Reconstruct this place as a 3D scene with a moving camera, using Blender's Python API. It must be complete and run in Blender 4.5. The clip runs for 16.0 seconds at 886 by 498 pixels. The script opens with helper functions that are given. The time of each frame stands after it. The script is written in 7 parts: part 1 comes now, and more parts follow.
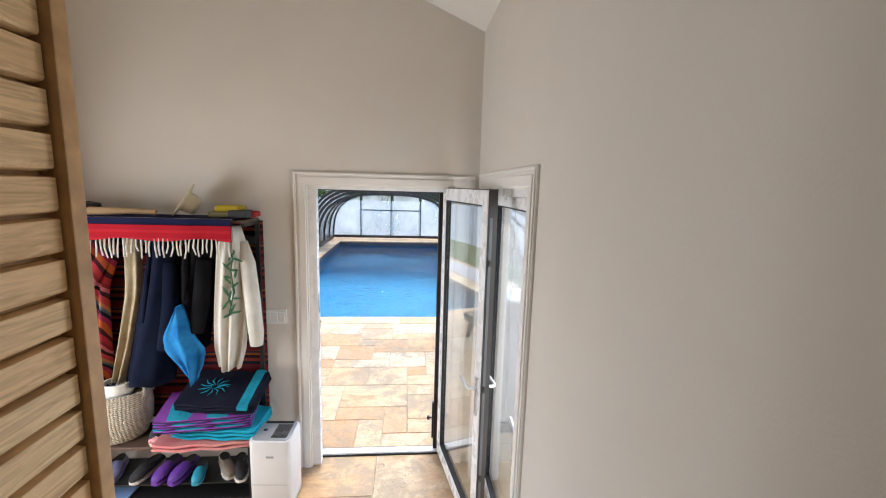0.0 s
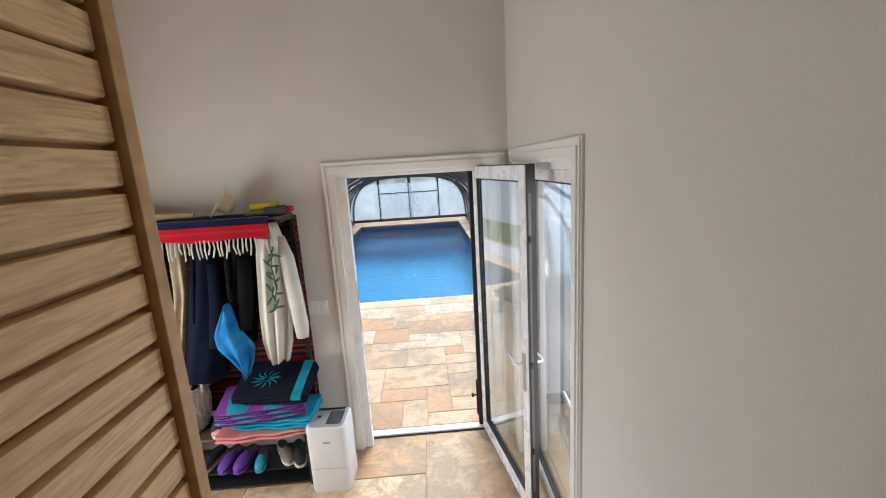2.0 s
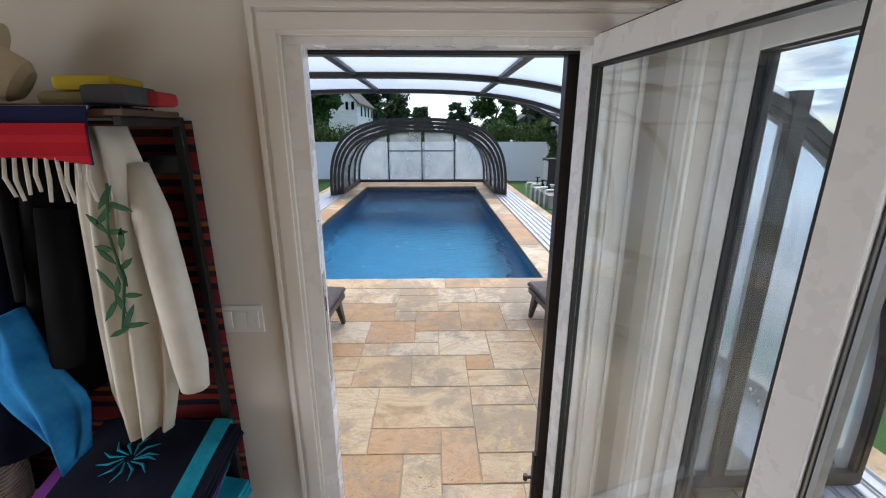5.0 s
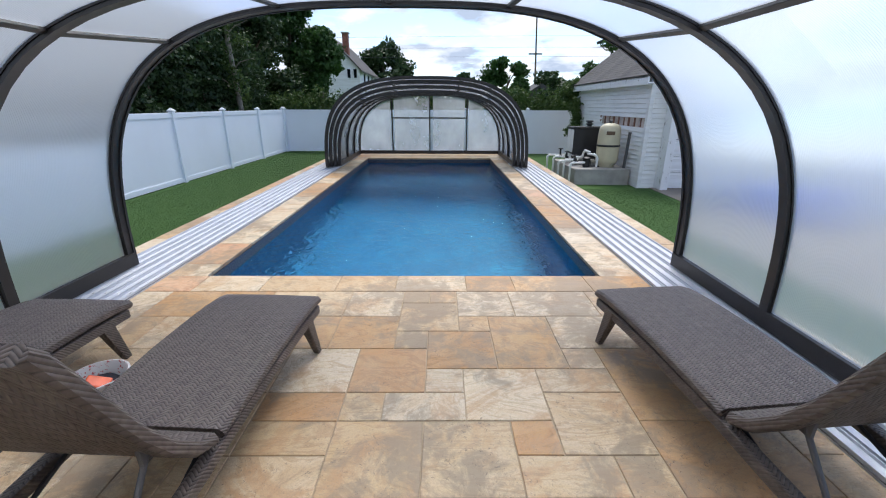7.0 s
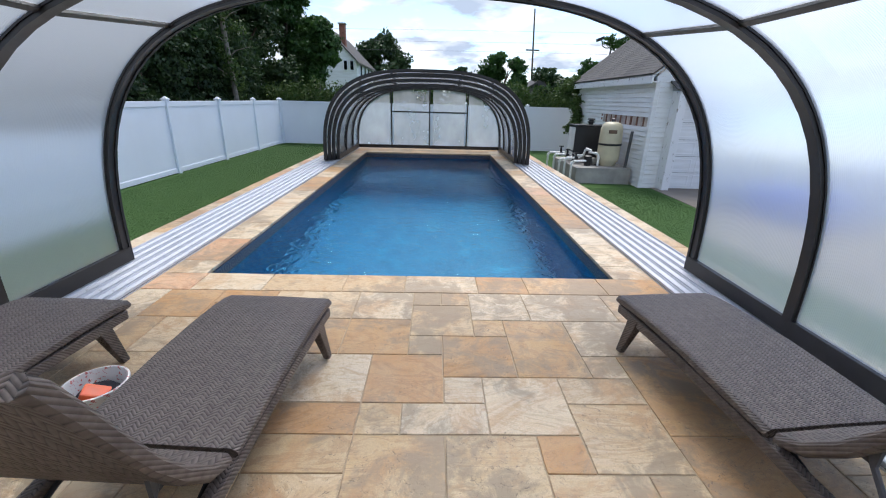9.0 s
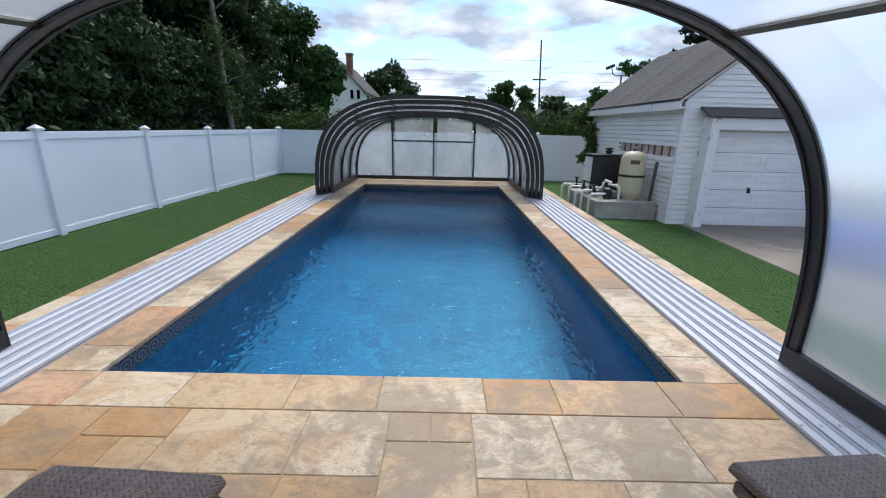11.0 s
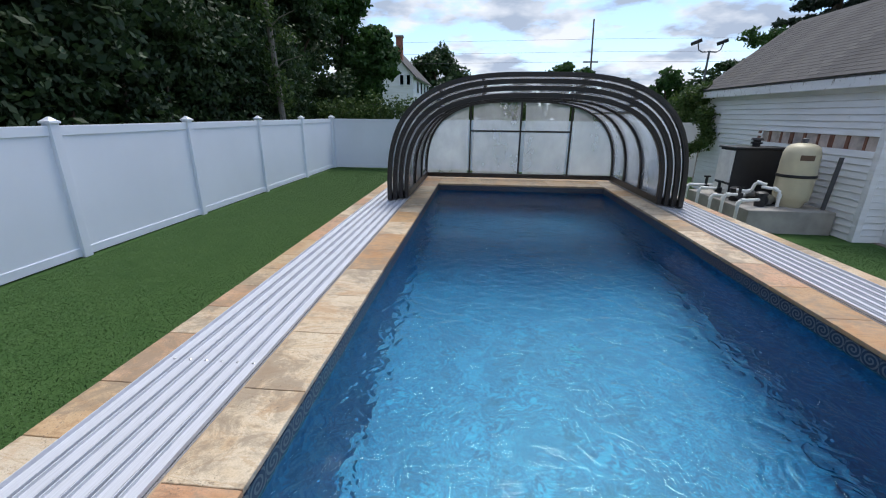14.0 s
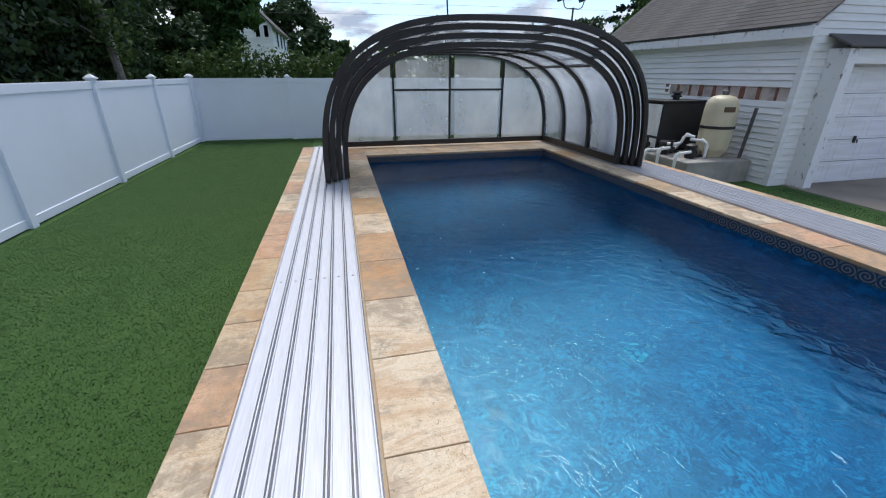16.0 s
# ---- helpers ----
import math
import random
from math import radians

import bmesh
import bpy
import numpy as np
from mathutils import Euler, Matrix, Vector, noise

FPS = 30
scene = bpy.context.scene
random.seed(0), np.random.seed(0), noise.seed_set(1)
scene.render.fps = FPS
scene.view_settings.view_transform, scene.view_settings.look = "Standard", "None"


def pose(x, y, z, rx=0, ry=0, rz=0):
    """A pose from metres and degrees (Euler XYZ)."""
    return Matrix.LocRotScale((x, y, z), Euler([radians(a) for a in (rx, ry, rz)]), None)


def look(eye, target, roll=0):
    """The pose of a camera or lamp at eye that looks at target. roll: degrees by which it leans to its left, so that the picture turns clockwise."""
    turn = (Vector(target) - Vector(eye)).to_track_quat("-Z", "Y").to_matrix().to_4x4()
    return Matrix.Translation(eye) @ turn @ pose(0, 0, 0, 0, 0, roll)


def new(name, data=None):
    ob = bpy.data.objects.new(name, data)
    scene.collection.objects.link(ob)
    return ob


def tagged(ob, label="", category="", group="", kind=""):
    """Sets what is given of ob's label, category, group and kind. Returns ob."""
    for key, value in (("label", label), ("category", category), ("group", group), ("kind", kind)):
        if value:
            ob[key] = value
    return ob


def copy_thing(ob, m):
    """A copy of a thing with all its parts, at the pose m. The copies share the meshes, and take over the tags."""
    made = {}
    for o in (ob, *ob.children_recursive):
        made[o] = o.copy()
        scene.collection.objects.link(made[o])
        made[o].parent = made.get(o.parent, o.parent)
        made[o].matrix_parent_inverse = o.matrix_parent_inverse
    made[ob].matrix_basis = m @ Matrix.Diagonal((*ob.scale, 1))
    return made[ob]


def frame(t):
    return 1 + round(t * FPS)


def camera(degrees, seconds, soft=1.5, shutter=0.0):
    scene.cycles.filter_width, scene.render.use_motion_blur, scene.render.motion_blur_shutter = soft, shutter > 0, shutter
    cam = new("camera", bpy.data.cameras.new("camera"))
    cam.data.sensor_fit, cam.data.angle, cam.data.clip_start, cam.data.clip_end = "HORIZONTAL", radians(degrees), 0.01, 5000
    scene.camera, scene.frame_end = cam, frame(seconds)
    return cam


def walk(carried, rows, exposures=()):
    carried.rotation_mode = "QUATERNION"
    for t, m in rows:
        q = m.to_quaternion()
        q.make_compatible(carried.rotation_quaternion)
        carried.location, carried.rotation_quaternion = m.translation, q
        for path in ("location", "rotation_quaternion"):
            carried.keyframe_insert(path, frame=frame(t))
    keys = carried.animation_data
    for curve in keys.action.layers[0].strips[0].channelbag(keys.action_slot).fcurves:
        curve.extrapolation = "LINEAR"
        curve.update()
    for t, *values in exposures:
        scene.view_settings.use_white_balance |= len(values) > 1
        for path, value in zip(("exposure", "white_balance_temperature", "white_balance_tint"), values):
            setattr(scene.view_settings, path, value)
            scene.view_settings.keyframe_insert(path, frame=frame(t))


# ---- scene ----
cam = camera(94.3, 16.0, soft=1.1)
PATH = [
    (0, (0.713, -6.878, 2.246), (0.886, -4.908, 1.947), 1.6),
    (0.5, (0.725, -6.872, 2.272), (1.018, -4.91, 2.017), 3.3),
    (1, (0.733, -6.871, 2.258), (1.004, -4.912, 1.963), 1.3),
    (1.5, (0.689, -6.87, 2.274), (0.831, -4.903, 1.943), -1.4),
    (2, (0.601, -6.848, 2.264), (0.68, -4.891, 1.861), -3.5),
    (2.5, (0.582, -6.724, 2.237), (0.614, -4.777, 1.782), -2.5),
    (3, (0.59, -6.545, 2.225), (0.524, -4.608, 1.731), -1.4),
    (3.5, (0.538, -6.235, 2.215), (0.423, -4.307, 1.696), -2.0),
    (4, (0.516, -6.014, 2.154), (0.424, -4.079, 1.656), -2.8),
    (4.2, (0.522, -5.882, 2.13), (0.443, -3.949, 1.623), -2.0),
    (6.3, (0.371, -4.177, 1.618), (0.519, -2.273, 1.026), 0.1),
    (6.5, (0.373, -4.025, 1.609), (0.47, -2.117, 1.016), -0.1),
    (7, (0.359, -3.768, 1.61), (0.373, -1.881, 0.949), 0.2),
    (7.5, (0.279, -3.684, 1.586), (0.303, -1.837, 0.818), 0.5),
    (8, (0.214, -3.676, 1.588), (0.262, -1.831, 0.818), 1.4),
    (8.5, (0.181, -3.665, 1.593), (0.227, -1.806, 0.856), 1.5),
    (9, (0.193, -3.624, 1.606), (0.242, -1.745, 0.923), 1.5),
    (9.2, (0.201, -3.571, 1.612), (0.256, -1.685, 0.946), 1.5),
    (11.5, (0.324, -2.005, 1.61), (0.282, -0.085, 1.049), 1.1),
    (12, (0.271, -1.643, 1.571), (0.141, 0.271, 1.005), 1.2),
    (12.5, (0.077, -1.234, 1.637), (-0.122, 0.667, 1.05), 1.3),
    (13, (-0.214, -0.818, 1.617), (-0.438, 1.078, 1.021), 1.4),
    (13.5, (-0.593, -0.516, 1.613), (-0.806, 1.378, 1.007), 1.1),
    (14, (-0.962, -0.291, 1.594), (-1.127, 1.603, 0.971), 0.6),
    (14.5, (-1.442, -0.007, 1.599), (-1.494, 1.882, 0.944), 0.2),
    (15, (-1.819, 0.189, 1.617), (-1.731, 2.06, 0.915), -0.1),
    (15.5, (-2.098, 0.622, 1.513), (-1.841, 2.458, 0.764), -0.0),
    (16, (-2.396, 1.095, 1.526), (-1.968, 2.884, 0.742), 0.1),
]
walk(cam, [(t, look(eye, target, roll)) for t, eye, target, roll in PATH],
     exposures=[(0, 2.22), (1.0, 2.12), (2.0, 1.97), (2.5, 1.84), (3.0, 1.8), (3.5, 1.46), (4.2, 1.42), (5.5, 1.22), (6.3, 1.17), (9.2, 1.2), (11.5, 0.95), (16, 0.87)])

# ---- world, sun and exposure (in walk above) ----
world = bpy.data.worlds.new("sky")
scene.world = world
world.use_nodes = True
wn, wl = world.node_tree.nodes, world.node_tree.links
wn.clear()
SUN_EL, SUN_AZ = radians(64), radians(16)   # azimuth measured from +y towards +x
w_out = wn.new("ShaderNodeOutputWorld")
w_bg = wn.new("ShaderNodeBackground")
w_bg.inputs[1].default_value = 1.0
w_sky = wn.new("ShaderNodeTexSky")
w_sky.sky_type = 'NISHITA'
w_sky.sun_disc = False
w_sky.sun_elevation, w_sky.sun_rotation = SUN_EL, SUN_AZ
w_gain = wn.new("ShaderNodeMix")
w_gain.data_type = 'RGBA'
w_gain.blend_type = 'MULTIPLY'
w_gain.inputs[0].default_value = 1.0
w_gain.inputs[7].default_value = (0.088, 0.10, 0.12, 1)
wl.new(w_sky.outputs[0], w_gain.inputs[6])
w_tc = wn.new("ShaderNodeTexCoord")
w_sep = wn.new("ShaderNodeSeparateXYZ")
wl.new(w_tc.outputs["Generated"], w_sep.inputs[0])
w_zc = wn.new("ShaderNodeMath"); w_zc.operation = 'MAXIMUM'; w_zc.inputs[1].default_value = 0.0
wl.new(w_sep.outputs[2], w_zc.inputs[0])
w_za = wn.new("ShaderNodeMath"); w_za.operation = 'ADD'; w_za.inputs[1].default_value = 0.22
wl.new(w_zc.outputs[0], w_za.inputs[0])
w_flat = wn.new("ShaderNodeVectorMath"); w_flat.operation = 'DIVIDE'
w_com = wn.new("ShaderNodeCombineXYZ")
for k in range(3):
    wl.new(w_za.outputs[0], w_com.inputs[k])
wl.new(w_tc.outputs["Generated"], w_flat.inputs[0])
wl.new(w_com.outputs[0], w_flat.inputs[1])
w_no = wn.new("ShaderNodeTexNoise")
w_no.inputs["Scale"].default_value = 2.1
w_no.inputs["Detail"].default_value = 9.0
w_no.inputs["Roughness"].default_value = 0.56
wl.new(w_flat.outputs[0], w_no.inputs["Vector"])
w_rp = wn.new("ShaderNodeValToRGB")
w_rp.color_ramp.elements[0].position, w_rp.color_ramp.elements[1].position = 0.44, 0.53
wl.new(w_no.outputs[0], w_rp.inputs[0])
w_no2 = wn.new("ShaderNodeTexNoise")
w_no2.inputs["Scale"].default_value = 3.2
w_no2.inputs["Detail"].default_value = 6.0
wl.new(w_flat.outputs[0], w_no2.inputs["Vector"])
w_cc = wn.new("ShaderNodeValToRGB")
w_cc.color_ramp.elements[0].position, w_cc.color_ramp.elements[0].color = 0.40, (0.25, 0.30, 0.39, 1)
w_cc.color_ramp.elements[1].position, w_cc.color_ramp.elements[1].color = 0.60, (0.50, 0.53, 0.585, 1)
wl.new(w_no2.outputs[0], w_cc.inputs[0])
w_mx = wn.new("ShaderNodeMix"); w_mx.data_type = 'RGBA'
wl.new(w_rp.outputs[0], w_mx.inputs[0])
wl.new(w_gain.outputs[2], w_mx.inputs[6])
wl.new(w_cc.outputs[0], w_mx.inputs[7])
wl.new(w_mx.outputs[2], w_bg.inputs[0])
wl.new(w_bg.outputs[0], w_out.inputs[0])

sun_data = bpy.data.lights.new("sun", 'SUN')
sun_data.energy, sun_data.angle, sun_data.color = 1.5, radians(28), (1.0, 0.97, 0.93)
sun_dir = Vector((math.sin(SUN_AZ) * math.cos(SUN_EL), math.cos(SUN_AZ) * math.cos(SUN_EL), math.sin(SUN_EL)))
sun = new("sun", sun_data)
sun.matrix_world = look(sun_dir * 60, (0, 0, 0))

for nm, eye, target, power in (("window_light_east", (1.36, -4.58, 1.25), (0, -4.58, 1.2), 3.2), ("window_light_west", (-1.76, -4.9, 1.25), (0, -4.9, 1.2), 9.5)):
    ld = bpy.data.lights.new(nm, 'AREA')
    ld.shape, ld.size, ld.size_y, ld.energy, ld.color = 'RECTANGLE', 0.8, 1.9, power, (0.97, 0.98, 1.0)
    lo = new(nm, ld)
    lo.matrix_world = look(eye, target)


# ---- materials ----
class Mat:
    """A node material with small helpers."""

    def __init__(self, name):
        self.m = bpy.data.materials.new(name)
        self.m.use_nodes = True
        self.n, self.l = self.m.node_tree.nodes, self.m.node_tree.links
        self.b = self.n["Principled BSDF"]
        self.out = self.n["Material Output"]

    def put(self, socket, value):
        if isinstance(value, bpy.types.NodeSocket):
            self.l.new(value, socket)
        else:
            socket.default_value = value

    def set(self, **kw):
        for k, v in kw.items():
            self.put(self.b.inputs[k.replace("_", " ")], v)
        return self

    def coord(self, kind="Object", scale=(1, 1, 1), rot=(0, 0, 0), shift=None):
        tc = self.n.new("ShaderNodeTexCoord")
        mp = self.n.new("ShaderNodeMapping")
        mp.inputs["Scale"].default_value = scale
        mp.inputs["Rotation"].default_value = rot
        if shift is None:
            self.l.new(tc.outputs[kind], mp.inputs[0])
        else:
            ad = self.n.new("ShaderNodeVectorMath")
            self.l.new(tc.outputs[kind], ad.inputs[0])
            self.put(ad.inputs[1], shift)
            self.l.new(ad.outputs[0], mp.inputs[0])
        return mp.outputs[0]

    def world_at(self, scale=(1, 1, 1)):
        g = self.n.new("ShaderNodeNewGeometry")
        mp = self.n.new("ShaderNodeMapping")
        mp.inputs["Scale"].default_value = scale
        self.l.new(g.outputs["Position"], mp.inputs[0])
        return mp.outputs[0]

    def rand(self):
        return self.n.new("ShaderNodeObjectInfo").outputs["Random"]

    def island(self):
        return self.n.new("ShaderNodeNewGeometry").outputs["Random Per Island"]

    def noise(self, vec, scale, detail=4.0, rough=0.55, dist=0.0):
        t = self.n.new("ShaderNodeTexNoise")
        self.l.new(vec, t.inputs["Vector"])
        t.inputs["Scale"].default_value, t.inputs["Detail"].default_value = scale, detail
        t.inputs["Roughness"].default_value, t.inputs["Distortion"].default_value = rough, dist
        return t.outputs[0]

    def wave(self, vec, scale, dist=0.0, detail=2.0, axis='X', profile='SIN'):
        t = self.n.new("ShaderNodeTexWave")
        t.bands_direction, t.wave_profile = axis, profile
        self.l.new(vec, t.inputs["Vector"])
        t.inputs["Scale"].default_value, t.inputs["Distortion"].default_value = scale, dist
        t.inputs["Detail"].default_value = detail
        return t.outputs["Fac"]

    def voronoi(self, vec, scale, feature='F1'):
        t = self.n.new("ShaderNodeTexVoronoi")
        t.feature = feature
        self.l.new(vec, t.inputs["Vector"])
        t.inputs["Scale"].default_value = scale
        return t.outputs["Distance"]

    def ramp(self, fac, *stops):
        r = self.n.new("ShaderNodeValToRGB")
        e = r.color_ramp.elements
        while len(e) < len(stops):
            e.new(0.5)
        for el, (p, c) in zip(e, stops):
            el.position, el.color = p, (*c, 1) if len(c) == 3 else c
        self.l.new(fac, r.inputs[0])
        return r.outputs[0]

    def mix(self, fac, a, b, mode='MIX'):
        m = self.n.new("ShaderNodeMix")
        m.data_type, m.blend_type = 'RGBA', mode
        self.put(m.inputs[0], fac)
        self.put(m.inputs[6], a if isinstance(a, bpy.types.NodeSocket) else (*a, 1))
        self.put(m.inputs[7], b if isinstance(b, bpy.types.NodeSocket) else (*b, 1))
        return m.outputs[2]

    def math(self, op, a, b=0.0):
        m = self.n.new("ShaderNodeMath")
        m.operation = op
        self.put(m.inputs[0], a)
        self.put(m.inputs[1], b)
        return m.outputs[0]

    def bump(self, height, strength=0.3, distance=0.01, under=None):
        b = self.n.new("ShaderNodeBump")
        b.inputs["Strength"].default_value, b.inputs["Distance"].default_value = strength, distance
        self.l.new(height, b.inputs["Height"])
        if under is not None:
            self.l.new(under, b.inputs["Normal"])
        self.l.new(b.outputs[0], self.b.inputs["Normal"])
        return b.outputs[0]


def sheen(m, least=0.04, most=0.9, power=5.0):
    """Gloss that grows at glancing angles, the same on both sides of a sheet."""
    lw = m.n.new("ShaderNodeLayerWeight")
    p = m.math('POWER', lw.outputs["Facing"], power)
    lw.inputs[0].default_value = 0.5
    return m.math('ADD', m.math('MULTIPLY', p, most), least)


def plain(name, colour, rough=0.5, metal=0.0, vary=0.12, scale=6.0, grain=0.0, grain_scale=200.0, spec=0.5):
    """A surface with two scales of variation: large soft stains and fine grain."""
    m = Mat(name)
    v = m.world_at()
    big = m.noise(v, scale, 5.0)
    dark = tuple(c * (1 - vary) for c in colour)
    light = tuple(min(1.0, c * (1 + vary)) for c in colour)
    m.set(Base_Color=m.ramp(big, (0.3, dark), (0.7, light)), Metallic=metal, Specular_IOR_Level=spec)
    m.set(Roughness=m.ramp(m.noise(v, scale * 4, 3.0), (0.3, (rough * 0.85,) * 3), (0.7, (min(1, rough * 1.15),) * 3)))
    if grain:
        m.bump(m.noise(v, grain_scale, 3.0), grain, 0.004)
    return m.m


def cloth(name, c0, c1, scale=5.0, weave=500.0):
    m = Mat(name)
    v = m.coord("Object")
    m.set(Base_Color=m.ramp(m.noise(v, scale, 4.0, 0.6), (0.3, c0), (0.7, c1)), Roughness=0.95, Specular_IOR_Level=0.1)
    m.bump(m.noise(v, weave, 2.0), 0.35, 0.003)
    return m.m


def striped(name, stops, scale, axis='Z', dist=0.0):
    """Woven stripes: a repeating ramp of colours along an axis."""
    m = Mat(name)
    v = m.coord("Object")
    w = m.wave(v, scale, dist, 2.0, axis, 'SAW')
    r = m.ramp(w, *stops)
    r.node.color_ramp.interpolation = 'CONSTANT'
    m.set(Base_Color=m.mix(m.math('MULTIPLY', m.noise(v, 120, 2.0), 0.25), r, (0.02, 0.015, 0.02)), Roughness=0.95, Specular_IOR_Level=0.1)
    m.bump(m.noise(v, 420, 2.0), 0.4, 0.003)
    return m.m


# travertine paving: each stone takes its own tone, with cloudy bands, veins, pitted patches and grey stains
def travertine(name, *tones):
    m = Mat(name)
    rnd = m.rand()
    sh = m.n.new("ShaderNodeCombineXYZ")
    for k in range(3):
        m.l.new(m.math('MULTIPLY', rnd, 37.0 + 11 * k), sh.inputs[k])
    v = m.coord("Object", shift=sh.outputs[0])
    tone = m.ramp(rnd, *((k / (len(tones) - 1), c) for k, c in enumerate(tones)))
    # flowing bands, stretched along the bed of the stone
    flow = m.noise(m.coord("Object", (1.0, 2.6, 1.0), (0, 0, 0.45), sh.outputs[0]), 1.5, 9.0, 0.62, 1.6)
    bands = m.ramp(flow, (0.28, (0.50, 0.40, 0.30)), (0.38, (0.95, 0.90, 0.82)), (0.46, (1, 1, 1)), (0.50, (0.70, 0.58, 0.46)), (0.53, (1.0, 0.97, 0.92)), (0.62, (0.86, 0.74, 0.60)), (0.66, (0.52, 0.42, 0.33)), (0.72, (1.0, 0.96, 0.90)))
    col = m.mix(0.85, tone, bands, 'MULTIPLY')
    cloud = m.ramp(m.noise(v, 2.3, 7.0, 0.65, 0.4), (0.36, (0, 0, 0)), (0.62, (1, 1, 1)))
    col = m.mix(m.math('MULTIPLY', cloud, 0.35), col, (0.60, 0.47, 0.31))
    rust = m.ramp(m.noise(v, 1.9, 8.0, 0.68, 1.1), (0.50, (0, 0, 0)), (0.60, (1, 1, 1)))
    col = m.mix(m.math('MULTIPLY', rust, 0.6), col, (0.47, 0.265, 0.12))
    # grey weathering in patches of the whole deck
    damp = m.noise(m.world_at(), 0.9, 3.0, 0.6)
    patch = m.noise(v, 5.2, 10.0, 0.76, 0.5)
    grey = m.ramp(m.math('ADD', patch, m.math('MULTIPLY', m.math('SUBTRACT', damp, 0.5), 0.9)), (0.47, (0, 0, 0)), (0.60, (1, 1, 1)))
    col = m.mix(m.math('MULTIPLY', grey, 0.72), col, (0.27, 0.205, 0.14))
    # worm-like pits that gather in areas
    area = m.ramp(m.noise(v, 2.0, 3.0), (0.38, (0, 0, 0)), (0.54, (1, 1, 1)))
    worm = m.ramp(m.noise(v, 38, 6.0, 0.7, 1.5), (0.33, (1, 1, 1)), (0.42, (0, 0, 0)))
    hole = m.math('MULTIPLY', area, worm)
    col = m.mix(m.math('MULTIPLY', hole, 0.85), col, (0.15, 0.105, 0.07))
    fine = m.noise(v, 120, 4.0, 0.7)
    col = m.mix(m.ramp(fine, (0.40, (0.28,) * 3), (0.56, (0, 0, 0))), col, (0.30, 0.22, 0.14))
    m.set(Base_Color=col, Roughness=m.ramp(flow, (0.3, (0.60,) * 3), (0.7, (0.40,) * 3)), Specular_IOR_Level=0.45)
    relief = m.math('SUBTRACT', m.math('ADD', m.math('MULTIPLY', m.noise(v, 16, 6.0, 0.65), 0.6), m.math('MULTIPLY', patch, 0.5)), m.math('MULTIPLY', hole, 0.8))
    m.bump(relief, 0.5, 0.005)
    return m.m


TRAVERTINE = travertine("travertine", (0.56, 0.38, 0.19), (0.62, 0.48, 0.31), (0.52, 0.34, 0.16), (0.63, 0.50, 0.34), (0.55, 0.39, 0.22), (0.60, 0.45, 0.27), (0.57, 0.36, 0.18), (0.63, 0.50, 0.34))
TRAVERTINE_RUST = travertine("rust_travertine", (0.50, 0.27, 0.10), (0.54, 0.32, 0.13), (0.46, 0.24, 0.085), (0.54, 0.30, 0.13))
TRAVERTINE_PALE = travertine("pale_travertine", (0.72, 0.60, 0.43), (0.68, 0.58, 0.44), (0.74, 0.61, 0.43))
TRAVERTINE_PINK = travertine("pink_travertine", (0.60, 0.33, 0.19), (0.64, 0.40, 0.25), (0.57, 0.29, 0.16))

GROUT = plain("grout", (0.44, 0.33, 0.21), 0.9, grain=0.4)

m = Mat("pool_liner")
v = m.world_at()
# mottled blue print whose pale patches also paint in rippled caustic light
caustic_mottle = m.noise(v, 9.0, 2.5, 0.5, 0.8)
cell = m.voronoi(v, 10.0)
base = m.ramp(caustic_mottle, (0.36, (0.0004, 0.043, 0.135)), (0.46, (0.0005, 0.078, 0.205)), (0.54, (0.0007, 0.103, 0.25)), (0.63, (0.0015, 0.19, 0.39)))
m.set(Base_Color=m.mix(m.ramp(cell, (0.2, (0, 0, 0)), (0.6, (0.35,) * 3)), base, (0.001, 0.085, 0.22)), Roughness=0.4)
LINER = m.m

m = Mat("liner_border")
sep = m.n.new("ShaderNodeSeparateXYZ"); m.l.new(m.world_at(), sep.inputs[0])
along = m.math('MULTIPLY', m.math('ADD', sep.outputs[0], sep.outputs[1]), 1 / 0.15)
side = m.math('SUBTRACT', m.math('MULTIPLY', m.math('GREATER_THAN', m.math('FRACT', m.math('MULTIPLY', along, 0.5)), 0.5), 2.0), 1.0)
u = m.math('SUBTRACT', m.math('FRACT', along), 0.5)
w = m.math('MULTIPLY', m.math('MULTIPLY', m.math('ADD', sep.outputs[2], 0.102), 1 / 0.125), side)
rad = m.math('SQRT', m.math('ADD', m.math('MULTIPLY', u, u), m.math('MULTIPLY', w, w)))
turn = m.math('MULTIPLY', m.math('ARCTAN2', w, u), 1 / (2 * math.pi))
scroll = m.math('SINE', m.math('MULTIPLY', m.math('ADD', turn, m.math('MULTIPLY', rad, 4.2)), 2 * math.pi))
wear = m.noise(m.world_at(), 60, 3.0)
m.set(Base_Color=m.ramp(m.math('ADD', scroll, m.math('MULTIPLY', wear, 0.5)), (0.45, (0.010, 0.020, 0.05)), (0.62, (0.09, 0.10, 0.115)), (0.78, (0.24, 0.22, 0.19)), (1.0, (0.13, 0.13, 0.13))), Roughness=0.35)
BORDER = m.m

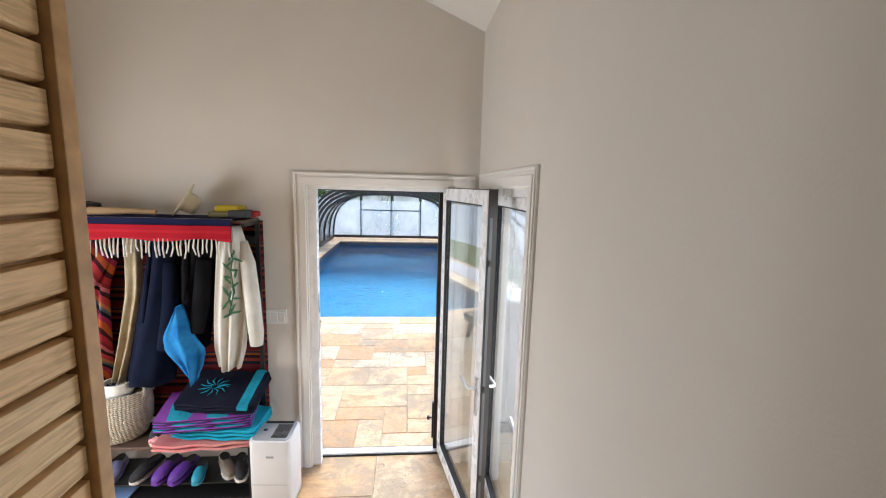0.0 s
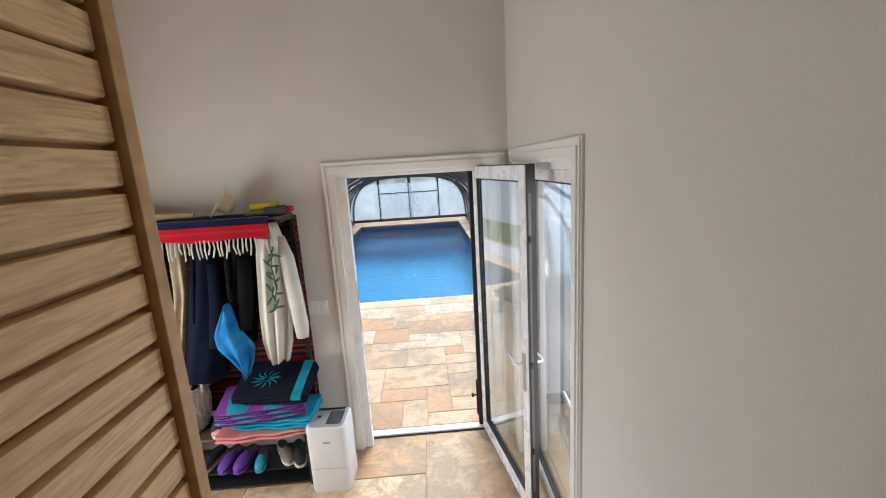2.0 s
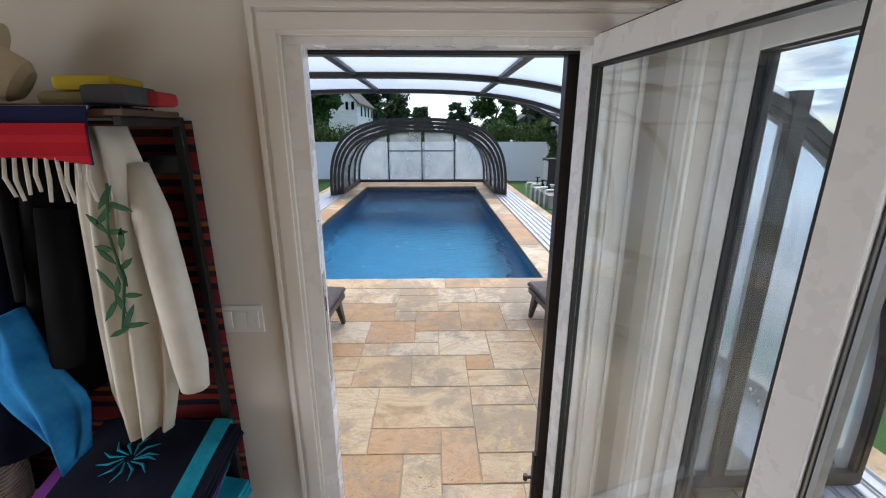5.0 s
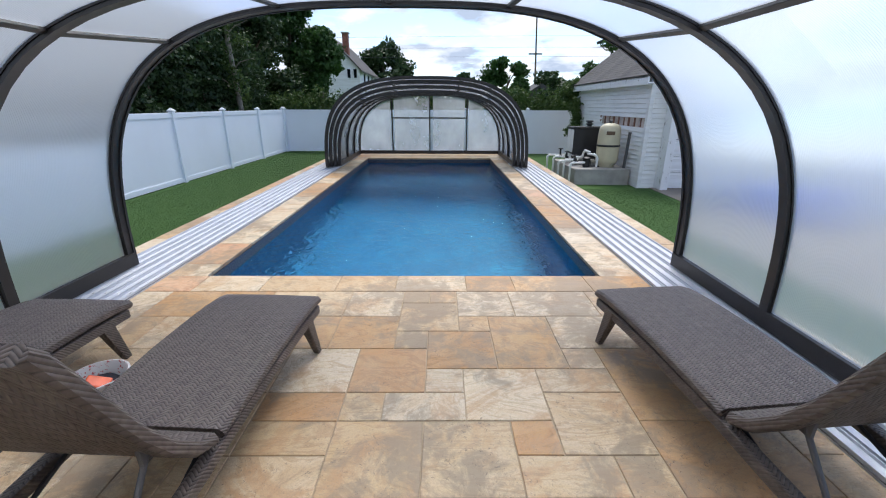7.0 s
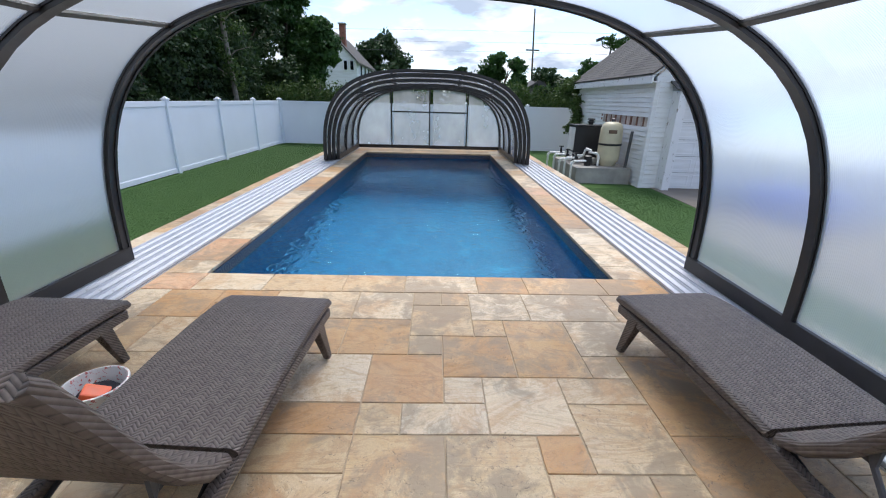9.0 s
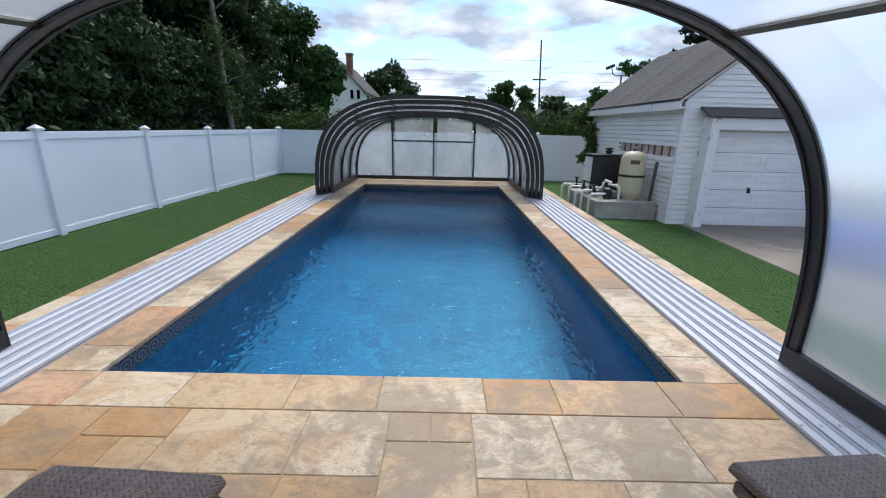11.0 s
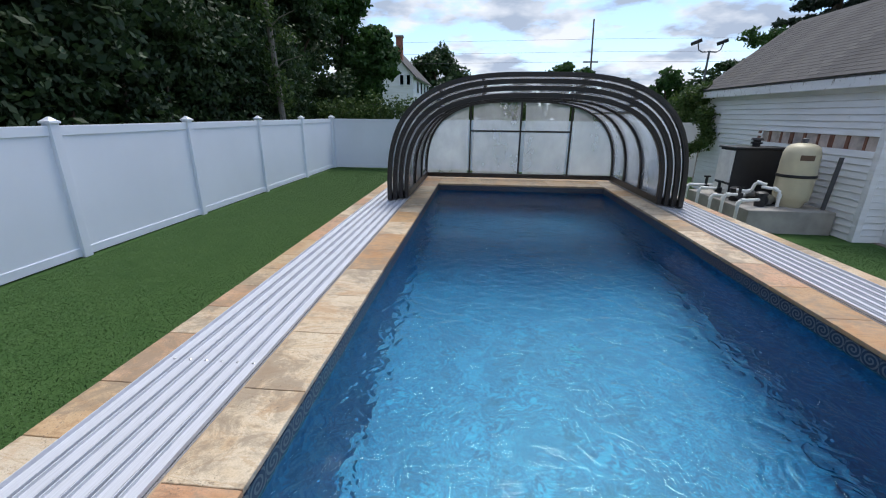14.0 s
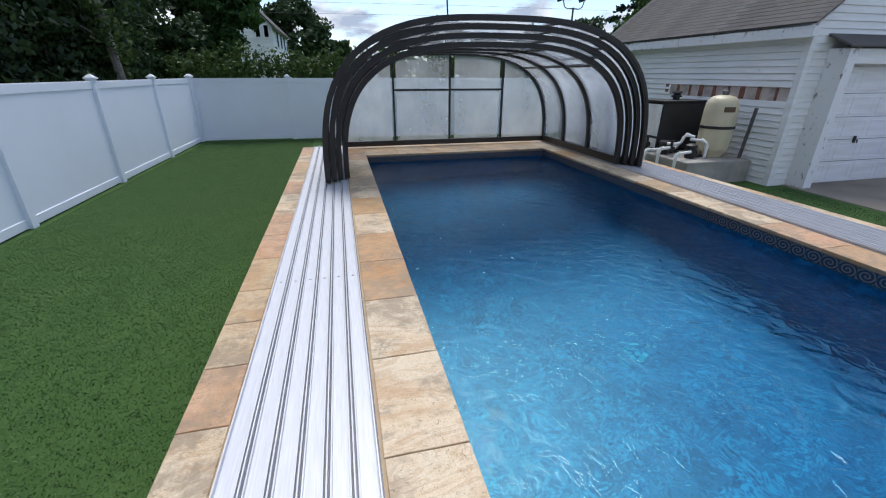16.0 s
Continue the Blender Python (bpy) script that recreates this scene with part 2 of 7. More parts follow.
m = Mat("water")
v = m.world_at()
rip = m.noise(v, 6.5, 2.0, 0.5, 0.8)
fine = m.noise(v, 13.0, 2.0, 0.5, 0.6)
calm = m.ramp(m.noise(v, 0.4, 2.0), (0.38, (0.35,) * 3), (0.6, (1, 1, 1)))
hgt = m.math('MULTIPLY', m.math('ADD', rip, m.math('MULTIPLY', fine, 0.22)), calm)
nrm = m.bump(hgt, 1.0, 0.05)
rf = m.n.new("ShaderNodeBsdfRefraction"); rf.inputs["IOR"].default_value = 1.33; rf.inputs["Roughness"].default_value = 0.0
rf.inputs[0].default_value = (0.44, 0.93, 1.0, 1)
gl = m.n.new("ShaderNodeBsdfGlossy"); gl.inputs["Roughness"].default_value = 0.04
fr = m.n.new("ShaderNodeFresnel"); fr.inputs[0].default_value = 1.33
mx = m.n.new("ShaderNodeMixShader")
for nd in (rf, gl, fr):
    m.l.new(nrm, nd.inputs["Normal"])
m.l.new(m.math('MULTIPLY', fr.outputs[0], 0.56), mx.inputs[0]); m.l.new(rf.outputs[0], mx.inputs[1]); m.l.new(gl.outputs[0], mx.inputs[2])
m.l.new(mx.outputs[0], m.out.inputs[0])
WATER = m.m

m = Mat("painted_plaster")
v = m.world_at()
m.set(Base_Color=m.ramp(m.noise(v, 0.9, 5.0, 0.6), (0.3, (0.635, 0.60, 0.55)), (0.7, (0.685, 0.65, 0.60))), Roughness=0.75, Specular_IOR_Level=0.25)
m.bump(m.noise(v, 160, 3.0), 0.12, 0.003)
PLASTER = m.m
CEILING = plain("ceiling_paint", (0.80, 0.78, 0.74), 0.85, vary=0.03, scale=1.0, grain=0.1)
TRIM = plain("white_trim", (0.80, 0.78, 0.75), 0.42, vary=0.04, scale=2.0, grain=0.05)
UPVC = plain("white_upvc", (0.82, 0.82, 0.83), 0.28, vary=0.03, scale=3.0)
BROWN = plain("brown_foil_profile", (0.024, 0.018, 0.014), 0.42, vary=0.2, scale=8.0, grain=0.1)
GASKET = plain("black_gasket", (0.012, 0.012, 0.013), 0.6)
STEEL = plain("brushed_steel", (0.55, 0.55, 0.56), 0.32, 1.0, vary=0.06)
BRONZE = plain("bronze_aluminium", (0.032, 0.028, 0.026), 0.42, 0.25, vary=0.15, scale=3.0, grain=0.06)
BLACK = plain("black_plastic", (0.014, 0.014, 0.016), 0.5, vary=0.2)
VINYL = plain("white_vinyl", (0.83, 0.86, 0.92), 0.38, vary=0.03, scale=0.8)
WHITE_PIPE = plain("white_pvc_pipe", (0.78, 0.78, 0.75), 0.35, vary=0.06)
CREAM = plain("cream_fibreglass", (0.58, 0.52, 0.36), 0.42, vary=0.08, scale=4.0)
CONCRETE = plain("weathered_concrete", (0.33, 0.31, 0.28), 0.9, vary=0.25, scale=3.0, grain=0.5, grain_scale=60)
DRIVE = plain("stained_concrete", (0.215, 0.18, 0.145), 0.92, vary=0.3, scale=1.2, grain=0.4, grain_scale=80)
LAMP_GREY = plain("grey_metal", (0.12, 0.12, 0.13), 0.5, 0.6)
BRICK = plain("chimney_brick", (0.24, 0.10, 0.07), 0.9, vary=0.35, scale=9.0, grain=0.5, grain_scale=30)
BARK = plain("bark", (0.10, 0.075, 0.055), 0.95, vary=0.4, scale=9.0, grain=0.8, grain_scale=40)

m = Mat("aluminium_track")
v = m.world_at((40, 1.5, 1))
m.set(Base_Color=m.ramp(m.noise(v, 3.0, 5.0), (0.3, (0.52, 0.53, 0.56)), (0.7, (0.64, 0.65, 0.69))), Metallic=0.15, Roughness=0.5)
TRACK = m.m

m = Mat("peeling_white_siding")
v = m.world_at()
peel = m.ramp(m.noise(v, 5.0, 8.0, 0.72), (0.66, (0, 0, 0)), (0.72, (1, 1, 1)))
dirt = m.ramp(m.noise(m.world_at((0.6, 0.6, 5)), 2.0, 6.0), (0.35, (0.74, 0.74, 0.73)), (0.65, (0.84, 0.85, 0.86)))
m.set(Base_Color=m.mix(m.math('MULTIPLY', peel, 0.6), dirt, (0.34, 0.31, 0.27)), Roughness=0.55)
SIDING = m.m

m = Mat("flaking_paint_post")
v = m.world_at()
peel = m.ramp(m.noise(m.world_at((1.0, 1.0, 0.5)), 9.0, 8.0, 0.75), (0.57, (0, 0, 0)), (0.63, (1, 1, 1)))
m.set(Base_Color=m.mix(peel, (0.82, 0.82, 0.83), (0.26, 0.23, 0.20)), Roughness=0.7)
m.bump(peel, 0.5, 0.01)
FLAKING = m.m

m = Mat("asphalt_shingle")
v = m.world_at()
r = m.ramp(m.island(), (0.0, (0.078, 0.074, 0.072)), (1.0, (0.115, 0.108, 0.102)))
moss = m.ramp(m.noise(v, 0.7, 6.0, 0.65), (0.55, (0, 0, 0)), (0.72, (1, 1, 1)))
m.set(Base_Color=m.mix(m.math('MULTIPLY', moss, 0.6), r, (0.085, 0.07, 0.035)), Roughness=0.95)
m.bump(m.noise(v, 90, 3.0), 0.5, 0.006)
SHINGLE = m.m

m = Mat("cedar_slat")
rnd = m.rand()
sh = m.n.new("ShaderNodeCombineXYZ")
m.l.new(m.math('MULTIPLY', rnd, 40.0), sh.inputs[0]); m.l.new(m.math('MULTIPLY', rnd, 23.0), sh.inputs[2])
v = m.coord("Object", (1, 1.2, 14), shift=sh.outputs[0])
g = m.noise(v, 4.0, 7.0, 0.6, 1.2)
base = m.ramp(rnd, (0.0, (0.84, 0.56, 0.28)), (0.5, (0.88, 0.64, 0.36)), (1.0, (0.80, 0.52, 0.25)))
m.set(Base_Color=m.mix(m.ramp(g, (0.35, (0.55,) * 3), (0.6, (0, 0, 0))), base, (0.36, 0.18, 0.07)), Roughness=0.5)
m.bump(g, 0.15, 0.003)
CEDAR = m.m
CEDAR_TRIM = plain("cedar_trim", (0.52, 0.31, 0.14), 0.5, vary=0.25, scale=12.0, grain=0.15)

m = Mat("resin_wicker")
v = m.coord("Object", (1, 1, 1))
sx = m.n.new("ShaderNodeSeparateXYZ"); m.l.new(v, sx.inputs[0])
zig = m.math('PINGPONG', m.math('MULTIPLY', sx.outputs[0], 1.0), 0.030)
row = m.math('FRACT', m.math('MULTIPLY', m.math('ADD', m.math('ADD', sx.outputs[1], sx.outputs[2]), m.math('MULTIPLY', zig, 0.9)), 50.0))
strand = m.math('SINE', m.math('MULTIPLY', row, 3.1416))
cross = m.math('SINE', m.math('MULTIPLY', m.math('FRACT', m.math('MULTIPLY', sx.outputs[0], 33.3)), 3.1416))
h = m.math('ADD', m.math('MULTIPLY', strand, 0.75), m.math('MULTIPLY', cross, 0.35))
tint = m.ramp(m.noise(v, 30, 3.0), (0.3, (0.085, 0.064, 0.054)), (0.7, (0.15, 0.118, 0.10)))
m.set(Base_Color=m.mix(m.ramp(h, (0.1, (1, 1, 1)), (0.6, (0, 0, 0))), tint, (0.018, 0.013, 0.011)), Roughness=0.5, Specular_IOR_Level=0.5)
m.bump(h, 0.9, 0.004)
WICKER = m.m

m = Mat("turf")
v = m.world_at()
patch = m.noise(v, 2.2, 7.0, 0.7)
m.set(Base_Color=m.mix(m.noise(v, 60, 4.0, 0.7), m.ramp(patch, (0.3, (0.034, 0.088, 0.018)), (0.7, (0.078, 0.145, 0.038))), (0.036, 0.080, 0.021)), Roughness=0.9, Specular_IOR_Level=0.2)
m.bump(m.noise(m.world_at((1, 0.4, 1)), 120, 4.0, 0.7), 0.5, 0.012)
TURF = m.m
m = Mat("turf_blades")
m.set(Base_Color=m.mix(m.island(), (0.048, 0.108, 0.024), (0.070, 0.135, 0.035)), Roughness=0.6, Specular_IOR_Level=0.3)
BLADES = m.m


def foliage(name, dark, light):
    m = Mat(name)
    c = m.mix(m.island(), dark, light)
    c = m.mix(m.math('MULTIPLY', m.noise(m.world_at(), 0.8, 4.0), 0.6), c, tuple(0.5 * x for x in dark))
    m.set(Base_Color=c, Roughness=0.55, Specular_IOR_Level=0.35)
    tr = m.n.new("ShaderNodeBsdfTranslucent")
    m.l.new(c, tr.inputs[0])
    mx = m.n.new("ShaderNodeMixShader")
    mx.inputs[0].default_value = 0.3
    m.l.new(m.b.outputs[0], mx.inputs[1]); m.l.new(tr.outputs[0], mx.inputs[2])
    m.l.new(mx.outputs[0], m.out.inputs[0])
    return m.m


LEAF_DARK = foliage("dark_leaves", (0.020, 0.050, 0.017), (0.070, 0.118, 0.040))
LEAF_MID = foliage("green_leaves", (0.025, 0.075, 0.016), (0.075, 0.16, 0.035))
LEAF_IVY = foliage("ivy_leaves", (0.04, 0.09, 0.020), (0.13, 0.19, 0.05))
NEEDLE = foliage("spruce_needles", (0.018, 0.032, 0.022), (0.04, 0.06, 0.04))


def clear_glass(name, tint=(0.96, 0.98, 0.98), gloss=0.08):
    m = Mat(name)
    tr = m.n.new("ShaderNodeBsdfTransparent"); tr.inputs[0].default_value = (*tint, 1)
    gl = m.n.new("ShaderNodeBsdfGlossy"); gl.inputs["Roughness"].default_value = 0.01
    mx = m.n.new("ShaderNodeMixShader")
    m.l.new(sheen(m, 0.05, 0.9, 4.0), mx.inputs[0]); m.l.new(tr.outputs[0], mx.inputs[1]); m.l.new(gl.outputs[0], mx.inputs[2])
    m.l.new(mx.outputs[0], m.out.inputs[0])
    return m.m


GLASS = clear_glass("window_glass")
TINTED = clear_glass("house_window_glass", (0.10, 0.12, 0.14))

m = Mat("frosted_polycarbonate")
ref = m.n.new("ShaderNodeBsdfRefraction"); ref.inputs["IOR"].default_value = 1.18; ref.inputs["Roughness"].default_value = 0.36
ref.inputs[0].default_value = (0.90, 0.94, 0.98, 1)
trl = m.n.new("ShaderNodeBsdfTranslucent"); trl.inputs[0].default_value = (0.74, 0.78, 0.82, 1)
gls = m.n.new("ShaderNodeBsdfGlossy"); gls.inputs["Roughness"].default_value = 0.3
flute = m.wave(m.world_at(), 24.0, 0.0, 0.0, 'Y')
bp = m.n.new("ShaderNodeBump"); bp.inputs["Strength"].default_value = 0.25; bp.inputs["Distance"].default_value = 0.004
m.l.new(flute, bp.inputs["Height"])
for nd in (ref, trl, gls):
    m.l.new(bp.outputs[0], nd.inputs["Normal"])
cl = m.n.new("ShaderNodeBsdfTransparent"); cl.inputs[0].default_value = (0.95, 0.97, 0.99, 1)
m0 = m.n.new("ShaderNodeMixShader"); m0.inputs[0].default_value = 0.15
m.l.new(ref.outputs[0], m0.inputs[1]); m.l.new(cl.outputs[0], m0.inputs[2])
m1 = m.n.new("ShaderNodeMixShader"); m1.inputs[0].default_value = 0.42
m.l.new(m0.outputs[0], m1.inputs[1]); m.l.new(trl.outputs[0], m1.inputs[2])
m2 = m.n.new("ShaderNodeMixShader")
m.l.new(sheen(m, 0.03, 0.5), m2.inputs[0]); m.l.new(m1.outputs[0], m2.inputs[1]); m.l.new(gls.outputs[0], m2.inputs[2])
m.l.new(m2.outputs[0], m.out.inputs[0])
POLY = m.m

m = Mat("clear_polycarbonate")
tr = m.n.new("ShaderNodeBsdfTransparent"); tr.inputs[0].default_value = (0.90, 0.93, 0.95, 1)
df = m.n.new("ShaderNodeBsdfTranslucent"); df.inputs[0].default_value = (0.8, 0.82, 0.85, 1)
gl = m.n.new("ShaderNodeBsdfGlossy"); gl.inputs["Roughness"].default_value = 0.08
film = m.ramp(m.noise(m.world_at((1, 1, 0.7)), 1.4, 5.0), (0.3, (0.24,) * 3), (0.7, (0.46,) * 3))
m1 = m.n.new("ShaderNodeMixShader"); m.l.new(film, m1.inputs[0])
m.l.new(tr.outputs[0], m1.inputs[1]); m.l.new(df.outputs[0], m1.inputs[2])
m2 = m.n.new("ShaderNodeMixShader")
m.l.new(sheen(m, 0.04, 0.5), m2.inputs[0]); m.l.new(m1.outputs[0], m2.inputs[1]); m.l.new(gl.outputs[0], m2.inputs[2])
m.l.new(m2.outputs[0], m.out.inputs[0])
POLY_CLEAR = m.m


# ---- geometry helpers ----
def box(bm, x0, x1, y0, y1, z0, z1, m=None):
    vs = [bm.verts.new((x, y, z)) for z in (z0, z1) for x, y in ((x0, y0), (x1, y0), (x1, y1), (x0, y1))]
    for f in ((3, 2, 1, 0), (4, 5, 6, 7), (0, 1, 5, 4), (1, 2, 6, 5), (2, 3, 7, 6), (3, 0, 4, 7)):
        bm.faces.new([vs[i] for i in f])
    if m is not None:
        bmesh.ops.transform(bm, matrix=m, verts=vs)
    return vs


def loft(bm, rings, closed=False, caps=True):
    """Joins rings of points with faces."""
    rows = [[bm.verts.new(p) for p in r] for r in rings]
    n = len(rows[0])
    pairs = list(zip(rows, rows[1:])) + ([(rows[-1], rows[0])] if closed else [])
    for a, b in pairs:
        for i in range(n):
            bm.faces.new((a[i], a[(i + 1) % n], b[(i + 1) % n], b[i]))
    if caps and not closed:
        bm.faces.new(rows[0][::-1])
        bm.faces.new(rows[-1])
    return rows


def tube(bm, pts, r, n=8, caps=True):
    """A round bar along points; r is one radius or one for each point."""
    pts = [Vector(p) for p in pts]
    rs = r if isinstance(r, (list, tuple)) else [r] * len(pts)
    rings, side = [], None
    for i, p in enumerate(pts):
        d = (pts[min(i + 1, len(pts) - 1)] - pts[max(i - 1, 0)]).normalized()
        if side is None:
            side = d.cross((0, 0, 1) if abs(d.z) < 0.9 else (1, 0, 0)).normalized()
        side = (side - d * side.dot(d)).normalized()
        up = d.cross(side)
        rings.append([p + (side * math.cos(2 * math.pi * k / n) + up * math.sin(2 * math.pi * k / n)) * rs[i] for k in range(n)])
    loft(bm, rings, caps=caps)


def lathe(bm, profile, n=24, at=(0, 0, 0)):
    """Turns (radius, height) pairs round the vertical through a point."""
    c = Vector(at)
    loft(bm, [[c + Vector((r * math.cos(2 * math.pi * k / n), r * math.sin(2 * math.pi * k / n), z)) for k in range(n)] for r, z in profile])


def prism(bm, poly, axis, a, b):
    """A polygon in the plane across an axis, drawn out from a to b. For axis y the pairs are x, z; for x they are y, z; for z they are x, y."""
    def at(p, s):
        return (p[0], s, p[1]) if axis == "y" else (s, p[0], p[1]) if axis == "x" else (p[0], p[1], s)
    loft(bm, [[at(p, a) for p in poly], [at(p, b) for p in poly]])


def finish(bm, bevel=0.0, smooth=False, segs=2):
    bmesh.ops.recalc_face_normals(bm, faces=bm.faces)
    if bevel:
        bmesh.ops.bevel(bm, geom=[e for e in bm.edges if e.is_manifold and e.calc_face_angle(0) > 0.6], offset=bevel, segments=segs, affect='EDGES', profile=0.6)
    if smooth:
        for f in bm.faces:
            f.smooth = True
        if smooth != "all":
            for e in bm.edges:
                e.smooth = not (e.is_manifold and e.calc_face_angle(0) > 0.6)


def part(name, bm, material, parent=None, label="", bevel=0.0, smooth=False, segs=2):
    finish(bm, bevel, smooth, segs)
    me = bpy.data.meshes.new(name)
    bm.to_mesh(me)
    bm.free()
    me.materials.append(material)
    ob = new(name, me)
    ob.parent = parent
    return tagged(ob, label)


def thing(name, label, category, group="", at=None):
    e = new(name)
    e.empty_display_size = 0.1
    if at is not None:
        e.matrix_world = at
    return tagged(e, label, category, group)


def boxpart(name, dims, material, parent=None, label="", bevel=0.003, m=None):
    bm = bmesh.new()
    box(bm, *dims, m)
    return part(name, bm, material, parent, label, bevel)


def structure(ob, label, category):
    return tagged(ob, label, category, kind="structure")


def rounded_rect(w, h, r, n=4):
    """Corner-rounded rectangle round the origin, as pairs."""
    out = []
    for cx, cy, a0 in ((w / 2 - r, h / 2 - r, 0), (-w / 2 + r, h / 2 - r, 90), (-w / 2 + r, -h / 2 + r, 180), (w / 2 - r, -h / 2 + r, 270)):
        for k in range(n + 1):
            a = radians(a0 + 90 * k / n)
            out.append((cx + r * math.cos(a), cy + r * math.sin(a)))
    return out


# ---- plan ----
HALF, LENGTH = 1.975, 9.67            # pool, half its width and its length
COPE, RAIL, EDGE = 2.35, 3.03, 3.27   # outer edges of coping, rails and stone border
Y_WALL, Y_OUT = -3.80, -3.63          # inner and outer face of the house wall with the door
X_E, X_W = 1.24, -1.65                # inner faces of the side walls
DECK_END = 10.95


def ground_z(x):
    return -0.475 - 0.009 * x


# ---- ground ----
bm = bmesh.new()
far = 400
xs = [-far, -7, -EDGE + 0.02, EDGE - 0.02, 8, far]
zs = [ground_z(-8), ground_z(-7), ground_z(-EDGE), ground_z(EDGE), ground_z(8), ground_z(8)]
ys = [-far, -9.5, DECK_END - 0.05, 16, far]
grid = [[bm.verts.new((x, y, z)) for x, z in zip(xs, zs)] for y in ys]
for j in range(4):
    for i in range(5):
        if not (i == 2 and j == 1):
            bm.faces.new((grid[j][i], grid[j][i + 1], grid[j + 1][i + 1], grid[j + 1][i]))
structure(part("ground", bm, TURF), "green artificial turf lawn around the raised pool deck", "lawn")

# lawn blades near the path
rng = np.random.default_rng(4)


def blades(name, x0, x1, y0, y1, count, label):
    x = rng.uniform(x0, x1, count); y = rng.uniform(y0, y1, count)
    z = -0.475 - 0.009 * x
    a = rng.uniform(0, 2 * np.pi, count); h = rng.uniform(0.006, 0.015, count); w = rng.uniform(0.003, 0.006, count)
    lx, ly = rng.normal(0, 0.010, count), rng.normal(0, 0.010, count)
    p = np.empty((count, 3, 3))
    p[:, 0] = np.stack([x - w * np.cos(a), y - w * np.sin(a), z], 1)
    p[:, 1] = np.stack([x + w * np.cos(a), y + w * np.sin(a), z], 1)
    p[:, 2] = np.stack([x + lx, y + ly, z + h], 1)
    me = bpy.data.meshes.new(name)
    me.from_pydata(p.reshape(-1, 3).tolist(), [], np.arange(count * 3).reshape(-1, 3).tolist())
    me.materials.append(BLADES)
    tagged(new(name, me), label, "grass", kind="stuff")


blades("grass", -6.5, -EDGE - 0.01, -8.0, 15.4, 290000, "short green turf blades beside the white fence")
blades("grass", EDGE + 0.01, 5.95, -1.0, 7.2, 70000, "short green turf blades beside the driveway")

# ---- raised deck body with the pool hole ----
bm = bmesh.new()
box(bm, -EDGE, EDGE, -3.58, 0.0, -0.75, -0.007)
box(bm, -EDGE, -HALF, 0.0, DECK_END, -0.75, -0.007)
box(bm, HALF, EDGE, 0.0, DECK_END, -0.75, -0.007)
box(bm, -HALF, HALF, LENGTH, DECK_END, -0.75, -0.007)
box(bm, X_E + 0.2, EDGE, -9.5, -3.58, -0.75, -0.007)
box(bm, -EDGE, X_W - 0.2, -9.5, -3.58, -0.75, -0.007)
structure(part("deck_base", bm, GROUT), "mortar bed under the stone deck with dark joints", "deck")

# pool shell
bm = bmesh.new()
D, T = -1.75, 0.12
box(bm, -HALF, HALF, 0, LENGTH, D - T, D)
box(bm, -HALF - T, -HALF, -T, LENGTH + T, D - T, -0.76)
box(bm, HALF, HALF + T, -T, LENGTH + T, D - T, -0.76)
box(bm, -HALF, HALF, -T, 0, D - T, -0.76)
box(bm, -HALF, HALF, LENGTH, LENGTH + T, D - T, -0.76)
box(bm, -HALF + 0.004, -HALF + 0.012, 0.012, LENGTH - 0.012, D, -0.19)
box(bm, HALF - 0.012, HALF - 0.004, 0.012, LENGTH - 0.012, D, -0.19)
box(bm, -HALF + 0.004, HALF - 0.004, 0.004, 0.012, D, -0.19)
box(bm, -HALF + 0.004, HALF - 0.004, LENGTH - 0.012, LENGTH - 0.004, D, -0.19)
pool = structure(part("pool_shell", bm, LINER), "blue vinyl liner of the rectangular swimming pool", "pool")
for dims in ((-HALF + 0.004, -HALF + 0.014, 0.014, LENGTH - 0.014, -0.19, -0.045), (HALF - 0.014, HALF - 0.004, 0.014, LENGTH - 0.014, -0.19, -0.045),
             (-HALF + 0.004, HALF - 0.004, 0.004, 0.014, -0.19, -0.045), (-HALF + 0.004, HALF - 0.004, LENGTH - 0.014, LENGTH - 0.004, -0.19, -0.045)):
    boxpart("liner_border", dims, BORDER, pool, "dark blue border with a scroll pattern", 0)
bm = bmesh.new()
lathe(bm, [(0.09, D), (0.09, D + 0.02), (0.07, D + 0.03), (0.0, D + 0.034)], 24, (0.2, 3.9, 0))
part("floor_drain", bm, plain("drain_plastic", (0.07, 0.27, 0.40), 0.6), pool, "round pale blue drain cover on the pool floor", smooth=True)
bm = bmesh.new()
vs = [bm.verts.new(p) for p in ((-HALF + 0.01, 0.01, -0.155), (HALF - 0.01, 0.01, -0.155), (HALF - 0.01, LENGTH - 0.01, -0.155), (-HALF + 0.01, LENGTH - 0.01, -0.155))]
bm.faces.new(vs)
bm.normal_update()
water_me = bpy.data.meshes.new("water")
bm.to_mesh(water_me)
bm.free()
water_me.materials.append(WATER)
water = structure(new("water", water_me), "rippled clear blue swimming pool water", "water")
water.visible_shadow = False


# ---- house ----
RIDGE_X, RIDGE_Z, EAVE_Z = -0.205, 3.95, 3.34


def roof_z(x):
    return EAVE_Z + (RIDGE_Z - EAVE_Z) * (1 - abs(x - RIDGE_X) / (X_E - RIDGE_X))


